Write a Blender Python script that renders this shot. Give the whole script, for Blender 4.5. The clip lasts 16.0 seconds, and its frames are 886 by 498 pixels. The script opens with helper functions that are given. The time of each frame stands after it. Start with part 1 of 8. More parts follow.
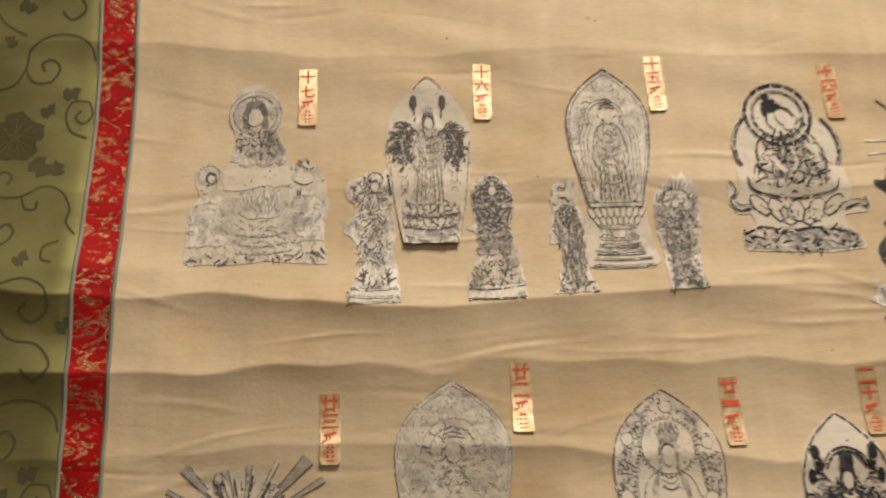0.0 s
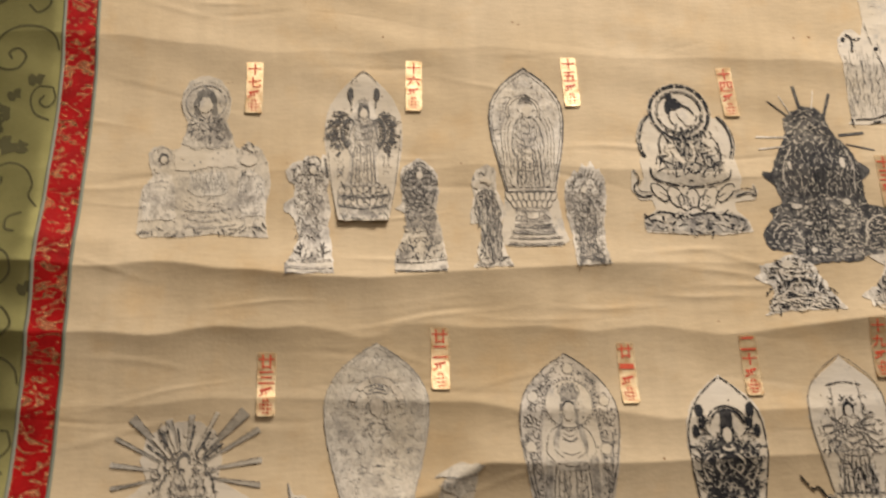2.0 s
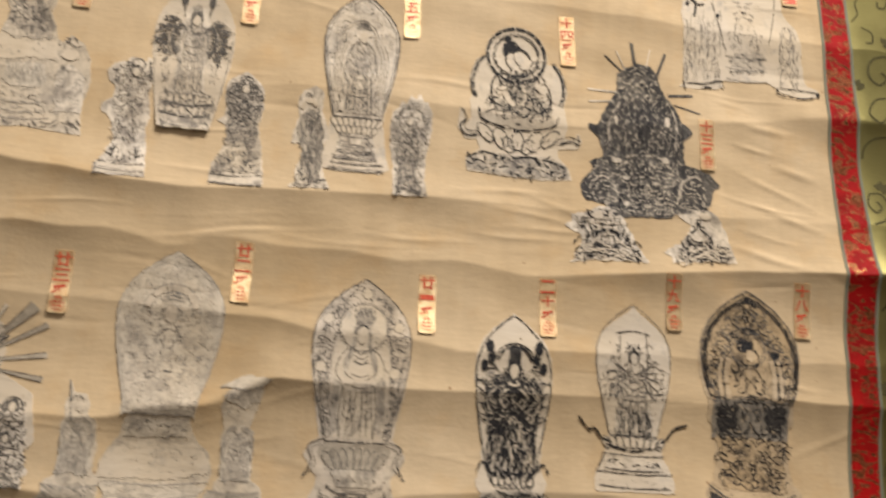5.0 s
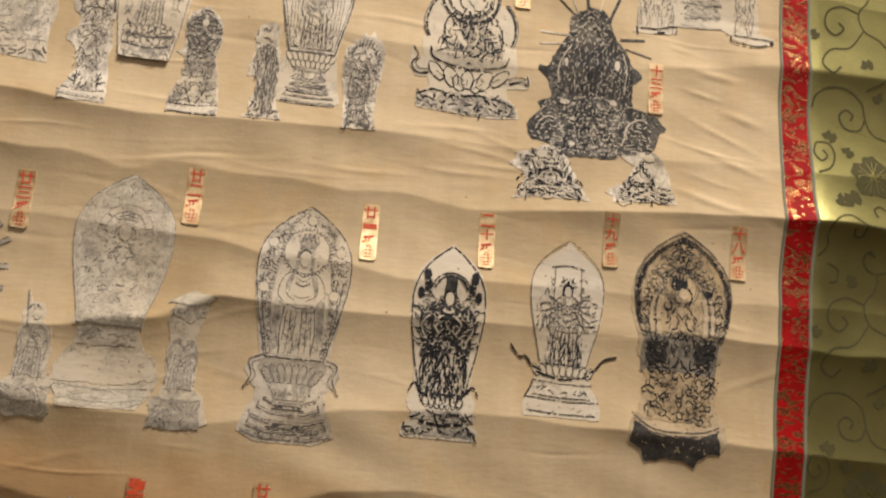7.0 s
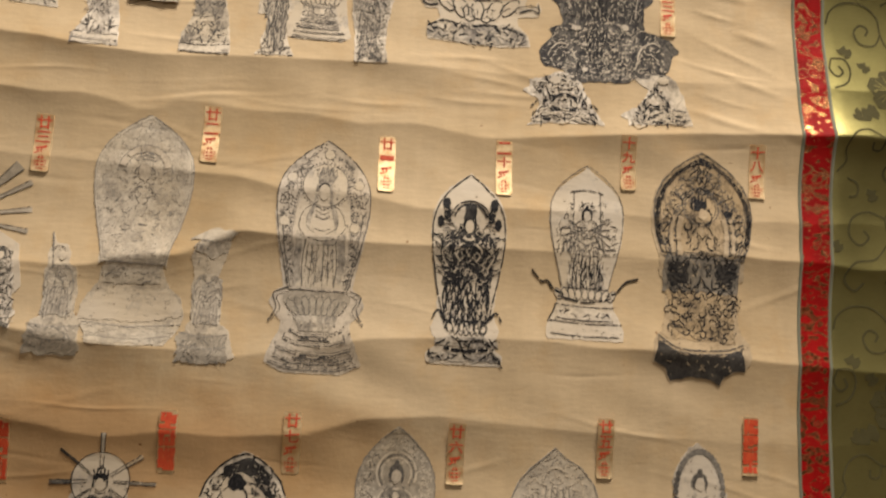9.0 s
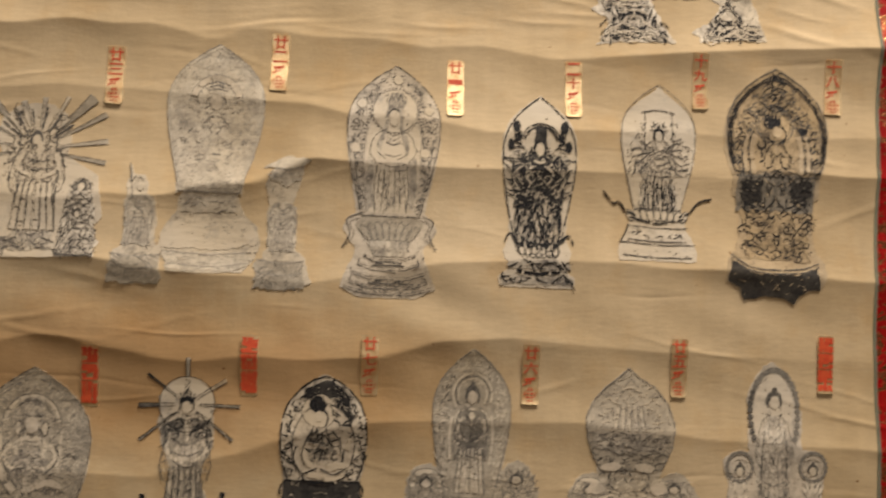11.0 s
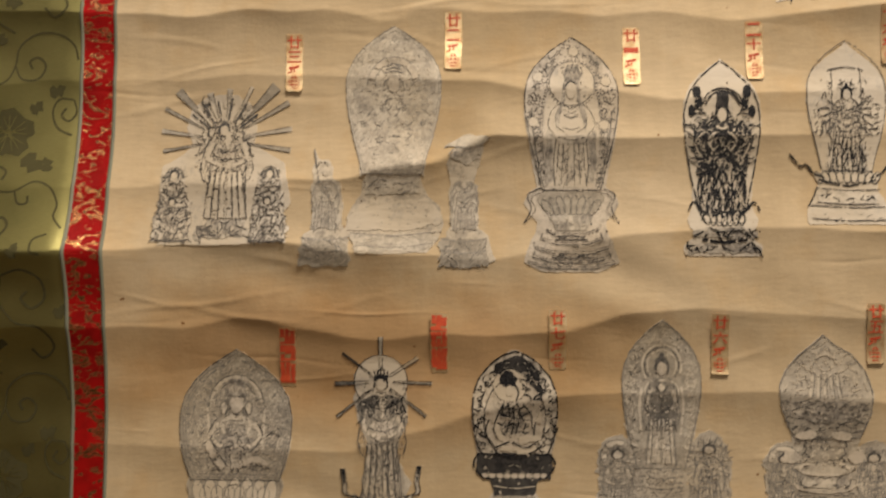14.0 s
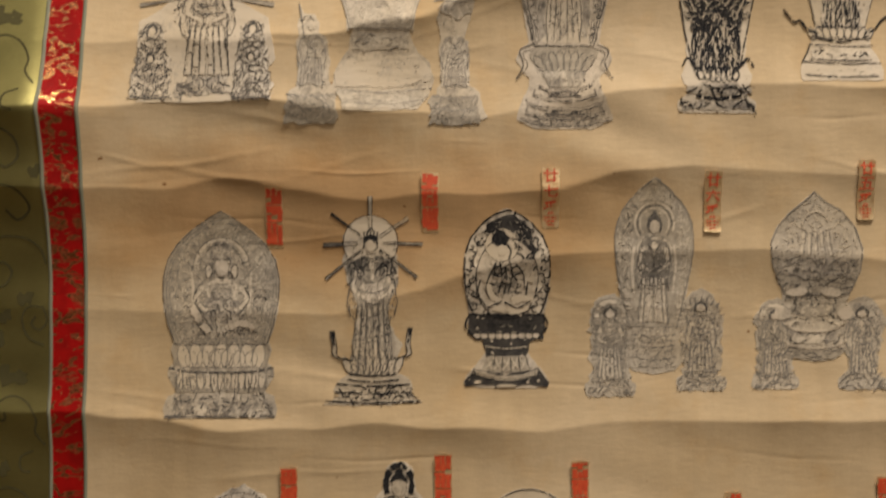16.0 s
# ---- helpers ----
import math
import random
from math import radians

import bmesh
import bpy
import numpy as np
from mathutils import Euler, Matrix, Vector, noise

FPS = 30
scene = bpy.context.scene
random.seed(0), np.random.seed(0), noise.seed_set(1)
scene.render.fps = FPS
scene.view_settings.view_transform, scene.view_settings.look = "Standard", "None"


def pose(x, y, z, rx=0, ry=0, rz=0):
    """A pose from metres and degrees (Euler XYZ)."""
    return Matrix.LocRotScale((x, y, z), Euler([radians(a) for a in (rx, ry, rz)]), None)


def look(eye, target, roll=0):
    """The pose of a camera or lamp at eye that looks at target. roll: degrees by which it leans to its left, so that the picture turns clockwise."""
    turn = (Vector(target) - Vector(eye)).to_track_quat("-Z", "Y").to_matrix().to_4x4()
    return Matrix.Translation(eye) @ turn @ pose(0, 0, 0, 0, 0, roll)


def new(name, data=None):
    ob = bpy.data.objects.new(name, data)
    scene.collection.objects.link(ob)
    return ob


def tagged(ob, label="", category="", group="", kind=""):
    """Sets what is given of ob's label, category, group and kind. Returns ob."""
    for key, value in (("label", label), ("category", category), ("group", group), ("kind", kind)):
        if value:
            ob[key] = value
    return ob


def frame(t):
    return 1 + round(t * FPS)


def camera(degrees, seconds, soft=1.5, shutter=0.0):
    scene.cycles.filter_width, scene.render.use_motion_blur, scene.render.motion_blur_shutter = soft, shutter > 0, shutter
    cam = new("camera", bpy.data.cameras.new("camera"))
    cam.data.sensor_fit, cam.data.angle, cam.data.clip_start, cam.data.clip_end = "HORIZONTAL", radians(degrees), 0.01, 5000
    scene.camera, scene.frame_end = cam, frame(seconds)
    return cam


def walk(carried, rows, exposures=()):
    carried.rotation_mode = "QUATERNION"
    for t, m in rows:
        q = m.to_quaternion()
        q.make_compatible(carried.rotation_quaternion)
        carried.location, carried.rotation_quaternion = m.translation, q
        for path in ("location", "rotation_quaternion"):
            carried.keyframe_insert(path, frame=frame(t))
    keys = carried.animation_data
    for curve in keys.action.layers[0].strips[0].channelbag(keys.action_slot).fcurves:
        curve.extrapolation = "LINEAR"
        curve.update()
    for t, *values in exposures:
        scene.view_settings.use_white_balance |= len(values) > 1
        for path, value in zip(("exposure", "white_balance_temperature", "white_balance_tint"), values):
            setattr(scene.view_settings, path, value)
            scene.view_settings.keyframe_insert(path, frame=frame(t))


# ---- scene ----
cam = camera(52.7, 16.0, soft=2.25, shutter=0.9)
PATH = [
    (0, (0.167, -0.514, 1.277), (0.251, 1.387, 1.892), -1.9),
    (0.5, (0.17, -0.544, 1.262), (0.279, 1.348, 1.903), -2.4),
    (1, (0.177, -0.558, 1.256), (0.29, 1.337, 1.883), -2.6),
    (1.5, (0.184, -0.563, 1.254), (0.313, 1.333, 1.878), -2.5),
    (2, (0.192, -0.565, 1.24), (0.339, 1.328, 1.867), -1.6),
    (2.5, (0.195, -0.567, 1.225), (0.374, 1.328, 1.84), -0.8),
    (3, (0.2, -0.572, 1.211), (0.42, 1.318, 1.828), -0.6),
    (3.5, (0.201, -0.577, 1.204), (0.484, 1.304, 1.822), -0.6),
    (4, (0.206, -0.574, 1.197), (0.544, 1.303, 1.801), 0.3),
    (4.5, (0.232, -0.573, 1.21), (0.56, 1.317, 1.775), 2.1),
    (5, (0.272, -0.577, 1.228), (0.569, 1.335, 1.734), 2.8),
    (7.5, (0.336, -0.611, 1.204), (0.55, 1.338, 1.597), 5.3),
    (8, (0.333, -0.61, 1.2), (0.542, 1.344, 1.571), 4.4),
    (8.5, (0.334, -0.605, 1.182), (0.544, 1.347, 1.563), 3.3),
    (11, (0.312, -0.601, 1.16), (0.431, 1.382, 1.392), 2.2),
    (11.5, (0.296, -0.604, 1.165), (0.379, 1.384, 1.37), 2.0),
    (12, (0.283, -0.608, 1.166), (0.336, 1.383, 1.353), 1.8),
    (12.5, (0.273, -0.604, 1.165), (0.287, 1.389, 1.333), 1.7),
    (13, (0.263, -0.6, 1.177), (0.234, 1.395, 1.323), 1.6),
    (13.5, (0.256, -0.601, 1.177), (0.196, 1.392, 1.32), 1.0),
    (14, (0.25, -0.603, 1.169), (0.17, 1.391, 1.306), 0.5),
    (14.5, (0.244, -0.594, 1.159), (0.163, 1.401, 1.282), 0.3),
    (15, (0.245, -0.589, 1.143), (0.169, 1.408, 1.236), 0.2),
    (15.5, (0.238, -0.59, 1.124), (0.226, 1.409, 1.182), 0.2),
    (16, (0.229, -0.588, 1.104), (0.241, 1.411, 1.148), 0.1),
]
walk(cam, [(t, look(eye, target, roll)) for t, eye, target, roll in PATH], [(0.0, -0.05, 6150, 10), (2.5, 0.05, 6050, 10), (4.0, 0.11, 6050, 10), (5.0, 0.09, 6050, 10), (8.0, 0.04, 6300, 10), (12.0, 0.07, 6450, 10), (16.0, 0.11, 6500, 10)])

# ---- light and exposure ----
scene.view_settings.exposure = 0.0
world = bpy.data.worlds.new("room_air")
world.use_nodes = True
world.node_tree.nodes["Background"].inputs["Color"].default_value = (1.0, 0.86, 0.68, 1)
world.node_tree.nodes["Background"].inputs["Strength"].default_value = 0.02
scene.world = world
lamp_data = bpy.data.lights.new("ceiling_lamp", "AREA")
lamp_data.shape, lamp_data.size, lamp_data.size_y = "RECTANGLE", 0.7, 0.22
lamp_data.energy, lamp_data.color = 71.0, (1.0, 0.895, 0.775)
lamp = new("ceiling_lamp", lamp_data)
lamp.matrix_world = look((0.75, -0.72, 3.05), (0.45, 0.0, 1.25))
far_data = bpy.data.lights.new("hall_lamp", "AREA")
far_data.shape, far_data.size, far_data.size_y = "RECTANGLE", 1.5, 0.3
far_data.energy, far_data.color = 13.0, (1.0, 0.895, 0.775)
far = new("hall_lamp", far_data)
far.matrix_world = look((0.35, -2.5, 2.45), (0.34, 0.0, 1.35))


# ---- materials ----
def nodes_of(name):
    m = bpy.data.materials.new(name)
    m.use_nodes = True
    nt = m.node_tree
    return m, nt, nt.nodes["Principled BSDF"]


def add(nt, kind, **inputs):
    n = nt.nodes.new(kind)
    for key, value in inputs.items():
        n.inputs[key.replace("_", " ")].default_value = value
    return n


def coords(nt, sx=1.0, sy=1.0, sz=1.0):
    c = nt.nodes.new("ShaderNodeTexCoord")
    m = nt.nodes.new("ShaderNodeMapping")
    m.inputs["Scale"].default_value = (sx, sy, sz)
    nt.links.new(c.outputs["Object"], m.inputs["Vector"])
    return m.outputs["Vector"]


def noise_tex(nt, vec, scale, detail=4.0, rough=0.55, distort=0.0):
    n = add(nt, "ShaderNodeTexNoise", Scale=scale, Detail=detail, Roughness=rough, Distortion=distort)
    nt.links.new(vec, n.inputs["Vector"])
    return n.outputs["Fac"]


def ramp(nt, fac, stops):
    r = nt.nodes.new("ShaderNodeValToRGB")
    els = r.color_ramp.elements
    while len(els) < len(stops):
        els.new(0.5)
    for e, (p, c) in zip(els, stops):
        e.position, e.color = p, (*c, 1) if len(c) == 3 else (c[0], c[0], c[0], 1)
    nt.links.new(fac, r.inputs["Fac"])
    return r.outputs["Color"]


def mix(nt, fac, a, b, blend="MIX"):
    m = nt.nodes.new("ShaderNodeMix")
    m.data_type, m.blend_type = "RGBA", blend
    for socket, value in ((m.inputs[0], fac), (m.inputs[6], a), (m.inputs[7], b)):
        if isinstance(value, (int, float)):
            socket.default_value = value
        elif isinstance(value, tuple):
            socket.default_value = (*value, 1)
        else:
            nt.links.new(value, socket)
    return m.outputs[2]


def bump(nt, bsdf, height, strength, distance):
    b = add(nt, "ShaderNodeBump", Strength=strength, Distance=distance)
    nt.links.new(height, b.inputs["Height"])
    nt.links.new(b.outputs["Normal"], bsdf.inputs["Normal"])


def old_paper():
    """Tan handmade paper: soft stains, fibres, foxing specks and fine creases."""
    m, nt, b = nodes_of("old_paper")
    v = coords(nt)
    stain = ramp(nt, noise_tex(nt, v, 7.0, 5), [(0.3, (0.475, 0.345, 0.19)), (0.5, (0.54, 0.405, 0.24)), (0.72, (0.59, 0.455, 0.285))])
    fibre = ramp(nt, noise_tex(nt, coords(nt, 1, 1, 6), 90.0, 5, 0.7), [(0.3, (0.88,)), (0.65, (1.0,))])
    col = mix(nt, 1.0, stain, fibre, "MULTIPLY")
    warm = ramp(nt, noise_tex(nt, v, 24.0, 4, 0.6), [(0.52, (1, 1, 1)), (0.75, (0.97, 0.88, 0.74))])
    col = mix(nt, 0.8, col, warm, "MULTIPLY")
    streak = ramp(nt, noise_tex(nt, coords(nt, 14, 1, 1.2), 5.0, 3), [(0.42, (0.93,)), (0.6, (1.0,))])
    col = mix(nt, 0.7, col, streak, "MULTIPLY")
    # a brown stain below a fold ridge, with some of the fold's shade painted in
    spot = add(nt, "ShaderNodeVectorMath")
    spot.operation = "DISTANCE"
    spot.inputs[1].default_value = (0.074, 0.0, 2.047)
    nt.links.new(coords(nt, 0.45, 0.0, 1.8), spot.inputs[0])
    reach = nt.nodes.new("ShaderNodeMath")
    reach.operation = "MULTIPLY_ADD"
    nt.links.new(noise_tex(nt, v, 30.0, 4), reach.inputs[0])
    reach.inputs[1].default_value = -0.09
    nt.links.new(spot.outputs["Value"], reach.inputs[2])
    stain_and_shade = ramp(nt, reach.outputs[0], [(0.0, (0.78, 0.62, 0.46)), (0.03, (0.87, 0.76, 0.63)), (0.075, (1, 1, 1))])
    col = mix(nt, 0.85, col, stain_and_shade, "MULTIPLY")
    speck = ramp(nt, noise_tex(nt, v, 150.0, 1), [(0.79, (1, 1, 1)), (0.82, (0.42, 0.3, 0.2))])
    col = mix(nt, 1.0, col, speck, "MULTIPLY")
    nt.links.new(col, b.inputs["Base Color"])
    b.inputs["Roughness"].default_value = 0.82
    b.inputs["Specular IOR Level"].default_value = 0.25
    h = mix(nt, 0.35, noise_tex(nt, coords(nt, 0.6, 1, 2.2), 38.0, 5, 0.62, 0.6), noise_tex(nt, v, 420.0, 3))
    bump(nt, b, h, 0.16, 0.002)
    return m


def print_paper(name, white, ink, low, high, scale=330.0, stretch=1.6, blot=0.5):
    """Thin printed paper: ink that took unevenly, from bare white to solid grey."""
    m, nt, b = nodes_of(name)
    fine = noise_tex(nt, coords(nt, 1.0, 1, 1 / stretch), scale, 6, 0.72, 0.9)
    wide = noise_tex(nt, coords(nt), 55.0, 4, 0.6)
    both = mix(nt, blot, fine, wide)
    grain = ramp(nt, both, [(low, ink), ((low + high) / 2, tuple((p + q) / 2 for p, q in zip(ink, white))), (high, white)])
    age = ramp(nt, noise_tex(nt, coords(nt), 13.0, 4), [(0.35, (0.86, 0.80, 0.68)), (0.65, (1, 1, 1))])
    nt.links.new(mix(nt, 0.75, grain, age, "MULTIPLY"), b.inputs["Base Color"])
    b.inputs["Roughness"].default_value = 0.8
    b.inputs["Specular IOR Level"].default_value = 0.15
    bump(nt, b, noise_tex(nt, coords(nt, 0.6, 1, 1.8), 60.0, 4), 0.4, 0.0015)
    return m


def ink(name, dark, worn):
    m, nt, b = nodes_of(name)
    n = noise_tex(nt, coords(nt), 520.0, 4, 0.7)
    nt.links.new(ramp(nt, n, [(0.42, dark), (0.72, worn)]), b.inputs["Base Color"])
    b.inputs["Roughness"].default_value = 0.75
    b.inputs["Specular IOR Level"].default_value = 0.12
    return m


def gold_leaf():
    m, nt, b = nodes_of("gold_leaf")
    n = noise_tex(nt, coords(nt), 160.0, 4, 0.6)
    nt.links.new(ramp(nt, n, [(0.35, (0.82, 0.52, 0.25)), (0.6, (0.96, 0.73, 0.42))]), b.inputs["Base Color"])
    b.inputs["Metallic"].default_value = 0.68
    nt.links.new(ramp(nt, n, [(0.3, (0.27,)), (0.7, (0.38,))]), b.inputs["Roughness"])
    bump(nt, b, noise_tex(nt, coords(nt), 130.0, 3), 0.3, 0.0012)
    return m


def vermilion():
    m, nt, b = nodes_of("vermilion_ink")
    n = noise_tex(nt, coords(nt), 300.0, 4, 0.65)
    nt.links.new(ramp(nt, n, [(0.35, (0.50, 0.045, 0.015)), (0.7, (0.66, 0.11, 0.035))]), b.inputs["Base Color"])
    b.inputs["Roughness"].default_value = 0.5
    return m


def silk(name, low, high, metal, rough):
    """Woven silk: fine weft ribs, a slow drift of colour, and a satin gloss."""
    m, nt, b = nodes_of(name)
    drift = ramp(nt, noise_tex(nt, coords(nt), 18.0, 4), [(0.3, low), (0.7, high)])
    thread = noise_tex(nt, coords(nt, 1, 1, 9), 260.0, 3, 0.7)
    nt.links.new(mix(nt, 0.6, drift, ramp(nt, thread, [(0.3, (0.72,)), (0.65, (1.0,))]), "MULTIPLY"), b.inputs["Base Color"])
    b.inputs["Metallic"].default_value = metal
    b.inputs["Roughness"].default_value = rough
    bump(nt, b, thread, 0.25, 0.0006)
    return m


def red_brocade():
    """Red silk with cloud shapes of flat gilt thread, bright where they face a lamp and brown elsewhere."""
    m, nt, b = nodes_of("red_gold_brocade")
    v = coords(nt)
    base = ramp(nt, noise_tex(nt, v, 60.0, 4, 0.6), [(0.35, (0.21, 0.002, 0.001)), (0.65, (0.33, 0.003, 0.002))])
    cloud = ramp(nt, noise_tex(nt, coords(nt, 1, 1, 1.7), 85.0, 2, 0.5, 1.6), [(0.525, (0,)), (0.545, (1,))])
    worn = ramp(nt, noise_tex(nt, coords(nt, 1, 1, 3.0), 520.0, 3, 0.7), [(0.40, (0,)), (0.5, (1,))])
    gilt = mix(nt, 1.0, cloud, worn, "MULTIPLY")
    nt.links.new(mix(nt, gilt, base, (0.48, 0.24, 0.10)), b.inputs["Base Color"])
    b.inputs["Specular IOR Level"].default_value = 0.12
    nt.links.new(gilt, b.inputs["Metallic"])
    nt.links.new(mix(nt, gilt, (0.62, 0.62, 0.62), (0.2, 0.2, 0.2)), b.inputs["Roughness"])
    bump(nt, b, noise_tex(nt, coords(nt, 1, 1, 2), 480.0, 3, 0.7), 0.45, 0.0008)
    return m


def plaster(name, colour):
    m, nt, b = nodes_of(name)
    n = noise_tex(nt, coords(nt), 6.0, 6)
    nt.links.new(ramp(nt, n, [(0.3, tuple(0.85 * c for c in colour)), (0.7, colour)]), b.inputs["Base Color"])
    b.inputs["Roughness"].default_value = 0.9
    bump(nt, b, noise_tex(nt, coords(nt), 80.0, 4), 0.3, 0.003)
    return m


PAPER = old_paper()
WHITE = (0.575, 0.497, 0.39)
PALE = print_paper("pale_print", WHITE, (0.40, 0.36, 0.31), 0.34, 0.47)
MOTTLED = print_paper("mottled_print", (0.565, 0.488, 0.38), (0.33, 0.29, 0.24), 0.38, 0.54, 260.0, 1.2, 0.4)
FADED = print_paper("faded_print", (0.66, 0.585, 0.48), (0.23, 0.20, 0.168), 0.37, 0.55, 230.0)
GREY = print_paper("grey_print", (0.60, 0.53, 0.43), (0.145, 0.128, 0.112), 0.40, 0.60, 230.0)
WASH = print_paper("washed_print", (0.62, 0.55, 0.445), (0.31, 0.275, 0.23), 0.36, 0.58, 300.0)
BROWN = print_paper("brown_print", (0.45, 0.345, 0.215), (0.085, 0.068, 0.052), 0.38, 0.55)
DENSE = print_paper("dense_print", (0.29, 0.262, 0.222), (0.034, 0.032, 0.033), 0.46, 0.70, 240.0, 1.3, 0.35)
TAN = print_paper("tan_print", (0.50, 0.40, 0.275), (0.34, 0.265, 0.175), 0.36, 0.58, 220.0, 1.2, 0.4)
LIGHT = print_paper("light_print", (0.57, 0.495, 0.40), (0.30, 0.265, 0.22), 0.36, 0.54)
DUSK = print_paper("dusky_print", (0.34, 0.30, 0.245), (0.085, 0.078, 0.07), 0.38, 0.64, 260.0)
HAZE = print_paper("soft_grey_print", (0.455, 0.40, 0.32), (0.225, 0.195, 0.155), 0.36, 0.62, 210.0, 1.2, 0.35)
MIST = print_paper("pale_grey_print", (0.52, 0.455, 0.365), (0.33, 0.29, 0.235), 0.36, 0.60, 210.0, 1.2, 0.4)
SLATE = print_paper("solid_black_print", (0.105, 0.095, 0.085), (0.022, 0.021, 0.022), 0.40, 0.72, 240.0, 1.0, 0.4)
BLACK = ink("black_ink", (0.010, 0.010, 0.012), (0.05, 0.046, 0.043))
SOFT = ink("grey_ink", (0.062, 0.056, 0.05), (0.19, 0.168, 0.14))
FAINT = ink("faint_ink", (0.15, 0.135, 0.115), (0.33, 0.29, 0.235))
GHOST = ink("ghost_ink", (0.24, 0.215, 0.18), (0.40, 0.35, 0.285))
GOLD, RED = gold_leaf(), vermilion()
GREEN = silk("green_silk", (0.262, 0.232, 0.086), (0.365, 0.322, 0.122), 0.97, 0.45)
VINE = silk("dark_green_silk", (0.064, 0.056, 0.023), (0.09, 0.078, 0.033), 0.0, 0.7)
VINE.node_tree.nodes["Principled BSDF"].inputs["Specular IOR Level"].default_value = 0.08
CORD = silk("grey_green_cord", (0.15, 0.15, 0.10), (0.21, 0.21, 0.145), 0.0, 0.8)
CRIMSON = red_brocade()
WALL, BOARD = plaster("wall_plaster", (0.22, 0.175, 0.125)), plaster("floor_mat", (0.16, 0.12, 0.07))

# ---- the hanging surface: long soft folds left by years of rolling ----
LOW, HIGH = 0.80, 1.78
WIDE = 0.65
rng = np.random.default_rng(7)
CRESTS, REST = [], 0.0066


def crest(west, east, up, down, *line):
    """A fold's ridge across the scroll, through (x, z) pairs, as high as west and east at its ends; up, down: how far it runs out above and below."""
    CRESTS.append((west, east, up, down, np.array(line[0::2]), np.array(line[1::2])))


crest(0.0045, 0.0045, 0.060, 0.050, -0.15, 1.665, 0.2, 1.672, 0.5, 1.668, 0.8, 1.66)
crest(0.0034, 0.0034, 0.050, 0.035, -0.15, 1.584, 0.05, 1.585, 0.096, 1.575, 0.195, 1.577, 0.27, 1.583, 0.38, 1.575, 0.5, 1.574, 0.8, 1.565)
crest(0.0030, 0.0030, 0.040, 0.040, -0.15, 1.482, 0.08, 1.481, 0.15, 1.485, 0.316, 1.488, 0.383, 1.485, 0.447, 1.480, 0.53, 1.49, 0.65, 1.509, 0.8, 1.505)
crest(0.0082, 0.0036, 0.040, 0.030, -0.15, 1.425, 0.0, 1.414, 0.074, 1.416, 0.128, 1.409, 0.187, 1.405, 0.24, 1.410, 0.336, 1.414, 0.41, 1.416, 0.8, 1.43)
crest(0.0060, 0.0074, 0.036, 0.032, -0.15, 1.372, 0.048, 1.371, 0.14, 1.373, 0.189, 1.368, 0.204, 1.374, 0.3, 1.373, 0.335, 1.368, 0.373, 1.372, 0.42, 1.366, 0.47, 1.371, 0.588, 1.384, 0.65, 1.386, 0.8, 1.384)
crest(0.0042, 0.0030, 0.030, 0.028, -0.15, 1.32, 0.0, 1.325, 0.067, 1.328, 0.133, 1.329, 0.25, 1.324, 0.28, 1.318, 0.346, 1.318, 0.378, 1.312, 0.5, 1.318, 0.8, 1.325)
crest(0.0040, 0.0075, 0.032, 0.028, -0.15, 1.248, 0.0, 1.250, 0.12, 1.256, 0.167, 1.258, 0.22, 1.269, 0.256, 1.285, 0.38, 1.286, 0.475, 1.288, 0.545, 1.288, 0.58, 1.294, 0.65, 1.293, 0.8, 1.29)
crest(0.0078, 0.0052, 0.032, 0.032, -0.15, 1.204, 0.0, 1.207, 0.055, 1.211, 0.115, 1.214, 0.162, 1.207, 0.26, 1.204, 0.345, 1.218, 0.437, 1.227, 0.52, 1.224, 0.8, 1.215)
crest(0.0160, 0.0028, 0.190, 0.042, -0.15, 1.154, 0.0, 1.156, 0.107, 1.161, 0.16, 1.150, 0.217, 1.152, 0.308, 1.156, 0.346, 1.167, 0.395, 1.172, 0.5, 1.166, 0.8, 1.165)
crest(0.0020, 0.0066, 0.030, 0.032, -0.15, 1.078, 0.05, 1.076, 0.165, 1.074, 0.24, 1.098, 0.30, 1.112, 0.345, 1.117, 0.45, 1.116, 0.52, 1.110, 0.8, 1.10)
crest(0.0064, 0.0058, 0.034, 0.032, -0.15, 1.012, 0.0, 1.010, 0.054, 1.002, 0.113, 0.999, 0.2, 1.002, 0.3, 0.997, 0.343, 1.004, 0.52, 1.005, 0.8, 1.0)
crest(0.0045, 0.0045, 0.040, 0.040, -0.15, 0.925, 0.2, 0.93, 0.5, 0.92, 0.8, 0.925)
crest(0.0045, 0.0045, 0.040, 0.040, -0.15, 0.855, 0.3, 0.85, 0.8, 0.86)
JAG = [(rng.uniform(25, 140), rng.uniform(0, 6.3), rng.uniform(0.3, 1.0)) for _ in range(9)]
WAVES = [(rng.uniform(15, 90), rng.uniform(40, 190), rng.uniform(0, 6.3), rng.uniform(0.3, 1.0)) for _ in range(46)]
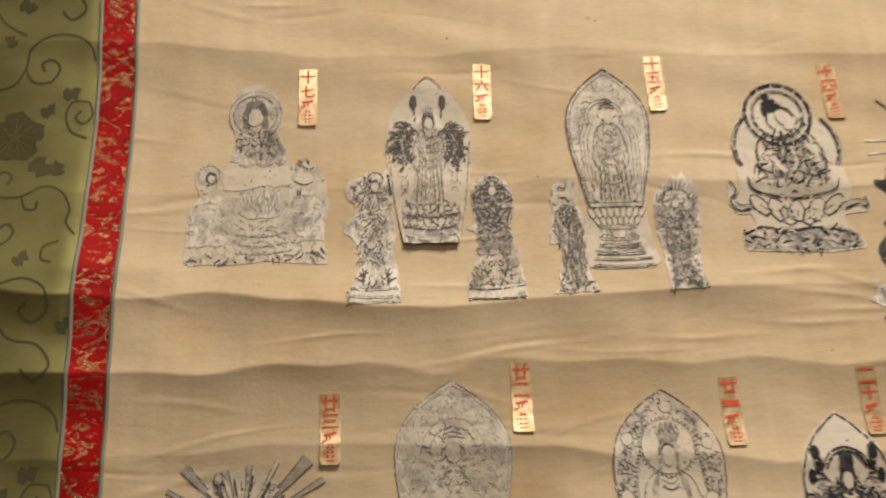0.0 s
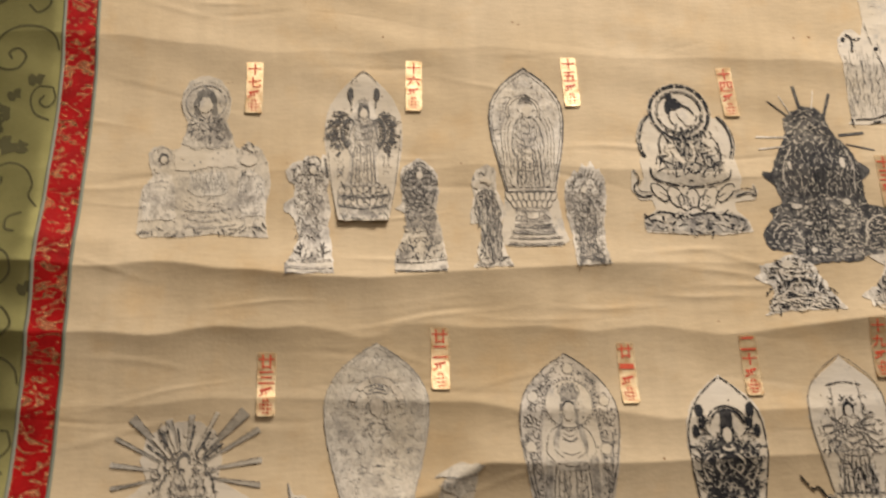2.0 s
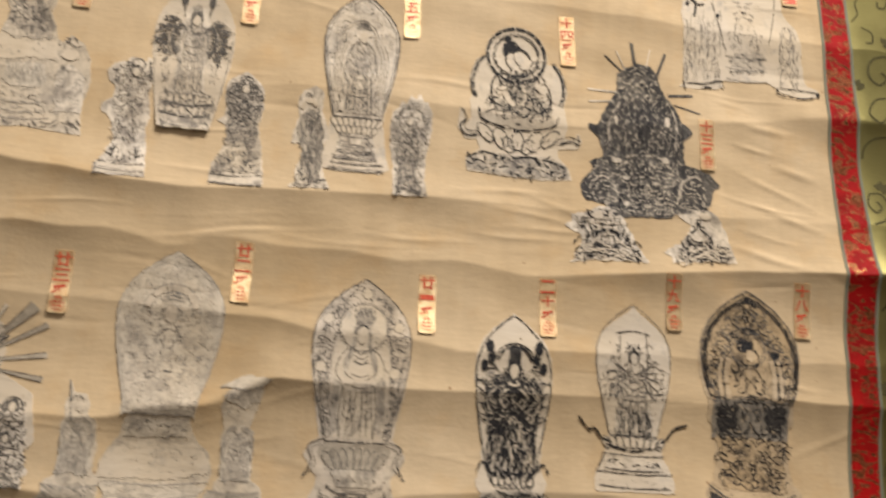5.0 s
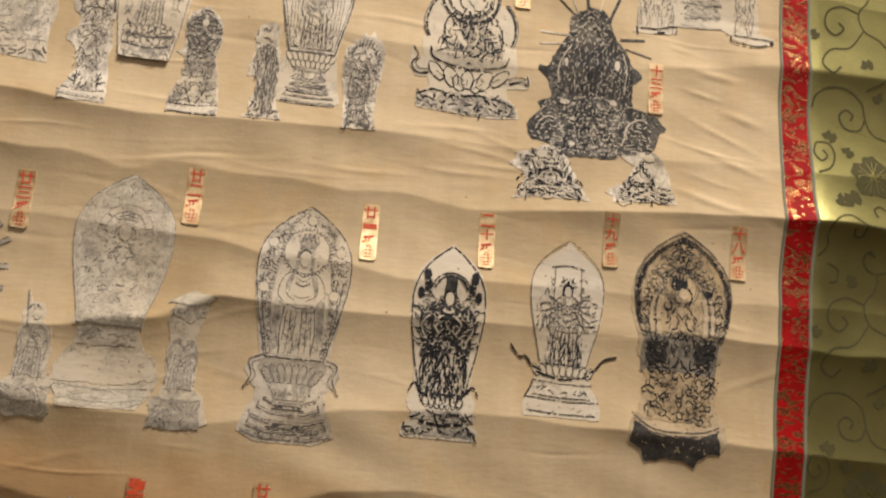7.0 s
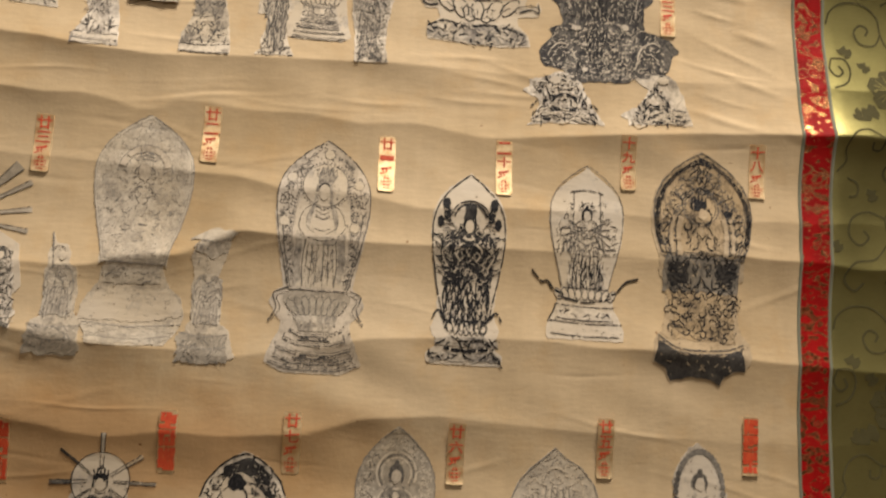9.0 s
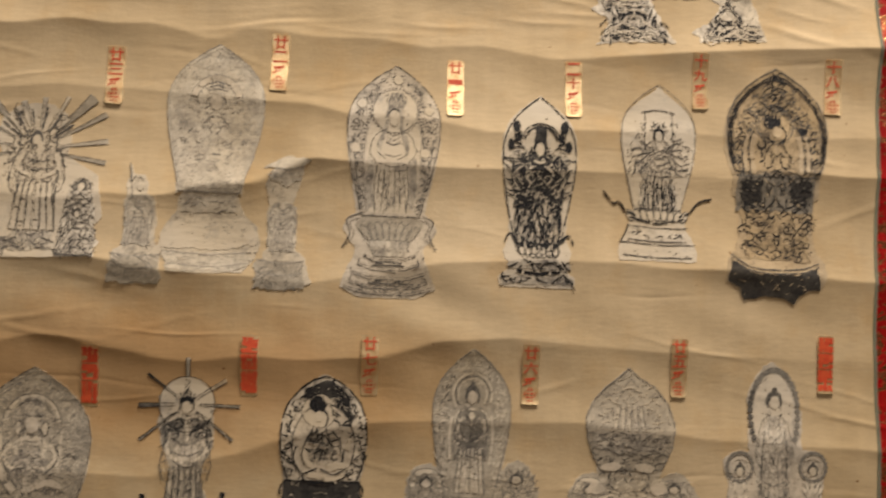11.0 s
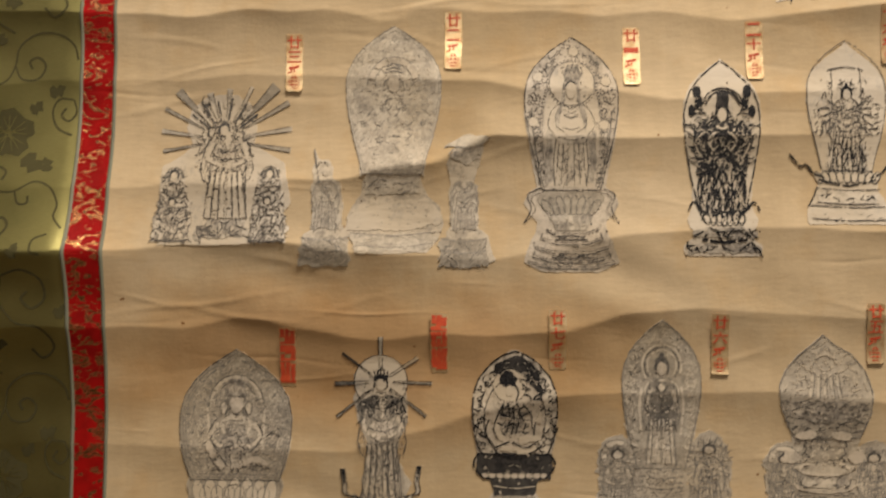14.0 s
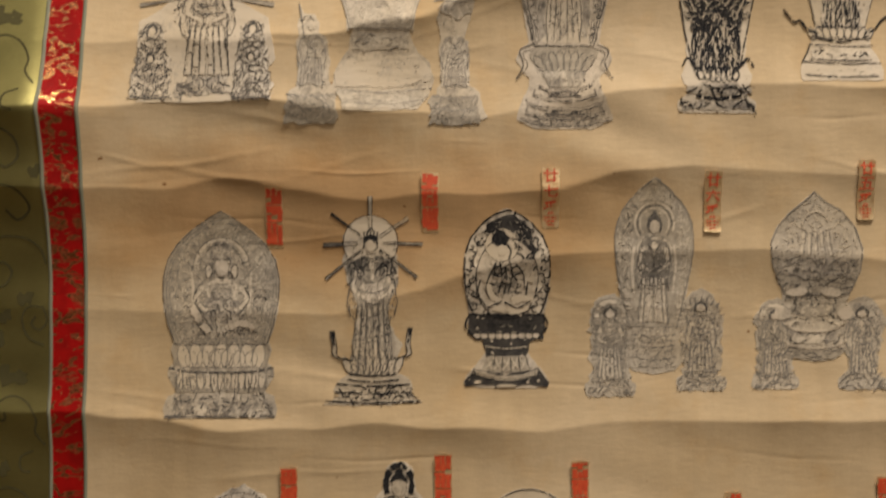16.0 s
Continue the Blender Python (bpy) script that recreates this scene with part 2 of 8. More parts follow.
# short creases: middle, half length, slope, height, width
CREASES = [(rng.uniform(0, 0.65), rng.uniform(0.92, 1.68), rng.uniform(0.012, 0.05), rng.normal(0, 0.2), rng.uniform(-0.00035, 0.00045), rng.uniform(0.0009, 0.0026)) for _ in range(190)]
CREASES += [(0.60 + rng.uniform(-0.035, 0.035), 1.505 - 0.013 * k + rng.normal(0, 0.004), rng.uniform(0.010, 0.028), -0.28 + rng.normal(0, 0.13), rng.uniform(0.0003, 0.0010), rng.uniform(0.0014, 0.003)) for k in range(9)]
CREASES += [(rng.uniform(0.27, 0.48), 1.425 - 0.008 * k, 0.03, rng.normal(-0.06, 0.10), 0.0004, 0.002) for k in range(6)]
STANDS = [(rng.uniform(0.03, 0.33), rng.uniform(1.38, 1.6), rng.uniform(0.008, 0.02), rng.uniform(0.0002, 0.0004), 0.003) for _ in range(26)]


def relief(x, z):
    """How far the sheet stands out from its mean plane at (x, z), metres."""
    x, z = np.asarray(x, float), np.asarray(z, float)
    h = np.zeros(np.broadcast(x, z).shape)
    # the free edges curl in longer waves than the middle
    for grip, waves in ((np.clip((0.07 - x) / 0.10, 0, 1) ** 1.5, ((0.017, 1.203, 0.08, 0.085), (0.010, 1.432, 0.08, 0.055), (0.015, 1.65, 0.05, 0.055))), (np.clip((x - WIDE + 0.07) / 0.10, 0, 1) ** 1.5, ((0.0115, 1.385, 0.06, 0.105), (0.008, 1.508, 0.08, 0.025)))):
        for top, line, up, down in waves:
            s = z - line
            near = np.sqrt(s * s + 0.002 ** 2) - 0.002
            h += grip * top * np.exp(-near / np.where(s > 0, up, down))
    wobble = sum(a * np.sin(f * x + p) for f, p, a in JAG)
    for i, (west, east, up, down, xs, zs) in enumerate(CRESTS):
        top = np.interp(x, (0.0, WIDE), (west, east))
        swell = 1.0 + 0.35 * np.sin(9.0 * x + 2.1 * i) + 0.15 * np.sin(31.0 * x + 1.3 * i)
        line = np.interp(x, xs, zs) + 0.0007 * wobble * np.sin(1.7 * i + 5 * x)
        if i in (5, 6, 7, 10):
            top = top * (1.0 + 0.4 * np.exp(-((x - 0.22) / 0.11) ** 2) - 0.2 * np.exp(-(x / 0.06) ** 2))
        s = z - line
        near = np.sqrt(s * s + 0.0003 ** 2) - 0.0003
        h += top * swell * np.exp(-near / np.where(s > 0, up, down))
    for fx, fz, p, a in WAVES:
        h += 0.00006 * a * np.sin(fx * x + fz * z + p)
    for cx, cz, half, slope, top, w in CREASES:
        d = (x - cx)
        h += top * np.exp(-((z - cz - slope * d - 0.0012 * np.sin(70 * d + 900 * cx)) / w) ** 2 - (d / half) ** 2)
    for cx, cz, half, top, w in STANDS:
        h += top * np.exp(-((x - cx) / w) ** 2 - ((z - cz) / half) ** 2)
    return h


def place(x, z, off=0.0):
    """Points of the scroll's plan as points in space, off metres proud of the sheet."""
    x, z = np.asarray(x, float), np.asarray(z, float)
    y = REST - relief(x, z) - off
    left = -0.002 * np.exp(-((z - 1.63) / 0.05) ** 2)
    right = 0.0015 * np.exp(-((z - 1.43) / 0.06) ** 2) - 0.0015 * np.exp(-((z - 1.2) / 0.06) ** 2)
    sx = x + left * np.clip(1 - x / 0.05, 0, 1) + right * np.clip((x - 0.6) / 0.05, 0, 1)
    return np.stack([sx, y, z + 0 * sx], -1)


def mesh_of(name, verts, faces, material, parent=None, label="", smooth=True):
    me = bpy.data.meshes.new(name)
    me.from_pydata(np.asarray(verts).tolist(), [], faces)
    me.materials.append(material)
    if smooth:
        me.polygons.foreach_set("use_smooth", np.ones(len(me.polygons), bool))
    me.update()
    ob = new(name, me)
    ob.parent = parent
    return tagged(ob, label)


def strip(name, x0, x1, nx, material, parent, label, off=0.0, dz=0.0008, bulge=0.0, z0=LOW, z1=HIGH):
    """A length of the scroll between two plan lines."""
    xs, zs = np.linspace(x0, x1, nx + 1), np.arange(z0, z1 + dz / 2, dz)
    gx, gz = np.meshgrid(xs, zs)
    u = (gx - x0) / (x1 - x0)
    v = place(gx, gz, off + bulge * np.sqrt(np.clip(4 * u * (1 - u), 0, 1))).reshape(-1, 3)
    n = nx + 1
    i = (np.arange(len(zs) - 1)[:, None] * n + np.arange(nx)[None, :]).ravel()
    return mesh_of(name, v, np.stack([i, i + 1, i + n + 1, i + n], -1).tolist(), material, parent, label)


# ---- the room around ----
def slab(name, lo, hi, material):
    bm = bmesh.new()
    bmesh.ops.create_cube(bm, size=1.0)
    for vert in bm.verts:
        vert.co = [a + (c + 0.5) * (b - a) for a, b, c in zip(lo, hi, vert.co)]
    me = bpy.data.meshes.new(name)
    bm.to_mesh(me)
    bm.free()
    me.materials.append(material)
    return tagged(new(name, me), kind="structure")


slab("wall_north", (-1.8, 0.02, 0.0), (2.4, 0.14, 3.2), WALL)
slab("wall_south", (-1.8, -3.12, 0.0), (2.4, -3.0, 3.2), WALL)
slab("wall_west", (-1.92, -3.12, 0.0), (-1.8, 0.14, 3.2), WALL)
slab("wall_east", (2.4, -3.12, 0.0), (2.52, 0.14, 3.2), WALL)
slab("floor", (-1.92, -3.12, -0.1), (2.52, 0.14, 0.0), BOARD)
slab("ceiling", (-1.92, -3.12, 3.2), (2.52, 0.14, 3.3), WALL)

# ---- the scroll ----
scroll = tagged(new("hanging_scroll"), "old hanging scroll of tan paper edged in red and green brocade", "hanging scroll")
strip("paper_panel", -0.001, WIDE + 0.001, 164, PAPER, scroll, "creased tan handmade paper")
for side, sign, edge in (("left", -1, 0.0), ("right", 1, WIDE)):
    def across(a, b):
        return sorted((edge + sign * a, edge + sign * b))
    strip("edge_cord", *across(0.0, 0.0024), 4, CORD, scroll, "grey-green woven edging cord", 0.0002, 0.0025, 0.0008)
    strip("red_border", *across(0.0022, 0.0226), 8, CRIMSON, scroll, "red brocade strip with worn gold thread", 0.0001)
    strip("edge_cord", *across(0.0224, 0.0248), 4, CORD, scroll, "grey-green woven edging cord", 0.0002, 0.0025, 0.0008)
    strip("green_border", *across(0.0246, 0.145), 34, GREEN, scroll, "olive green silk brocade with dark vines")
strip("backing", -0.145, WIDE + 0.145, 40, PAPER, scroll, "plain backing paper", -0.0016, 0.005)


# ---- drawing: strokes and filled shapes that lie on the sheet ----
class Marks:
    """Strokes and small fills in plan metres, gathered into one mesh."""

    def __init__(self, off, lift=None, worn=0.55):
        self.lift, self.worn = lift, worn
        self.pts, self.faces, self.off, self.count = [], [], off, 0

    def stroke(self, pts, w=0.0004, w1=None, step=0.0013):
        pts = np.asarray(pts, float)
        seg = np.hypot(*np.diff(pts, axis=0).T)
        run = np.concatenate([[0], np.cumsum(seg)])
        if run[-1] < 1e-5:
            return
        n = max(1, int(run[-1] / step))
        at = np.linspace(0, run[-1], n + 1)
        p = np.stack([np.interp(at, run, pts[:, k]) for k in (0, 1)], -1)
        d = np.gradient(p, axis=0)
        d /= np.maximum(np.hypot(d[:, 0], d[:, 1]), 1e-9)[:, None]
        half = np.linspace(w, w if w1 is None else w1, n + 1)[:, None] / 2
        side = np.stack([-d[:, 1], d[:, 0]], -1) * half
        c, m = self.count, n + 1
        drop = np.zeros(n, bool)
        if self.worn:
            shake = rng.normal(0, 0.00016 * self.worn, (m, 2))
            p = p + (shake + np.roll(shake, 1, 0) + np.roll(shake, 2, 0)) / 2
            side = side * np.clip(rng.normal(1.0, 0.34 * self.worn, (m, 1)), 0.3, 1.7)
            drop = rng.random(n) < (0.13 * self.worn if n > 2 else 0.0)
        self.pts += [p + side, p - side]
        self.faces += [(c + m + i, c + m + i + 1, c + i + 1, c + i) for i in range(n) if not drop[i]]
        self.count += 2 * m

    def blob(self, pts):
        """A small filled shape, as a fan round its middle."""
        pts = np.asarray(pts, float)
        c, n = self.count, len(pts)
        self.pts += [pts, pts.mean(0)[None]]
        self.faces += [(c + i, c + (i + 1) % n, c + n) for i in range(n)]
        self.count += n + 1

    def build(self, name, material, parent, label=""):
        if not self.count:
            return None
        p = np.concatenate(self.pts)
        up = self.off + (self.lift(p[:, 0], p[:, 1]) if self.lift else 0.0)
        return tagged(mesh_of(name, place(p[:, 0], p[:, 1], up), self.faces, material, parent, label), kind="stuff")


def area(name, outline, off, material, parent=None, label="", thick=0.0, lift=None):
    """A filled plan shape that follows the folds; thick: its edge goes down by that much."""
    bm = bmesh.new()
    ring = [bm.verts.new((x, 0, z)) for x, z in outline]
    edges = [bm.edges.new((a, b)) for a, b in zip(ring, ring[1:] + ring[:1])]
    bmesh.ops.triangle_fill(bm, use_beauty=True, edges=edges)
    o = np.asarray(outline)
    for axis, step in ((0, 0.005), (2, 0.0025)):
        k = 0 if axis == 0 else 1
        a = math.ceil(o[:, k].min() / step) * step
        while a < o[:, k].max():
            no = (1, 0, 0) if axis == 0 else (0, 0, 1)
            co = (a, 0, 0) if axis == 0 else (0, 0, a)
            bmesh.ops.bisect_plane(bm, geom=[*bm.verts, *bm.edges, *bm.faces], plane_co=co, plane_no=no, dist=1e-6)
            a += step
    x, z = np.array([(v.co.x, v.co.z) for v in bm.verts]).T
    up = off + (lift(x, z) if lift else 0.0)
    for v, p in zip(bm.verts, place(x, z, up)):
        v.co = p
    for f in bm.faces:
        f.normal_update()
        if f.normal.y > 0:
            f.normal_flip()
        f.smooth = True
    if thick:
        rim = [e for e in bm.edges if e.is_boundary]
        made = bmesh.ops.extrude_edge_only(bm, edges=rim)["geom"]
        for e in rim:
            e.smooth = False
        for v in made:
            if isinstance(v, bmesh.types.BMVert):
                v.co.y += thick
    me = bpy.data.meshes.new(name)
    bm.to_mesh(me)
    bm.free()
    me.materials.append(material)
    ob = new(name, me)
    ob.parent = parent
    return tagged(ob, label)


def ragged(outline, amount, seed, step=0.0018):
    """The outline with more points, pushed in and out a little as scissors would."""
    r = np.random.default_rng(seed)
    o = np.asarray(outline, float)
    o = np.concatenate([o, o[:1]])
    run = np.concatenate([[0], np.cumsum(np.hypot(*np.diff(o, axis=0).T))])
    n = max(8, int(run[-1] / step))
    at = np.linspace(0, run[-1], n, endpoint=False)
    p = np.stack([np.interp(at, run, o[:, k]) for k in (0, 1)], -1)
    push = r.normal(0, amount, (n, 2))
    return p + (push + np.roll(push, 1, 0)) / 2


def mirrored(cx, z0, h, w, profile):
    """An outline from (height, half width) pairs, both as shares, bottom to top."""
    hi = [(cx + f * w / 2, z0 + v * h) for v, f in profile]
    lo = [(cx - f * w / 2, z0 + v * h) for v, f in reversed(profile)]
    return hi + [p for p in lo if abs(p[0] - cx) > 1e-6 or p[1] < z0 + h - 1e-6]


def arc(cx, cz, rx, rz, a0=0.0, a1=360.0, n=40):
    a = np.radians(np.linspace(a0, a1, n))
    return np.stack([cx + rx * np.cos(a), cz + rz * np.sin(a)], -1)


def curve(*pts, n=14):
    """A smooth line through a few points."""
    p = np.array(pts, float)
    p = np.concatenate([2 * p[:1] - p[1:2], p, 2 * p[-1:] - p[-2:-1]])
    out = []
    for i in range(1, len(p) - 2):
        t = np.linspace(0, 1, n, endpoint=False)[:, None]
        a, b, c, d = p[i - 1:i + 3]
        out.append(0.5 * (2 * b + (c - a) * t + (2 * a - 5 * b + 4 * c - d) * t ** 2 + (3 * b - a - 3 * c + d) * t ** 3))
    return np.concatenate([*out, p[-2:-1]])


ALMOND = [(0.0, 0.62), (0.1, 0.70), (0.25, 0.83), (0.4, 0.94), (0.52, 0.995), (0.62, 1.0), (0.7, 0.96), (0.78, 0.84), (0.85, 0.66), (0.91, 0.44), (0.955, 0.24), (0.98, 0.10), (1.0, 0.0)]


def half_at(profile, v):
    return np.interp(v, [p[0] for p in profile], [p[1] for p in profile])


class Cutout:
    """A print cut out of thin paper and pasted on the scroll."""
    made = 0

    def __init__(self, outline, paper, label, lines=SOFT, rough=0.00025, lift=None):
        Cutout.made += 1
        self.seed, self.clean, self.layer = Cutout.made, paper is PALE, 0
        self.r = np.random.default_rng(100 + self.seed)
        self.outline = ragged(outline, rough, self.seed)
        self.ob = area("printed_cutout", self.outline, 0.0003, paper, None, "", 0.0004, lift)
        tagged(self.ob, label, "paper cutout", "pasted prints of shrine images")
        self.lines, self.line_ink = Marks(0.00065, lift), lines
        self.solid = Marks(0.00075, lift)
        self.bare, self.bare_paper = Marks(0.0006, lift), PALE if paper in (PALE, DENSE, MIST, HAZE) else LIGHT
        self.lift = lift

    def tone(self, outline, material, label="", rough=0.0003):
        area("printed_tone", ragged(outline, rough, self.seed + 50), 0.0005, material, self.ob, label, 0.0, self.lift)

    def petal(self, x0, z0, x1, z1, w, line=0.00035, fill=True):
        """A bare leaf shape from its base to its tip, thinly outlined."""
        a, e = np.array((x0, z0)), np.array((x1, z1))
        d = e - a
        side = np.array((-d[1], d[0])) / max(np.hypot(*d), 1e-6) * w / 2
        o = [a + d * t + s * side * k for s, run in ((1, (0, 1, 2, 3, 4, 5)), (-1, (4, 3, 2, 1, 0))) for t, k in [((0.0, 0.3, 0.6, 0.82, 0.95, 1.0)[i], (0.55, 0.95, 1.0, 0.72, 0.35, 0.0)[i]) for i in run]]
        if fill:
            self.bare.blob(o)
        if line:
            self.lines.stroke(o + o[:1], line)

    def wash(self, outline, material=None, rough=0.0003, off=0.00055):
        """A patch of darker print under the bare shapes and lines."""
        self.layer += 1
        area("printed_shade", ragged(outline, rough, self.seed + 70 + self.layer), off + 0.000003 * self.layer, material or DUSK, self.ob, "", 0.0, self.lift)

    def wear(self, bare=70, specks=40):
        """Pinholes where the ink did not take, and stray specks of it, all over the print."""
        o = self.outline
        lo, hi = o.min(0), o.max(0)
        size = max(0.4, (hi - lo).prod() / 0.006)
        p = self.r.uniform(lo, hi, (int(size * (bare + specks)), 2))
        a, c = o, np.roll(o, -1, 0)
        over = (a[None, :, 1] > p[:, None, 1]) != (c[None, :, 1] > p[:, None, 1])
        cross = a[None, :, 0] + (p[:, None, 1] - a[None, :, 1]) * (c - a)[None, :, 0] / np.where(over, (c - a)[None, :, 1], 1.0)
        p = p[(over & (p[:, None, 0] < cross)).sum(1) % 2 == 1]
        holes = Marks(0.0009, self.lift)
        for i, (x, z) in enumerate(p):
            k = self.r.uniform(0.3, 1.2, 5) * self.r.uniform(0.0004, 0.0010)
            t = np.arange(5) * 1.257 + self.r.uniform(0, 1)
            if self.clean and i % 2 == 0:
                continue
            (holes if i % 4 else self.lines).blob(np.stack([x + k * np.cos(t), z + 1.3 * k * np.sin(t)], -1))
        holes.build("rubbed_spot", self.bare_paper, self.ob)

    def finish(self, solid=BLACK):
        self.wear()
        self.bare.build("bare_paper", self.bare_paper, self.ob, "unprinted pale paper")
        self.lines.build("line_drawing", self.line_ink, self.ob)
        self.solid.build("ink_shading", solid, self.ob)
        return self.ob

    # pieces of the drawings
    def circle(self, cx, cz, r, w=0.0004, rz=None):
        self.lines.stroke(arc(cx, cz, r, rz or r), w)

    def contour(self, outline, w=0.0005, inset=0.0):
        o = np.asarray(outline, float)
        if inset:
            mid = o.mean(0)
            o = mid + (o - mid) * (1 - inset)
        self.lines.stroke(np.concatenate([o, o[:1]]), w)

    def curls(self, inside, box, n, size, w=0.0003):
        """Small spirals of cloud and flame that fill a ground."""
        x0, x1, z0, z1 = box
        for _ in range(n):
            x, z = self.r.uniform(x0, x1), self.r.uniform(z0, z1)
            if not inside(x, z):
                continue
            turn, start, k = self.r.choice((-1, 1)), self.r.uniform(0, 6.3), self.r.uniform(0.6, 1.3) * size
            t = np.linspace(0, 1, 12)
            a = start + turn * t * 5.0
            self.lines.stroke(np.stack([x + k * (1 - 0.8 * t) * np.cos(a), z + k * (1 - 0.8 * t) * np.sin(a)], -1), w, w * 0.6, 0.0009)

    def scratch(self, inside, box, n, size, w=0.0003, lean=90.0, spread=50.0, dark=False):
        """Short bent strokes, as of a worn engraving."""
        x0, x1, z0, z1 = box
        store = self.solid if dark else self.lines
        for _ in range(n):
            x, z = self.r.uniform(x0, x1), self.r.uniform(z0, z1)
            if not inside(x, z):
                continue
            a = math.radians(self.r.normal(lean, spread))
            k, b = self.r.uniform(0.4, 1.3) * size, self.r.normal(0, 0.5)
            t = np.linspace(-0.5, 0.5, 5)
            px, pz = x + k * t * math.cos(a) - b * k * t * t * math.sin(a), z + k * t * math.sin(a) + b * k * t * t * math.cos(a)
            self.lines.stroke(np.stack([px, pz], -1), w * self.r.uniform(0.5, 1.4), w * 0.4, 0.0012) if not dark else store.stroke(np.stack([px, pz], -1), w * self.r.uniform(0.6, 1.6), w * 0.5, 0.0012)

    def lotus(self, cx, z0, z1, w, n=7, line=0.0004):
        """A seat of lotus petals in two rows."""
        h = z1 - z0
        for i in range(n + 1):
            u = i / n * 2 - 1
            px, pw = cx + u * w * 0.46, w * 0.5 / n
            for s in (-1, 1):
                self.lines.stroke(curve((px + s * pw * 0.7, z0 + 0.74 * h), (px + s * pw * 0.5, z0 + 0.86 * h), (px + u * pw, z0 + h)), line * 0.8)
        for i in range(n):
            u = (i + 0.5) / n * 2 - 1
            px, pw = cx + u * w * 0.42, w * 0.43 / n
            tip = (px + u * pw * 1.1 + self.r.normal(0, pw * 0.15), z0 + h * self.r.uniform(0.72, 0.86))
            for s in (-1, 1):
                self.lines.stroke(curve((px + s * pw * 0.25, z0), (px + s * pw * 0.95 + u * pw * 0.3, z0 + 0.36 * h), tip), line)
            for s in (-0.3, 0.2):
                self.lines.stroke([(px + s * pw, z0 + 0.1 * h), (px + s * pw + u * pw * 0.3, z0 + self.r.uniform(0.3, 0.5) * h)], line * 0.6)
        self.lines.stroke(curve((cx - w * 0.42, z0), (cx, z0 - 0.08 * h), (cx + w * 0.42, z0)), line)

    def plates(self, cx, steps, line=0.0006):
        """Six-sided plates, each wider than the one above, from (height, half width) pairs."""
        for i, (z, hw) in enumerate(steps):
            rim = [(cx - hw, z + 0.0034), (cx - hw * 0.52, z - 0.0004), (cx + hw * 0.52, z - 0.0004), (cx + hw, z + 0.0034)]
            self.lines.stroke(rim, line)
            self.lines.stroke([(x, q + 0.0017) for x, q in rim], line * 0.6)
            if i % 2:
                self.lines.stroke([(x, q + 0.0034) for x, q in rim[1:3]], line * 1.6)
                for s in (-1, 1):
                    self.lines.stroke([(cx + s * hw * 0.16, z + 0.0046), (cx + s * hw * 0.42, z + 0.0046)], line * 2.2)
                    self.lines.stroke([(cx + s * hw, z + 0.0034), (cx + s * hw * 0.93, z + 0.0075)], line)

    def head(self, cx, cz, r, crown=True, dark=True):
        """A plain oval with a cap of hair or a crown; no features."""
        store = self.solid if dark else self.lines
        self.bare.blob(arc(cx, cz, r * 0.72, r, 0, 345, 18))
        self.circle(cx, cz, r * 0.72, 0.0003, r)
        if crown:
            for s in (-1, 1):
                store.stroke(curve((cx + s * r * 0.35, cz + r * 0.95), (cx + s * r * 0.85, cz + r * 0.45), (cx + s * r * 0.80, cz - r * 0.5)), r * 0.34, r * 0.12)
            store.stroke(arc(cx, cz + r * 0.5, r * 0.85, r * 0.55, 15, 165, 14), r * 0.28)
            for k in range(-2, 3):
                x = cx + k * r * 0.42
                self.lines.stroke([(x - r * 0.2, cz + r * 1.05), (x + k * r * 0.06, cz + r * (2.05 - 0.2 * abs(k))), (x + r * 0.2, cz + r * 1.05)], 0.0004)
            self.lines.stroke(arc(cx, cz + r * 1.0, r * 0.95, r * 0.3, 0, 180, 12), 0.0006)
            store.blob(mirrored(cx, cz + r * 0.95, r * 0.7, r * 1.5, [(0, 0.8), (0.4, 1.0), (1.0, 0.5)]))
        else:
            store.blob(np.concatenate([arc(cx, cz + r * 0.15, r * 0.85, r * 1.05, 10, 170, 14), arc(cx, cz + r * 0.35, r * 0.6, r * 0.25, 170, 10, 8)]))
            store.blob(arc(cx, cz + r * 1.25, r * 0.38, r * 0.35, 0, 330, 9))

    def robed(self, cx, z0, z1, w, folds=8, crown=True, dark=True, line=0.0004, seated=False):
        """A plain upright robed form: oval, shoulders, sleeves, hanging folds."""
        h = z1 - z0
        r = h * (0.068 if not seated else 0.098)
        cz = z1 - 2.0 * r
        self.head(cx, cz, r, crown, dark)
        sh = cz - 1.5 * r
        for s in (-1, 1):
            side = curve((cx + s * r * 0.4, cz - r * 0.9), (cx + s * w * 0.3, sh), (cx + s * w * 0.46, sh - 0.2 * h), (cx + s * w * (0.5 if seated else 0.40), z0 + 0.22 * h), (cx + s * w * 0.5, z0))
            self.lines.stroke(side, line * 1.3)
            self.lines.stroke(curve((cx + s * w * 0.40, sh - 0.04 * h), (cx + s * w * 0.34, sh - 0.2 * h), (cx + s * w * 0.05, sh - 0.22 * h)), line)
            self.lines.stroke(curve((cx + s * w * 0.30, sh - 0.02 * h), (cx + s * w * 0.2, sh - 0.14 * h), (cx + s * w * 0.03, sh - 0.17 * h)), line)
            self.lines.stroke(curve((cx + s * r * 0.5, cz - r), (cx + s * w * 0.16, sh - 0.1 * h), (cx, sh - 0.2 * h)), line)
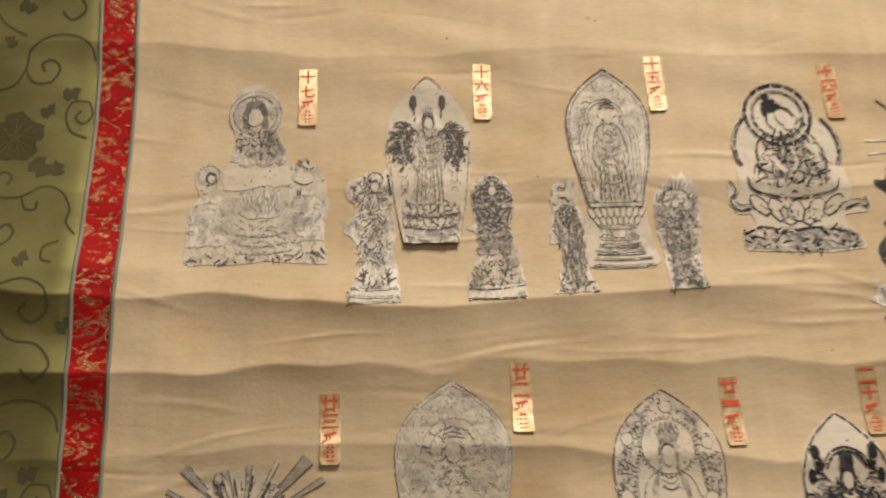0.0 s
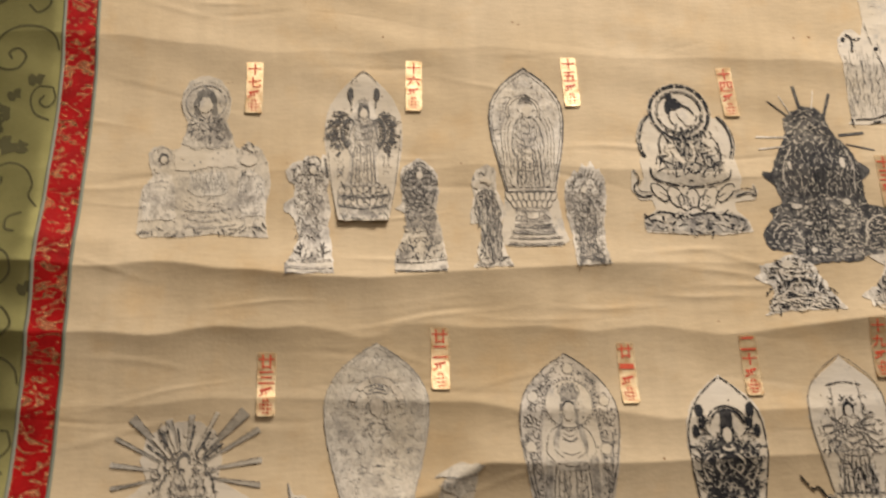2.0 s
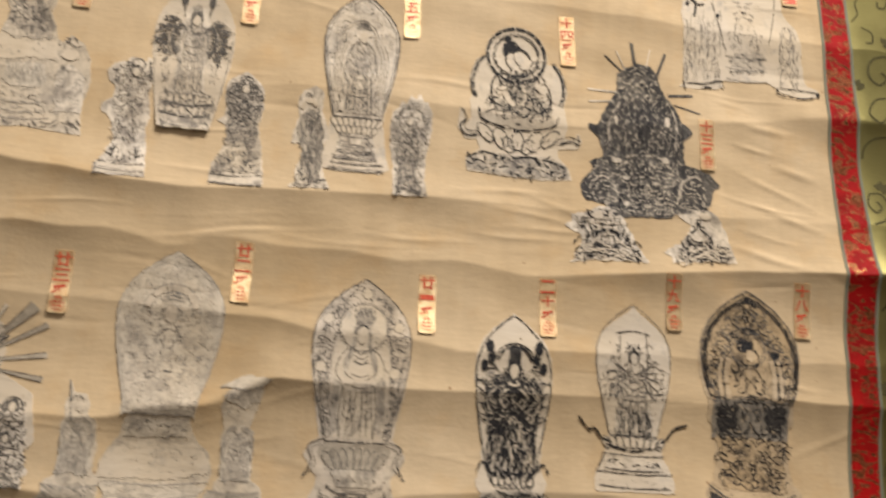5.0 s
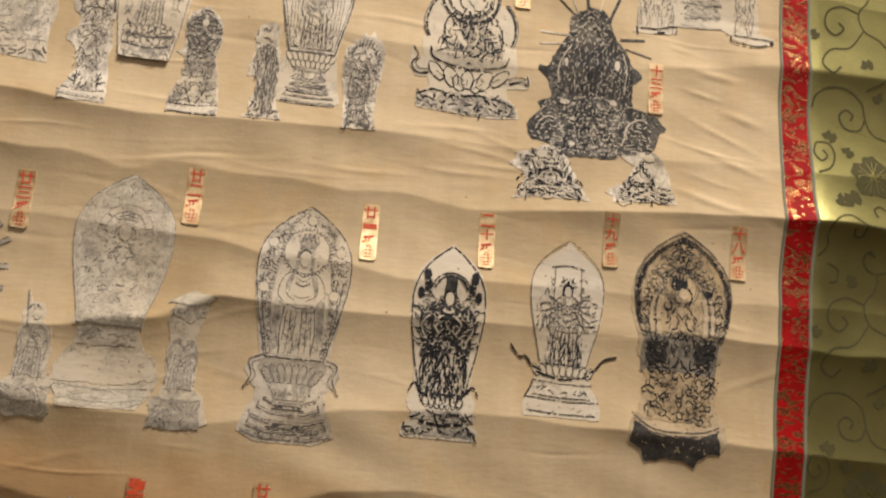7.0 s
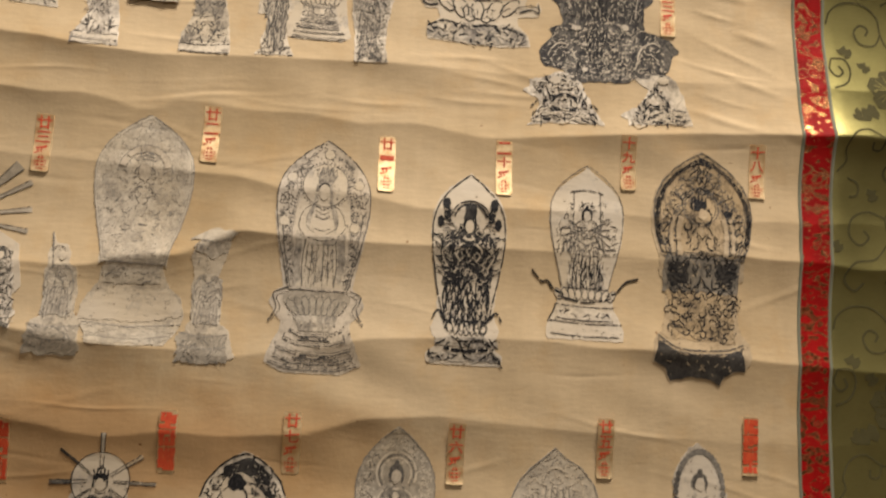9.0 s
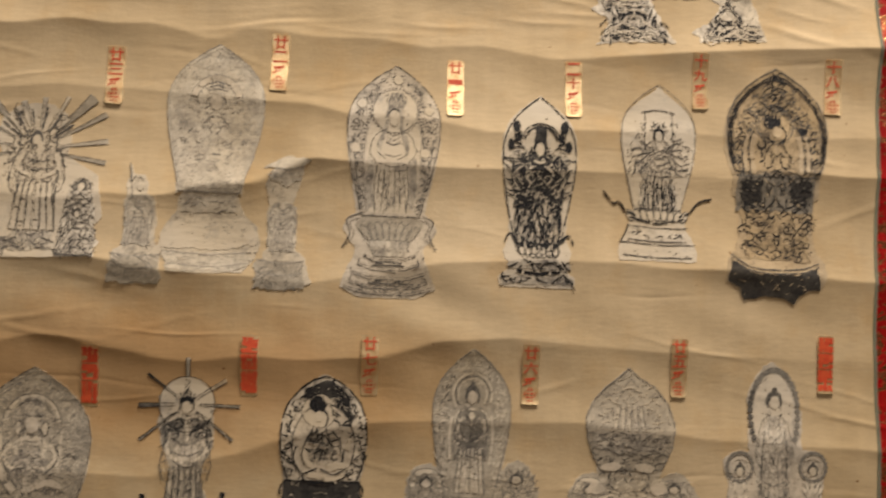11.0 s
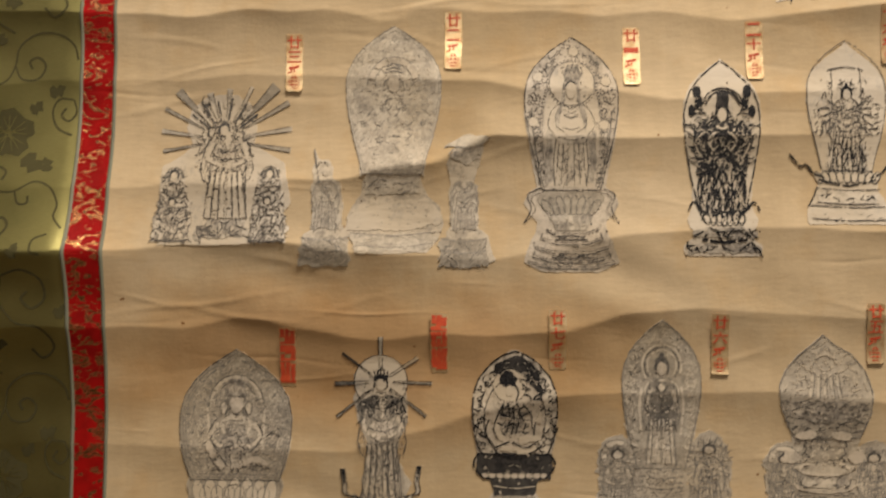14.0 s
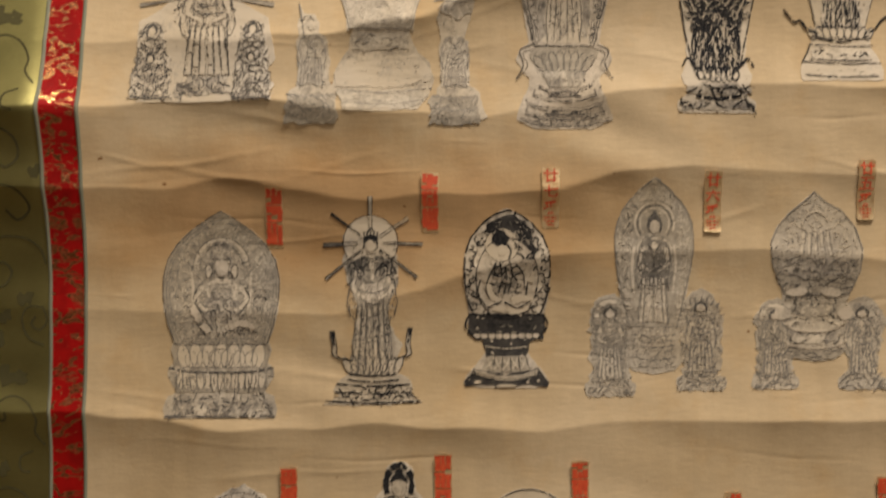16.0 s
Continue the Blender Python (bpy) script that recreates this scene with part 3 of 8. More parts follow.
        for k in range(folds):
            u = (k + 0.5) / folds * 2 - 1
            self.lines.stroke(curve((cx + u * w * 0.26, sh - 0.24 * h), (cx + u * w * 0.30 + self.r.normal(0, 0.02 * w), (sh + z0) / 2 - 0.1 * h), (cx + u * w * 0.44, z0 + self.r.uniform(0.0, 0.12) * h)), line * self.r.uniform(0.6, 1.5))
        for k in range(5):
            z = sh - (0.08 + 0.1 * k) * h
            if z > z0 + 0.08 * h:
                d = w * (0.18 + 0.05 * k)
                j = self.r.normal(0, 0.02 * h, 4)
                self.lines.stroke(curve((cx - d * self.r.uniform(0.6, 1), z + j[0]), (cx + j[1], z - 0.05 * h + j[2]), (cx + d * self.r.uniform(0.6, 1), z + j[3])), line * self.r.uniform(0.6, 1.2))
        for s in (-1, 1):
            self.bare.stroke(curve((cx + s * w * 0.40, sh - 0.05 * h), (cx + s * w * 0.36, sh - 0.19 * h), (cx + s * w * 0.07, sh - 0.2 * h)), w * 0.075, w * 0.06)
            if not seated:
                self.bare.stroke(curve((cx + s * w * 0.12, sh - 0.26 * h), (cx + s * w * 0.15, z0 + 0.3 * h), (cx + s * w * 0.2, z0 + 0.04 * h)), w * 0.07, w * 0.11)
        self.bare.stroke(curve((cx, cz - 1.1 * r), (cx, sh - 0.1 * h)), r * 0.9, r * 0.5)
        if seated:
            for s in (-1, 1):
                self.bare.stroke(curve((cx - s * w * 0.12, z0 + 0.1 * h), (cx + s * w * 0.2, z0 + 0.09 * h), (cx + s * w * 0.42, z0 + 0.16 * h)), h * 0.09, h * 0.1)
                self.lines.stroke(curve((cx - s * w * 0.1, z0 + 0.05 * h), (cx + s * w * 0.3, z0 + 0.02 * h), (cx + s * w * 0.5, z0 + 0.13 * h), (cx + s * w * 0.2, z0 + 0.26 * h), (cx - s * w * 0.1, z0 + 0.2 * h)), line * 1.2)


class Sketch:
    """Draws on a cutout in millimetres from an anchor on the sheet."""

    def __init__(self, cut, x, z):
        self.c, self.x, self.z, self.r = cut, x, z, cut.r
        self.top = Marks(0.00088, cut.lift)

    def at(self, pts):
        return np.array([(self.x + 0.001 * u, self.z + 0.001 * v) for u, v in pts])

    def store(self, kind):
        return {"line": self.c.lines, "dark": self.c.solid, "bare": self.c.bare, "top": self.top}[kind]

    def draw(self, kind, w, *pts, w1=None):
        self.store(kind).stroke(curve(*self.at(pts), n=7), 0.001 * w, 0.001 * (w if w1 is None else w1))

    def both(self, kind, w, mid, *pts, w1=None):
        """The same stroke on either side of the upright line at mid."""
        for s in (-1, 1):
            self.draw(kind, w, *[(mid + s * u, v) for u, v in pts], w1=w1)

    def patch(self, material, *pts, rough=0.5):
        self.c.wash(self.at(pts), material, 0.001 * rough)

    def spot(self, kind, u, v, a, b, tilt=0.0):
        p, t = arc(0, 0, a, b, 0, 340, 16), math.radians(tilt)
        p = p * self.r.uniform(0.88, 1.1, (16, 1))
        self.store(kind).blob(self.at([(u + x * math.cos(t) - z * math.sin(t), v + x * math.sin(t) + z * math.cos(t)) for x, z in p]))

    def ring(self, kind, w, u, v, a, b=None, a0=0, a1=360):
        self.store(kind).stroke(self.at(arc(u, v, a, b or a, a0, a1, 36)), 0.001 * w)

    def inside(self, region, p):
        """Which of the points lie within a closed outline."""
        a = np.array(region, float)
        b = np.roll(a, -1, 0)
        over = (a[None, :, 1] > p[:, None, 1]) != (b[None, :, 1] > p[:, None, 1])
        cross = a[None, :, 0] + (p[:, None, 1] - a[None, :, 1]) * (b - a)[None, :, 0] / np.where(over, (b - a)[None, :, 1], 1.0)
        return (over & (p[:, None, 0] < cross)).sum(1) % 2 == 1

    def sown(self, region, pitch, keep):
        """Points strewn evenly inside a closed outline."""
        o = np.array(region, float)
        lo, hi = o.min(0), o.max(0)
        gx, gz = np.meshgrid(np.arange(lo[0], hi[0], pitch), np.arange(lo[1], hi[1], pitch))
        p = np.stack([gx.ravel(), gz.ravel()], -1)
        p = p + self.r.uniform(-0.42, 0.42, p.shape) * pitch
        p = p[self.inside(region, p)]
        return p[self.r.random(len(p)) < keep]

    def dabs(self, kind, region, pitch=2.0, size=0.7, long=1.9, keep=0.8, lean=90.0, spread=45.0):
        """Short curved cuts of ink or bare paper that turn together, alike on both sides unless they lie level."""
        pts = self.sown(region, 1.3 * pitch, keep)
        us = [p[0] for p in region]
        mid, twin = (min(us) + max(us)) / 2, lean > 20
        if twin and len(pts):
            pts = pts[self.inside(region, np.stack([2 * mid - pts[:, 0], pts[:, 1]], -1)) | (pts[:, 0] < mid)]
            lone = ~self.inside(region, np.stack([2 * mid - pts[:, 0], pts[:, 1]], -1))
            pts = pts[(pts[:, 0] > mid) | lone]
        p, q, f = self.r.uniform(0, 6.3), self.r.uniform(0, 6.3), self.r.uniform(0.22, 0.34)
        for u, v in pts:
            pair = twin and u > mid
            t = math.radians(lean + 1.5 * spread * math.sin(f * u + p + 1.4 * math.sin(0.8 * f * v + q)) + self.r.normal(0, 0.25 * spread))
            k = size * self.r.uniform(0.7, 1.3)
            n, bend = k * long * self.r.uniform(0.9, 1.6), self.r.normal(0, 0.3)
            way = [(n * s * math.cos(t) - bend * n * (1 - s * s) * math.sin(t), n * s * math.sin(t) + bend * n * (1 - s * s) * math.cos(t)) for s in (-1, 0, 1)]
            for m in (1, -1) if pair else (1,):
                c = u if m > 0 else 2 * mid - u
                self.draw(kind, 0.9 * k, *[(c + m * x, v + z) for x, z in way], w1=0.55 * k)

    def hatch(self, kind, region, pitch=1.5, long=4.0, w=0.4, keep=0.9, lean=90.0, spread=12.0):
        """Short cut lines that follow one direction."""
        for u, v in self.sown(region, pitch, keep):
            t, k, bend = math.radians(self.r.normal(lean, spread)), long * self.r.uniform(0.3, 0.65), self.r.normal(0, 0.12)
            d, e = (math.cos(t), math.sin(t)), (-math.sin(t), math.cos(t))
            self.draw(kind, w * self.r.uniform(0.6, 1.4), *[(u + d[0] * k * q + e[0] * k * bend * (1 - q * q), v + d[1] * k * q + e[1] * k * bend * (1 - q * q)) for q in (-1, 0, 1)], w1=w * 0.5)

    def scrolls(self, kind, region, pitch=3.2, w=0.4, keep=1.0):
        """Curling flame and cloud lines, one beside another."""
        for u, v in self.sown(region, pitch, keep):
            t = np.linspace(0, 1, 12)
            a = self.r.uniform(0, 6.3) + self.r.choice((-1, 1)) * t * 4.6
            k = pitch * 0.62 * (1 - 0.82 * t)
            self.store(kind).stroke(self.at(np.stack([u + k * np.cos(a), v + k * np.sin(a)], -1)), 0.001 * w, 0.0007 * w, 0.0008)

    def petals(self, u, v0, v1, wide, n, line=0.5, fill=True, flare=1.25):
        """A row of upright or hanging petals, v0 their roots and v1 their tips."""
        for k in range(n):
            q = (k + 0.5) / n * 2 - 1
            (x0, z0), (x1, z1) = self.at([(u + q * wide / 2, v0), (u + q * wide / 2 * flare, v1 - 0.12 * (v1 - v0) * q * q)])
            self.c.petal(x0, z0, x1, z1, 0.00105 * wide / n, 0.001 * line, fill)

    def steps(self, u, ledges, line=0.6):
        """Ledges of a stand, each a pair of lines from (height, half width)."""
        for v, hw in ledges:
            self.draw("line", line, (u - hw, v + 0.7), (u - hw * 0.4, v - 0.2), (u + hw * 0.4, v - 0.2), (u + hw, v + 0.7))
            self.draw("line", line * 0.6, (u - hw * 0.96, v + 1.9), (u, v + 0.9), (u + hw * 0.96, v + 1.9))

    def oval(self, u, v, a, b, hair=True, knot=1.0):
        """A plain bare oval under a dark cap, with no features."""
        if hair:
            self.spot("dark", u, v + 0.75 * b, a * 1.45, b * 0.95)
            if knot:
                self.spot("dark", u, v + 1.85 * b, a * 0.55 * knot, b * 0.5 * knot)
            self.both("dark", 0.6 * a, u, (a * 1.2, v + 0.6 * b), (a * 1.3, v - 0.2 * b), (a * 1.15, v - 0.8 * b), w1=0.3 * a)
        self.spot("top", u, v, a, b)

    def crown(self, u, v, wide, tall, kind="dark"):
        for k in range(-2, 3):
            self.draw(kind, 0.16 * wide, (u + k * wide * 0.19, v), (u + k * wide * 0.23, v + tall * (1 - 0.13 * abs(k))), w1=0.06 * wide)
        self.draw(kind, 0.14 * wide, (u - wide * 0.48, v + 0.1 * tall), (u, v), (u + wide * 0.48, v + 0.1 * tall))

    def gown(self, u, v0, v1, wide, tone=None, pale="bare", line="line", dense=1.0):
        """A standing robed shape without its head: shoulders, sleeves, sash and hanging folds."""
        h = v1 - v0
        side = ((0.30, 1.0), (0.62, 0.94), (0.86, 0.78), (1.0, 0.56), (0.86, 0.44), (0.70, 0.40), (0.66, 0.2), (0.78, 0.0))
        edge = [(u + wide / 2 * q, v0 + h * p) for q, p in side]
        ring = edge + [(2 * u - x, z) for x, z in edge[::-1]]
        if tone:
            self.patch(tone, *ring, rough=0.4)
        self.both(line, 0.6, u, *[(x - u, z) for x, z in edge[:4]])
        self.both(line, 0.6, u, *[(x - u, z) for x, z in edge[3:]], w1=0.4)
        self.both(pale, 0.10 * wide, u, (wide * 0.30, v0 + 0.86 * h), (wide * 0.36, v0 + 0.68 * h), (wide * 0.12, v0 + 0.60 * h), w1=0.05 * wide)
        self.draw(pale, 0.16 * wide, (u, v0 + 0.98 * h), (u, v0 + 0.78 * h), w1=0.08 * wide)
        for q in (0.07, 0.19, 0.31):
            self.both(pale, 0.05 * wide, u, (q * wide * 0.8, v0 + 0.52 * h), (q * wide * 0.95, v0 + 0.25 * h), (q * wide * 1.1, v0 + 0.02 * h), w1=0.085 * wide)
            self.both(line, 0.45, u, ((q + 0.06) * wide * 0.8, v0 + 0.55 * h), ((q + 0.055) * wide, v0 + 0.25 * h), ((q + 0.06) * wide * 1.1, v0), w1=0.7)
        for p, q in ((0.90, 0.14), (0.80, 0.2), (0.70, 0.3), (0.60, 0.24), (0.50, 0.3), (0.36, 0.26), (0.24, 0.28)):
            j = self.r.normal(0, 0.012 * h, 3)
            self.draw(line, 0.5, (u - q * wide, v0 + p * h + j[0]), (u + self.r.normal(0, 0.02 * wide), v0 + (p - 0.05) * h + j[1]), (u + q * wide, v0 + p * h + j[2]))
        self.hatch(line, ring, 2.0 / dense, 3.6, 0.4, 0.7, 88, 18)
        self.dabs(pale, ring, 3.0, 0.5, 2.2, 0.6)

    def carved(self, region, dark=1.0, light=1.0, pitch=2.1, kind="line"):
        """A crowd of small armour, flame and drapery shapes too fine to tell apart."""
        self.dabs(kind, region, pitch, 0.62 * dark, 2.2, 0.85, 80, 50)
        self.dabs("bare", region, pitch * 1.25, 0.62 * light, 2.0, 0.8, 90, 50)
        self.scrolls(kind, region, pitch * 1.7, 0.38, 0.7)


# ---- the pasted prints ----
def within(cx, z0, h, w, profile, k=0.93):
    return lambda x, z: abs(x - cx) < k * w / 2 * half_at(profile, (z - z0) / h) and z0 < z < z0 + h * 0.97


FIGURE = [(0.0, 0.92), (0.08, 1.0), (0.13, 0.95), (0.16, 0.62), (0.26, 0.56), (0.36, 0.66), (0.46, 0.80), (0.55, 0.92), (0.66, 0.84), (0.74, 0.98), (0.82, 0.86), (0.90, 0.66), (0.96, 0.42), (1.0, 0.12)]
FLAMED = [(0.0, 0.86), (0.07, 1.0), (0.12, 0.94), (0.15, 0.72), (0.3, 0.78), (0.45, 0.9), (0.6, 1.0), (0.72, 0.98), (0.82, 0.86), (0.9, 0.6), (0.96, 0.32), (1.0, 0.08)]


PILLARED = [(0.0, 0.86), (0.05, 1.0), (0.12, 0.96), (0.2, 0.80), (0.4, 0.78), (0.55, 0.80), (0.7, 0.88), (0.82, 0.86), (0.9, 0.7), (0.96, 0.4), (1.0, 0.16)]


def attendant(x0, x1, z0, z1, paper, label, lines=SOFT, profile=FIGURE, hood=True, tone=None, ink_tone=None, ground=None):
    """A small upright cut-out that stands beside a larger one."""
    cx, w, h = (x0 + x1) / 2, x1 - x0, z1 - z0
    r = np.random.default_rng(int(x0 * 1e4))
    fine = [(v, half_at(profile, v)) for v in np.linspace(0, 1, 26)]
    sides = [[(cx + s * f * w / 2 * (1.0 if v < 0.14 else r.uniform(0.80, 1.10)), z0 + v * h) for v, f in fine] for s in (1, -1)]
    c = Cutout(sides[0] + sides[1][::-1][1:], paper, label, lines, 0.0005)
    g = Sketch(c, cx, z0)
    W, H = 1000 * w, 1000 * h
    ring = [(s * 0.44 * W * half_at(profile, v), v * H) for s, run in ((1, (0.16, 0.3, 0.45, 0.6, 0.75, 0.9)), (-1, (0.9, 0.75, 0.6, 0.45, 0.3, 0.16))) for v in run]
    if tone:
        g.patch(tone, *[(0.9 * u, v) for u, v in ring], rough=0.9)
    g.carved(ring, 0.8, 1.0)
    g.gown(0, 0.17 * H, 0.74 * H, 0.62 * W, None, "bare", "line", 0.9)
    g.dabs("dark", [(0.3 * u, v) for u, v in ring], 3.0, 0.55, 2.2, 0.6, 88, 25)
    if hood:
        g.ring("bare", 0.09 * W, 0, 0.80 * H, 0.27 * W, 0.12 * H, -15, 195)
        g.ring("line", 0.5, 0, 0.80 * H, 0.33 * W, 0.145 * H, -20, 200)
    g.oval(0, 0.80 * H, 0.09 * W, 0.036 * H, True, 0.8)
    foot = [(-0.44 * W, 0.01 * H), (-0.46 * W, 0.1 * H), (-0.3 * W, 0.16 * H), (0.3 * W, 0.16 * H), (0.46 * W, 0.1 * H), (0.44 * W, 0.01 * H)]
    g.dabs("line", foot, 2.2, 0.85, 2.2, 0.8, 0, 35)
    g.dabs("bare", foot, 2.6, 0.7, 2.2, 0.7, 0, 35)
    if profile is FLAMED:
        for k in range(11):
            a = math.radians(8 + 16.4 * k)
            g.draw("line", 0.9, (0.38 * W * math.cos(a), (0.70 + 0.16 * math.sin(a)) * H), (0.46 * W * math.cos(a - 0.1), (0.70 + 0.25 * math.sin(a)) * H), w1=0.3)
    g.top.build("bare_oval", LIGHT, c.ob)
    return c.finish(ink_tone or lines)


# number seventeen: three seated forms, pale
o17 = [(-40.0, 0.8), (-39.8, 6.8), (-39.9, 22.0), (-39.8, 30.6), (-37.8, 35.8), (-34.0, 36.9), (-33.3, 43.1), (-35.8, 50.2), (-37.2, 58.9), (-34.4, 64.0), (-28.2, 65.3), (-22.2, 61.7), (-16.2, 64.3), (-15.4, 71.6), (-13.1, 78.5), (-12.8, 83.5), (-15.5, 88.6), (-18.1, 96.4), (-17.4, 107.0), (-13.1, 115.0), (-6.5, 119.2), (0.5, 119.6), (7.8, 116.4), (13.4, 109.0), (16.1, 99.1), (15.3, 90.0), (13.3, 84.6), (17.0, 76.8), (20.3, 65.3), (23.6, 62.7), (28.4, 69.6), (37.8, 63.2), (43.1, 52.7), (45.4, 36.6), (43.0, 21.4), (42.9, 8.4), (45.7, -3.2), (26.8, -2.3), (8.3, -0.3), (-9.8, -2.5), (-27.9, -1.9), (-36.2, -2.9)]
c = Cutout([(0.0755 + 0.001 * u, 1.437 + 0.001 * v) for u, v in o17], MOTTLED, "pale paper cutout print of three haloed seated forms", GHOST)
g = Sketch(c, 0.0755, 1.437)
for r, w in ((16.4, 0.4), (13.6, 0.9)):
    g.ring("line", w, *(-1.3, 98.7), r)
g.patch(GREY, (-13.2, 72.6), (-13.1, 83.0), (-7.3, 90.8), (-0.5, 84.1), (5.1, 91.4), (11.7, 86.3), (16.8, 75.5), (19.4, 66.1), (8.9, 63.9), (-4.7, 63.2), (-15.7, 67.1), rough=1.4)
robe17 = [(-11.9, 67.3), (-12.0, 83.5), (-6.4, 90.0), (5.1, 90.5), (12.6, 83.7), (17.7, 67.9)]
g.dabs("dark", robe17, 2.2, 0.75, 1.8, 0.8)
g.dabs("dark", [(-11.6, 71.8), (-12.1, 84.4), (-6.4, 90.0), (-3.4, 81.3)], 2.6, 0.7, 2.2, 0.7)
g.dabs("dark", [(5.1, 81.7), (5.9, 90.5), (13.5, 82.9), (17.3, 73.2)], 2.6, 0.7, 2.2, 0.7)
g.spot("bare", *(-0.9, 88.5), 3.4, 3.6)
g.patch(DUSK, (-9.0, 88.1), (-9.2, 100.5), (-7.0, 106.9), (-4.5, 108.9), (-4.0, 112.5), (-1.3, 112.7), (-0.2, 109.1), (2.6, 107.5), (5.8, 101.3), (7.1, 89.7), (3.8, 87.8), (-5.4, 87.4), rough=0.5)
g.spot("bare", *(-0.9, 88.5), 4.2, 5.0)
g.oval(*(-1.5, 96.4), 4.6, 6.4, False)
g.draw("dark", 0.5, (-6.1, 90.9), (-0.7, 85.8), (4.3, 91.4))
g.patch(PALE, (-18.8, 46.9), (-20.3, 60.5), (-12.3, 63.7), (2.4, 59.9), (19.6, 64.3), (23.2, 48.8), (7.2, 49.5), (-3.8, 46.4), rough=0.8)
g.patch(WASH, (-9.2, 32.4), (-8.9, 44.5), (15.1, 45.4), (18.4, 33.4), (13.6, 28.0), (-3.5, 27.4))
g.hatch("line", [(-8.4, 31.5), (-7.5, 45.4), (14.3, 46.3), (17.7, 32.5)], 2.2, 7.0, 0.5, 0.9, 88, 14)
for a, b in (((-10.2, 17.2), (21.2, 18.3)), ((-8.4, 10.9), (21.0, 11.9)), ((-10.0, 5.7), (24.1, 6.8))):
    g.draw("line", 0.6, a, (0.5 * (a[0] + b[0]), a[1] - 1.5), b)
g.dabs("line", [(-9.5, 1.4), (-10.2, 27.2), (19.6, 28.3), (24.5, 2.4)], 3.0, 0.6, 2.6, 0.7, 0, 25)
g.patch(FADED, (-37.3, 9.5), (-38.6, 32.8), (-29.9, 46.2), (-20.3, 43.1), (-16.8, 26.8), (-16.4, 10.6))
g.dabs("line", [(-37.3, 9.5), (-38.1, 34.9), (-29.2, 46.7), (-17.3, 32.0), (-15.7, 10.6)], 2.7, 0.6, 1.8, 0.7)
g.dabs("dark", [(-37.4, 28.2), (-36.0, 35.9), (-29.5, 35.5), (-29.6, 30.4)], 2.2, 0.6, 1.8, 0.6)
g.ring("line", 0.4, *(-28.1, 57.3), 6.6)
g.oval(*(-26.7, 54.3), 2.2, 3.0, True, 0.0)
g.patch(FADED, (26.2, 12.1), (23.0, 42.1), (30.9, 47.7), (41.4, 39.4), (42.5, 12.7))
g.dabs("line", [(27.1, 2.5), (23.0, 42.1), (30.8, 49.1), (42.2, 38.6), (41.8, 3.2)], 2.4, 0.65, 1.8, 0.8)
g.dabs("dark", [(22.6, 60.9), (28.5, 68.3), (37.5, 61.4), (43.0, 49.5), (43.2, 34.3), (37.1, 46.2), (29.9, 60.3)], 2.0, 0.75, 1.8, 0.8)
g.dabs("dark", [(24.8, 28.4), (24.7, 48.9), (28.0, 45.8), (29.3, 28.6)], 2.2, 0.6, 2.2, 0.6)
g.spot("top", *(30.0, 54.0), 5.6, 4.0)
g.dabs("dark", [(-38.5, -1.7), (-37.3, 4.4), (-10.4, 3.1), (8.0, 1.9), (43.7, 7.6), (44.5, -2.0), (8.2, 0.1), (-17.2, -1.0)], 2.3, 0.85, 1.9, 0.65, 0, 35)
g.top.build("bare_oval", PALE, c.ob)
c.finish(SOFT)

# number sixteen: many-armed form in a pointed halo, its lower edge lifted off the sheet
curl_off = lambda x, z: 0.0022 * np.exp(-np.clip(z - 1.4465, 0, 1) / 0.006)
c = Cutout(mirrored(0.183, 1.4465, 0.1145, 0.054, ALMOND), PALE, "white pointed paper cutout with its lower edge curling off", FAINT, 0.0002, curl_off)
c.lines.off += 0.0001
g = Sketch(c, 0.183, 1.4465)
g.both("line", 0.4, 0.0, (26.0, 70), (22, 30), (17.5, 4))
g.draw("dark", 0.6, (-9, 106), (0, 114), (9, 106))
g.patch(FADED, (-9, 78), (-6, 92), (6, 92), (9, 78), (11, 60), (9, 40), (13, 24), (-13, 24), (-9, 40), (-11, 60))
for s in (-1, 1):
    g.spot("dark", s * 9.2, 96.5, 2.2, 5.0)
    g.draw("dark", 0.9, (s * 8.8, 92), (s * 8.2, 84))
    for k in range(15):
        a = math.radians(52 - 6.4 * k)
        for r0, r1 in ((11 + 2 * (k % 2), 16), (17, 22 + 1.5 * (k % 3))):
            g.draw("dark", 1.0, (s * r0 * math.cos(a), 66 + r0 * 1.05 * math.sin(a)), (s * r1 * math.cos(a - 0.1), 66 + r1 * 1.05 * math.sin(a - 0.1)), w1=1.9)
    fan = [(s * 10, 80), (s * 16, 88), (s * 25, 76), (s * 26, 60), (s * 21, 50), (s * 14, 56)]
    g.dabs("dark", fan, 2.5, 1.0, 1.8, 0.7, 90 - s * 60, 25)
    g.dabs("top", fan, 3.0, 0.5, 2.4, 0.6, 90 - s * 70, 20)
    g.dabs("line", [(s * 11, 50), (s * 20, 50), (s * 20, 36), (s * 13, 30)], 2.4, 0.6, 2.2, 0.7)
g.gown(0, 27, 78, 21, None, "bare", "line", 1.1)
g.dabs("dark", [(-6, 78), (6, 78), (9, 62), (-9, 62)], 2.4, 0.55, 2.2, 0.5)
g.crown(0, 86, 6.5, 8)
g.oval(0, 81.5, 2.7, 3.9, True, 0.0)
base16 = [(-16, 1), (16, 1), (17, 10), (18, 20), (14, 27), (-14, 27), (-18, 20), (-17, 10)]
g.patch(GREY, *base16)
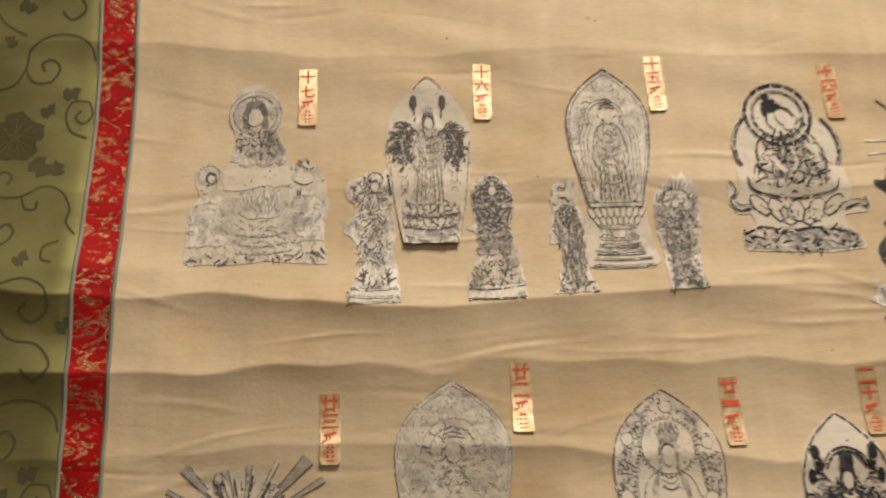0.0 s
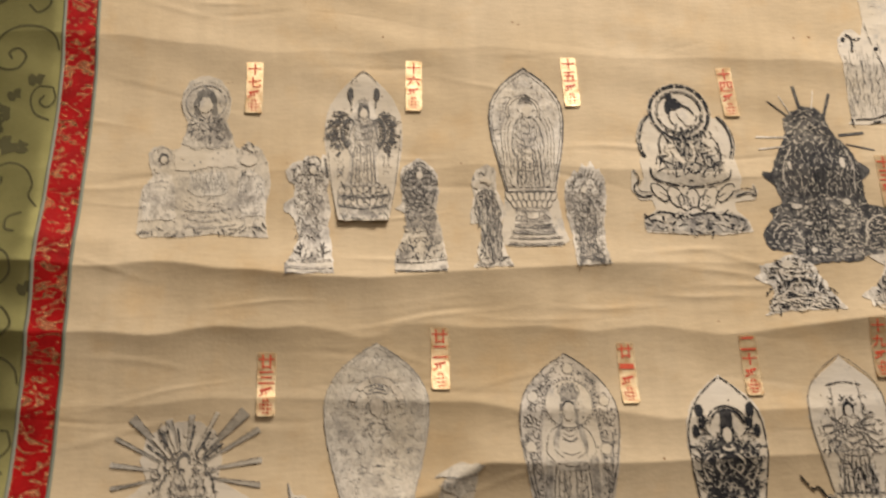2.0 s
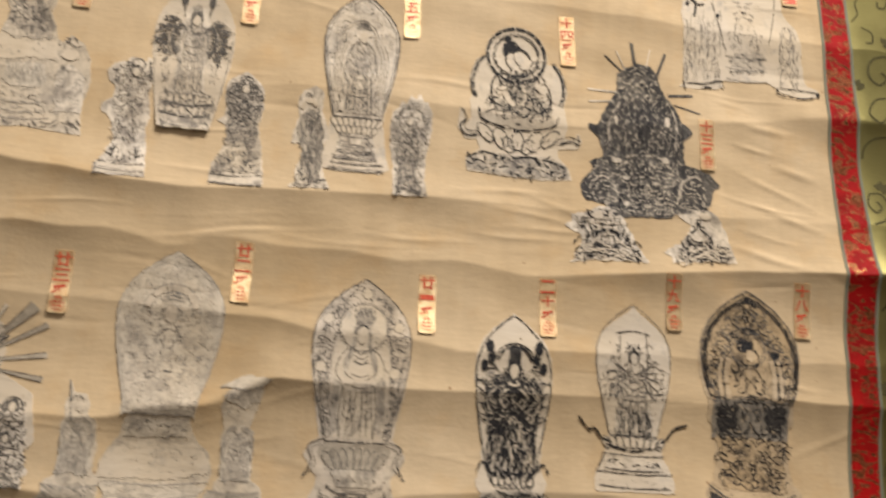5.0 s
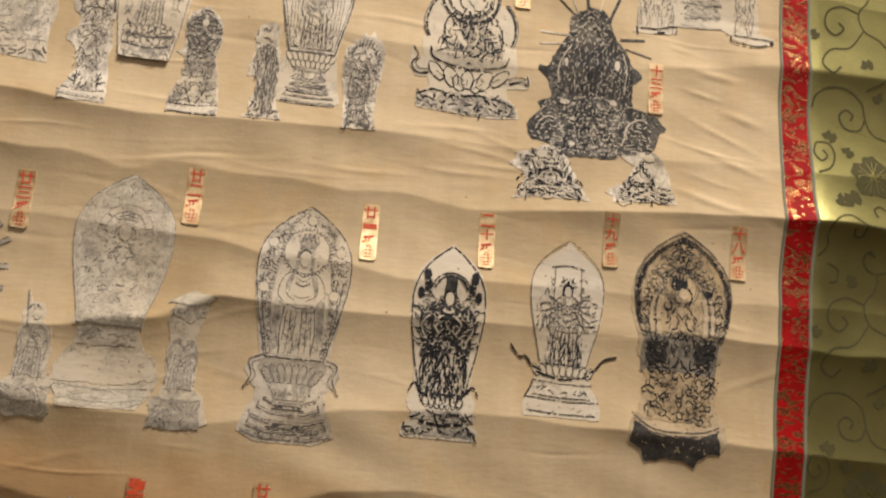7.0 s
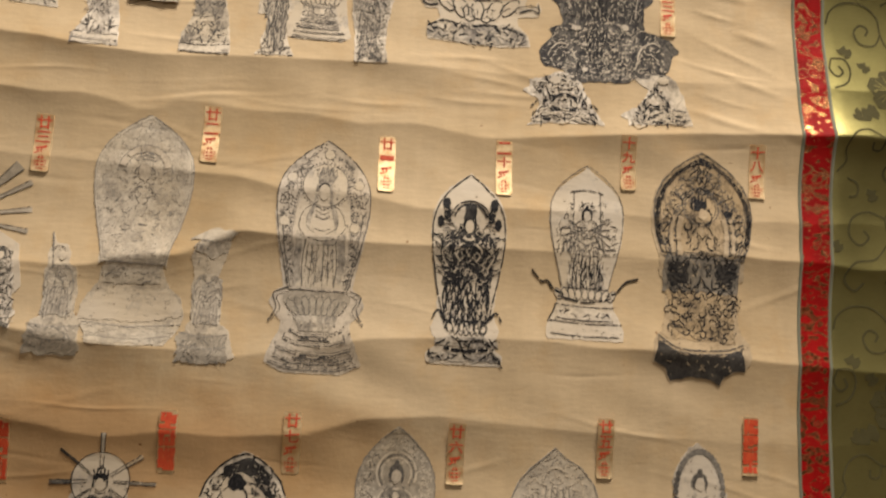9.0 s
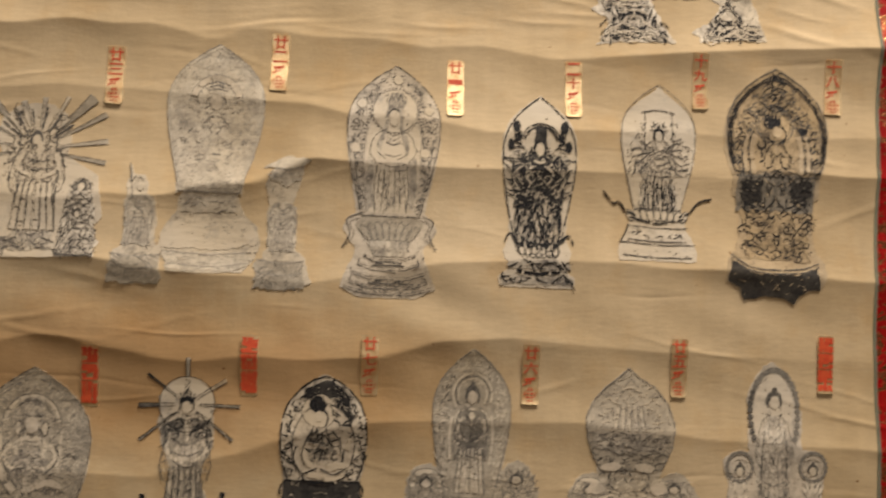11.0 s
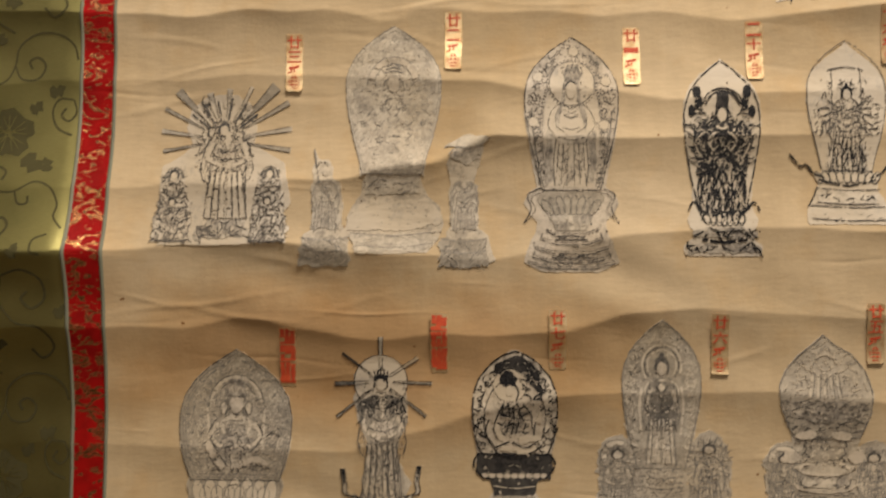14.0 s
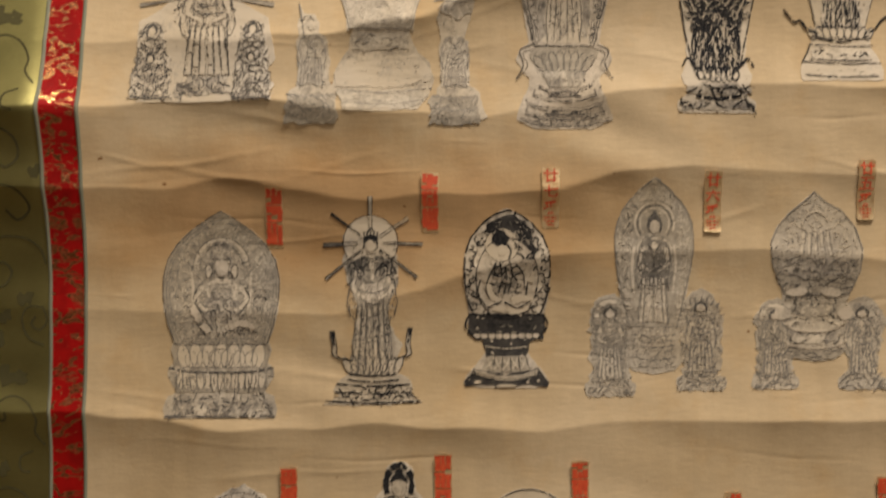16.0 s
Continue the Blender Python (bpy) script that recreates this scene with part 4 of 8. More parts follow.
for v, wide, n in ((11, 33, 8), (19, 33, 8)):
    g.petals(0, v, v + 7, wide, n, 0.5, True, 1.08)
    g.draw("dark", 1.3, (-wide / 2, v), (0, v - 2), (wide / 2, v))
g.dabs("dark", base16, 2.2, 0.8, 2.0, 0.6, 0, 50)
g.dabs("top", base16, 2.6, 0.6, 1.8, 0.5, 0, 50)
g.top.build("bare_oval", PALE, c.ob)
c.finish(SOFT)

left16 = [(-15.2, -3.4), (-13.6, 4.4), (-10.5, 10.8), (-8.5, 18.0), (-5.8, 22.5), (-8.4, 33.2), (-12.6, 40.6), (-17.3, 43.5), (-16.1, 48.7), (-11.4, 52.2), (-10.0, 61.0), (-15.3, 66.0), (-16.5, 72.8), (-11.8, 78.3), (-5.3, 79.6), (-1.7, 84.2), (4.1, 83.6), (6.6, 80.5), (7.9, 85.7), (10.7, 84.0), (13.4, 68.5), (11.5, 57.0), (14.6, 40.7), (12.3, 32.1), (14.6, 23.6), (15.9, 12.7), (17.2, -2.6)]
c = Cutout([(0.147 + 0.001 * u, 1.411 + 0.001 * v) for u, v in left16], FADED, "grey paper cutout print of an armoured guardian form", SOFT, 0.0004)
g = Sketch(c, 0.147, 1.411)
g.carved([(-9.2, 22.3), (-8.0, 39.6), (-10.0, 61.0), (-12.7, 73.8), (-3.5, 81.0), (8.4, 77.0), (10.7, 57.8), (10.9, 23.4)], 0.85, 1.15)
g.dabs("dark", [(-2.8, 67.8), (-4.1, 78.7), (4.3, 80.9), (5.7, 68.2)], 2.2, 0.7, 2.0, 0.7)
g.dabs("dark", [(-9.7, 9.9), (-7.4, 18.0), (13.0, 19.1), (14.6, 9.5)], 2.2, 0.9, 1.8, 0.7, 60, 40)
g.draw("dark", 1.6, (10.1, 81.2), (11.9, 66.4))
g.ring("line", 0.6, *(2.1, 78.1), 5.0, 5.0, 0, 180)
g.spot("top", *(2.0, 72.7), 2.2, 3.0)
g.patch(PALE, (-13.0, -2.6), (-12.2, 4.5), (14.8, 7.3), (16.0, -1.3))
g.steps(*(1.6, 0.0)[:1], [(0.0, 14.5), (5.3, 14.0)], 0.6)
g.top.build("bare_oval", PALE, c.ob)
c.finish(SOFT)

right16 = [(-16.5, -0.4), (-15.7, 12.8), (-12.0, 23.7), (-8.7, 28.9), (-8.5, 39.6), (-10.9, 44.0), (-15.9, 45.5), (-10.6, 50.8), (-12.1, 69.6), (-10.7, 76.3), (-5.2, 79.9), (1.1, 83.7), (7.9, 78.7), (13.2, 70.9), (14.4, 57.9), (11.7, 44.8), (14.1, 34.0), (16.4, 23.2), (17.9, 12.4), (18.5, -0.2)]
c = Cutout([(0.220 + 0.001 * u, 1.41 + 0.001 * v) for u, v in right16], FADED, "dark grey paper cutout print of a guardian form", SOFT, 0.0004)
g = Sketch(c, 0.220, 1.41)
body = [(-9.1, 28.5), (-8.5, 44.1), (-10.6, 69.7), (-4.0, 79.0), (6.0, 78.6), (13.2, 66.5), (11.0, 29.1)]
g.patch(GREY, *body)
g.carved(body, 1.25, 1.0)
g.dabs("dark", [(-9.3, 44.0), (-9.8, 69.8), (1.2, 81.1), (12.4, 70.9), (11.7, 44.8)], 2.4, 0.95, 1.9, 0.75)
g.patch(GREY, (-14.8, 8.4), (-11.3, 24.1), (14.1, 26.2), (17.1, 10.3))
g.dabs("dark", [(-14.8, 7.5), (-11.3, 24.1), (14.1, 26.2), (17.1, 10.3)], 2.4, 1.0, 1.8, 0.75, 60, 45)
g.dabs("top", [(-14.8, 7.5), (-11.3, 24.1), (14.1, 26.2), (17.1, 10.3)], 3.4, 0.9, 1.6, 0.6)
g.draw("line", 0.7, (-15.9, 6.7), (0.7, 6.4), (17.9, 8.5))
g.draw("line", 0.7, (-16.2, 0.5), (0.8, 0.3), (18.2, 1.1))
g.spot("top", *(1.3, 70.3), 2.2, 2.8)
g.top.build("bare_oval", PALE, c.ob)
c.finish(SOFT)

# number fifteen: pointed halo over a white stepped base
FLARED = [(0.0, 0.66), (0.03, 0.9), (0.06, 0.86), (0.1, 0.80), (0.2, 0.74), (0.27, 0.68), (0.32, 0.68), (0.42, 0.80), (0.55, 0.94), (0.66, 1.0), (0.74, 0.97), (0.82, 0.82), (0.88, 0.62), (0.94, 0.36), (0.975, 0.13), (1.0, 0.0)]
c = Cutout(mirrored(0.2975, 1.4275, 0.138, 0.053, FLARED), PALE, "white paper cutout print of a form in a pointed halo", SOFT)
g = Sketch(c, 0.2975, 1.4275)
shape = mirrored(0.2975, 1.468, 0.0972, 0.0525, ALMOND)
c.tone(shape, FADED)
c.solid.stroke(np.concatenate([shape, shape[:1]]), 0.0010)
c.contour(ragged(shape, 0.0001, 3), 0.0005, 0.07)
halo = [(-17, 44), (-22, 66), (-24, 90), (-20, 112), (-8, 128), (0, 134), (8, 128), (20, 112), (24, 90), (22, 66), (17, 44)]
g.scrolls("bare", halo, 3.0, 0.6, 0.9)
for s in (-1, 1):
    rim = [(s * 15, 46), (s * 19, 70), (s * 20, 96), (s * 15, 114), (s * 3, 127), (s * 5, 132), (s * 20, 112), (s * 24, 92), (s * 22, 66), (s * 17, 44)]
    g.dabs("dark", [(0.93 * u, 3 + 0.94 * v) for u, v in rim], 2.4, 0.55, 1.6, 0.75)
    for k in range(3):
        g.draw("bare", 1.0, (s * (8 + 3 * k), 98), (s * (12.5 + 2.4 * k), 86), (s * (11.5 + 2.2 * k), 58), w1=0.8)
        g.draw("line", 0.4, (s * (9.5 + 3 * k), 98), (s * (13.8 + 2.4 * k), 86), (s * (12.8 + 2.2 * k), 58))
for r in (12.4, 10.4):
    g.ring("line", 0.6, -2.0, 103, r, r, -30, 210)
g.ring("bare", 1.4, -2.0, 103, 11.4, 11.4, -20, 200)
g.gown(0, 45, 98, 23, None, "bare", "line", 1.1)
for k in range(4):
    g.draw("dark", 0.8, (-5 + 0.6 * k, 109 + 2.0 * k), (0, 110 + 2.0 * k), (5 - 0.6 * k, 109 + 2.0 * k))
g.dabs("dark", [(-6, 104), (-5, 98), (5, 98), (6, 104)], 2.0, 0.7, 1.6, 0.5)
# ink dabs that paint in the fold's shade across the lower robe
g.dabs("dark", [(-15, 64), (-15, 44), (15, 44), (15, 64)], 3.0, 0.7, 2.6, 0.6, 88, 15)
g.oval(0.6, 103, 2.9, 4.6, False)
g.patch(MIST, (-15, 33), (-13, 41), (13, 41), (15, 33), (11, 28), (-11, 28))
g.petals(0, 33.5, 41, 31, 9, 0.5)
g.petals(0, 28.5, 35, 25, 8, 0.5)
g.patch(FADED, (-13, 9), (-11.5, 28), (11.5, 28), (15, 9), rough=0.3)
g.dabs("line", [(-12, 27), (-12, 19), (12, 19), (12, 27)], 2.2, 0.8, 1.6, 0.7, 30, 60)
g.steps(0, [(26, 11.5), (18.5, 12), (14, 13), (9, 15)], 0.6)
g.steps(1, [(1.0, 19), (5.5, 18)], 0.6)
g.hatch("line", [(-12, 18), (-14, 9), (15, 9), (13, 18)], 1.8, 5, 0.35, 0.8, 0, 10)
g.top.build("bare_oval", PALE, c.ob)
c.finish(SOFT)

left15 = [(-15.1, -3.1), (-10.3, 1.8), (-11.7, 9.7), (-8.0, 18.5), (-8.6, 29.0), (-15.6, 28.8), (-14.3, 40.2), (-11.5, 49.0), (-13.4, 61.1), (-10.1, 68.6), (-2.1, 73.2), (3.9, 70.8), (3.4, 57.3), (6.8, 45.2), (10.5, 35.7), (6.5, 33.4), (6.1, 21.1), (7.3, 8.0), (12.2, -2.5)]
c = Cutout([(0.270 + 0.001 * u, 1.4155 + 0.001 * v) for u, v in left15], FADED, "dark grey paper cutout print of a staff-bearing form", SOFT, 0.0004)
g = Sketch(c, 0.270, 1.4155)
body = [(-9.1, 3.2), (-7.8, 27.3), (-13.2, 31.5), (-10.2, 51.3), (1.7, 53.9), (5.8, 36.5), (4.8, 3.5)]
g.patch(GREY, *body)
g.hatch("dark", body, 2.2, 6, 0.7, 0.85, 88, 12)
g.dabs("top", body, 3.0, 0.6, 2.6, 0.6, 88, 20)
g.dabs("dark", [(-12.2, 62.0), (-8.9, 69.0), (3.1, 70.3), (3.0, 64.2), (-2.5, 66.7)], 2.2, 0.8, 1.8, 0.8)
g.dabs("dark", [(-8.3, 44.8), (-9.8, 55.7), (0.6, 57.3), (2.8, 45.1)], 2.3, 0.8, 1.8, 0.8)
g.draw("top", 3.0, (-10.6, 55.3), (-8.2, 60.0), (-3.4, 61.4), (0.6, 57.3))
g.dabs("dark", [(-14.7, -2.7), (-9.1, 3.6), (7.2, 5.8), (11.5, -2.1)], 2.2, 0.9, 1.9, 0.8, 0, 40)
g.top.build("bare_oval", PALE, c.ob)
c.finish(SOFT)

right15 = [(-11.4, -3.6), (-11.9, 5.5), (-11.7, 18.9), (-14.9, 32.1), (-15.8, 49.4), (-13.8, 60.1), (-10.9, 61.1), (-7.4, 68.0), (-5.5, 64.7), (-1.0, 72.8), (1.2, 68.3), (4.5, 74.9), (6.9, 67.6), (10.2, 68.6), (13.2, 61.4), (13.7, 46.2), (10.7, 28.6), (9.7, 10.9), (12.1, -2.3)]
c = Cutout([(0.336 + 0.001 * u, 1.417 + 0.001 * v) for u, v in right15], FADED, "grey paper cutout print of a form ringed with flames", SOFT, 0.0004)
g = Sketch(c, 0.336, 1.417)
g.carved([(-10.8, -1.4), (-10.6, 23.4), (-14.7, 36.4), (-13.9, 57.4), (-1.3, 67.3), (12.7, 58.4), (10.0, 24.2), (9.8, -0.7)], 0.85, 1.0)
for k in range(12):
    a = math.radians(15 + 12.5 * k)
    g.draw("line", 1.0, (-0.9 + 10 * math.cos(a), 47.8 + 14 * math.sin(a)), (-0.9 + 12.5 * math.cos(a - 0.1), 47.8 + 20 * math.sin(a)), w1=0.4)
g.gown(-2.4, 0.5, 47.7, 15, None, "bare", "line", 1.0)
g.dabs("dark", [(-7.5, 36.5), (-5.9, 54.2), (2.3, 54.5), (2.2, 37.0)], 2.6, 0.7, 1.9, 0.6)
g.dabs("line", [(-10.9, -2.7), (-9.6, 4.7), (9.6, 5.5), (10.5, -1.5)], 2.2, 0.9, 1.9, 0.8, 0, 40)
g.spot("top", *(-1.9, 52.1), 1.9, 2.5)
g.top.build("bare_oval", PALE, c.ob)
c.finish(SOFT)

# number fourteen: round halos over an open lotus, bold black
o14 = [(0.376, 1.438), (0.374, 1.447), (0.384, 1.455), (0.382, 1.462), (0.373, 1.462), (0.3675, 1.470), (0.3685, 1.484), (0.3715, 1.484), (0.3725, 1.471), (0.377, 1.478), (0.3755, 1.492), *arc(0.411, 1.507, 0.036, 0.033, 200, 142, 10).tolist(), *arc(0.409, 1.5305, 0.0232, 0.0232, 190, -10, 24).tolist(), *arc(0.411, 1.507, 0.036, 0.033, 38, -20, 10).tolist(), (0.448, 1.478), (0.4455, 1.470), (0.4535, 1.470), (0.4555, 1.475), (0.4585, 1.469), (0.456, 1.463), (0.441, 1.461), (0.441, 1.455), (0.449, 1.447), (0.451, 1.439), (0.43, 1.4365), (0.4, 1.437)]
c = Cutout(o14, PALE, "white paper cutout with bold black round halos and lotus", BLACK)
g = Sketch(c, 0.411, 1.437)
for r, w in ((22.6, 0.5), (21.2, 1.8), (17.6, 0.5), (16.2, 0.9)):
    g.ring("line", w, -2, 93.5, r)
for k in range(44):
    a = k * 0.143
    g.spot("bare", -2 + 22.2 * math.cos(a), 93.5 + 22.2 * math.sin(a), 0.55, 0.75)
for a0, a1 in ((-24, 42), (138, 204)):
    g.ring("line", 0.6, 0, 70, 35.2, 32.4, a0, a1)
    g.ring("line", 1.5, 0, 70, 33.4, 30.8, a0, a1)
g.spot("dark", -5.5, 100.5, 6.2, 4.6, -15)
g.spot("dark", -8.5, 106.5, 2.6, 2.4)
g.spot("dark", -10, 97, 2.4, 4.4)
g.draw("dark", 1.6, (-1, 100), (5, 97.5), (8.5, 92), w1=0.9)
g.draw("dark", 1.2, (-10, 94), (-9, 87), (-5.5, 82), w1=0.6)
g.spot("top", 0.5, 91.5, 3.6, 5.6, 28)
g.spot("top", 4.5, 86, 4.4, 3.0, 20)
g.dabs("dark", [(8, 100), (14, 96), (15, 86), (9, 84)], 2.6, 1.1, 1.6, 0.8)
for pts in (((-5, 84), (-9, 72), (-5, 58), (-8, 50)), ((8, 84), (12, 76), (10, 62), (14, 50)), ((-13, 80), (-19, 72), (-20, 58), (-15, 48)), ((14, 82), (21, 74), (24, 62), (22, 50)), ((-2, 82), (0, 72), (-2, 60)), ((3, 80), (4, 70), (9, 58)), ((-20, 56), (-12, 52), (-4, 54)), ((4, 54), (14, 50), (26, 54))):
    g.draw("dark", 1.1, *pts, w1=0.6)
for pts, w in ((((-12, 68), (-9, 60), (-3, 53)), 4.6), (((2, 72), (5, 62), (3, 54)), 2.2), (((16, 72), (17, 66)), 5.0), (((22, 76), (23, 70)), 4.5)):
    g.draw("top", w, *pts, w1=0.6 * w)
body14 = [(-22, 46), (-24, 60), (-12, 82), (12, 82), (26, 66), (26, 46)]
g.patch(HAZE, (-20, 48), (-16, 56), (-8, 60), (-6, 78), (8, 80), (14, 60), (24, 58), (26, 47))
g.hatch("dark", body14, 4.2, 7, 1.3, 0.8, 80, 35)
g.dabs("dark", [(-18, 46), (-8, 60), (-4, 78), (10, 78), (24, 58), (24, 46)], 3.0, 1.0, 2.2, 0.7, 75, 35)
g.dabs("top", body14, 3.6, 0.8, 2.2, 0.5, 75, 35)
g.patch(MIST, (-27, 46), (-24, 40), (0, 35.5), (24, 40), (29, 46), (20, 45), (0, 47), (-18, 45))
g.draw("dark", 1.3, (-29, 49), (-25, 40), (0, 34.8), (25, 40), (30, 48), w1=0.8)
g.dabs("dark", [(-26, 43), (0, 37), (26, 43), (20, 46), (-18, 46)], 3.2, 0.7, 1.2, 0.8)
for u, v, du, dv, w in ((0, 20, 0, 34, 9), (-9, 21, -16, 35, 10), (9, 21, 17, 35, 10), (-18, 25, -29, 37, 8), (18, 25, 30, 37, 8), (-4, 18, -9, 29, 8), (5, 18, 10, 29, 8)):
    (x0, z0), (x1, z1) = g.at([(u, v), (du, dv)])
    c.petal(x0, z0, x1, z1, 0.001 * w, 0.0009)
    g.draw("dark", 0.5, (u, v + 2), ((u + du) / 2, (v + dv) / 2))
rock14 = [(-36, 3), (-37, 10), (-26, 17), (0, 15), (24, 17), (36, 11), (38, 3), (10, 1), (-12, 1)]
g.patch(GREY, *rock14, rough=0.9)
g.dabs("dark", rock14, 3.4, 1.3, 2.0, 0.85, 20, 45)
g.dabs("top", rock14, 3.6, 1.05, 2.0, 0.8, 20, 45)
g.draw("dark", 1.6, (-36, 11), (-24, 16), (-8, 13), (8, 15.5), (24, 14), (35, 10))
g.draw("dark", 1.4, (-29, 28.5), (-37, 27.5), (-41.5, 34), (-37.5, 40.5), (-41.5, 47), w1=0.7)
g.draw("dark", 0.7, (-29, 31), (-36, 31), (-39, 35), (-36, 39))
g.draw("dark", 1.3, (31, 28), (40, 31), (45.5, 28.5), (44.5, 36), w1=0.7)
g.draw("dark", 0.8, (30, 32), (39, 34), (44, 33))
g.top.build("white_detail", PALE, c.ob, "unprinted white details")
c.finish(BLACK)

# number thirteen: dense black mass with short rays over two crouching shapes
o13 = [(-17.3, -2.5), (-18.9, 3.9), (-27.7, 6.4), (-37.6, 8.8), (-41.6, 19.3), (-36.3, 27.0), (-31.3, 33.9), (-34.2, 38.2), (-24.4, 42.9), (-24.7, 48.1), (-28.5, 56.8), (-36.1, 63.5), (-34.8, 66.4), (-27.6, 68.6), (-20.1, 85.0), (-13.1, 96.1), (-12.7, 109.5), (-5.5, 116.2), (2.8, 119.4), (13.3, 118.0), (18.8, 111.5), (20.9, 100.3), (30.6, 88.3), (37.0, 75.0), (44.1, 68.1), (43.7, 65.3), (37.9, 62.3), (37.5, 51.6), (38.1, 42.8), (48.8, 41.4), (58.0, 35.5), (65.0, 29.9), (59.2, 23.7), (55.6, 11.6), (48.3, 5.9), (27.1, 3.0), (25.9, 0.0)]
c = Cutout([(0.4985 + 0.001 * u, 1.417 + 0.001 * v) for u, v in o13], DENSE, "dense black paper cutout print of a crowded rayed form", BLACK, 0.0006)
c.bare_paper = MIST
g = Sketch(c, 0.4985, 1.417)
for p, q, wide, mat in (((-5.3, 108.8), (-22.4, 123.5), 1.0, DENSE), ((0.8, 117.4), (-1.8, 136.1), 2.0, DENSE), ((17.9, 111.5), (25.0, 130.3), 1.9, DENSE), ((-12.5, 94.6), (-35.4, 94.7), 1.3, FADED), ((-14.5, 87.2), (-34.9, 84.8), 1.0, FADED), ((26.5, 96.2), (45.5, 98.4), 1.7, DENSE), ((30.7, 89.2), (51.0, 84.2), 0.9, DENSE), ((-6.6, 113.4), (-13.6, 128.1), 0.7, FADED), ((9.7, 117.8), (13.1, 132.6), 0.7, FADED)):
    p, q = g.at([p, q])
    d = (q - p) / np.hypot(*(q - p))
    e = np.array((-d[1], d[0])) * 0.0006 * wide
    area("paper_ray", [p - e, q - e, q + e, p + e], 0.00035, mat, c.ob, "printed paper ray", 0.0003)
crown13 = [(-15.2, 88.1), (-11.6, 107.7), (2.7, 118.4), (17.8, 110.5), (21.2, 89.9)]
egg13 = [(-23.7, 49.1), (-22.1, 76.9), (-12.0, 91.7), (28.2, 90.1), (37.9, 68.7), (34.6, 49.7)]
skirt13 = [(-38.6, 10.5), (-31.9, 36.0), (-22.4, 45.6), (37.1, 48.9), (56.7, 32.7), (53.2, 12.4), (26.1, 1.7), (-16.3, -0.4)]
g.patch(SLATE, *egg13, rough=1.0)
g.patch(SLATE, (-37.3, 20.3), (-28.1, 31.7), (-19.4, 27.6), (-20.3, 15.5), (-32.5, 12.5), rough=1.2)
g.patch(SLATE, (35.8, 29.5), (45.8, 35.9), (53.6, 30.3), (49.1, 17.7), (36.1, 18.1), rough=1.2)
g.dabs("bare", crown13, 2.5, 1.1, 0.9, 0.9, 60, 60)
g.hatch("bare", egg13, 3.4, 3.0, 0.45, 0.75, 86, 25)
g.dabs("bare", egg13, 3.2, 0.55, 1.9, 0.7, 88, 30)
g.dabs("bare", skirt13, 2.7, 1.1, 0.95, 0.9, 75, 55)
g.hatch("bare", [(-11.6, 3.2), (-5.4, 43.6), (34.1, 45.3), (26.6, 4.3)], 3.0, 3.2, 0.45, 0.6, 88, 40)
g.hatch("dark", [(-14.9, 3.1), (3.2, 87.6), (16.5, 88.2), (3.6, 3.7)], 4.2, 9, 1.1, 0.7, 89, 5)
for p, a, b in (((-14.5, 72.0), 1.3, 3.4), ((24.5, 74.0), 2.0, 4.4), ((-14.0, 40.6), 4.0, 2.0), ((23.1, 44.4), 2.8, 2.6), ((-7.5, 27.9), 2.4, 1.4), ((15.1, 25.5), 2.6, 1.2), ((-7.3, 7.9), 2.4, 1.8)):
    g.spot("top", *p, a, b)
g.draw("top", 0.8, (-19.6, 54.6), (-19.6, 69.9), (-11.0, 86.9))
g.draw("top", 0.7, (30.8, 54.0), (32.1, 72.0), (28.3, 85.3))
g.draw("top", 1.2, (30.9, 13.4), (34.5, 27.2), (43.7, 34.0), (49.6, 32.4))
g.draw("top", 0.9, (-32.8, 22.3), (-26.1, 27.8), (-19.6, 26.2))
g.top.build("white_detail", LIGHT, c.ob, "bare paper spots")
c.finish(BLACK)
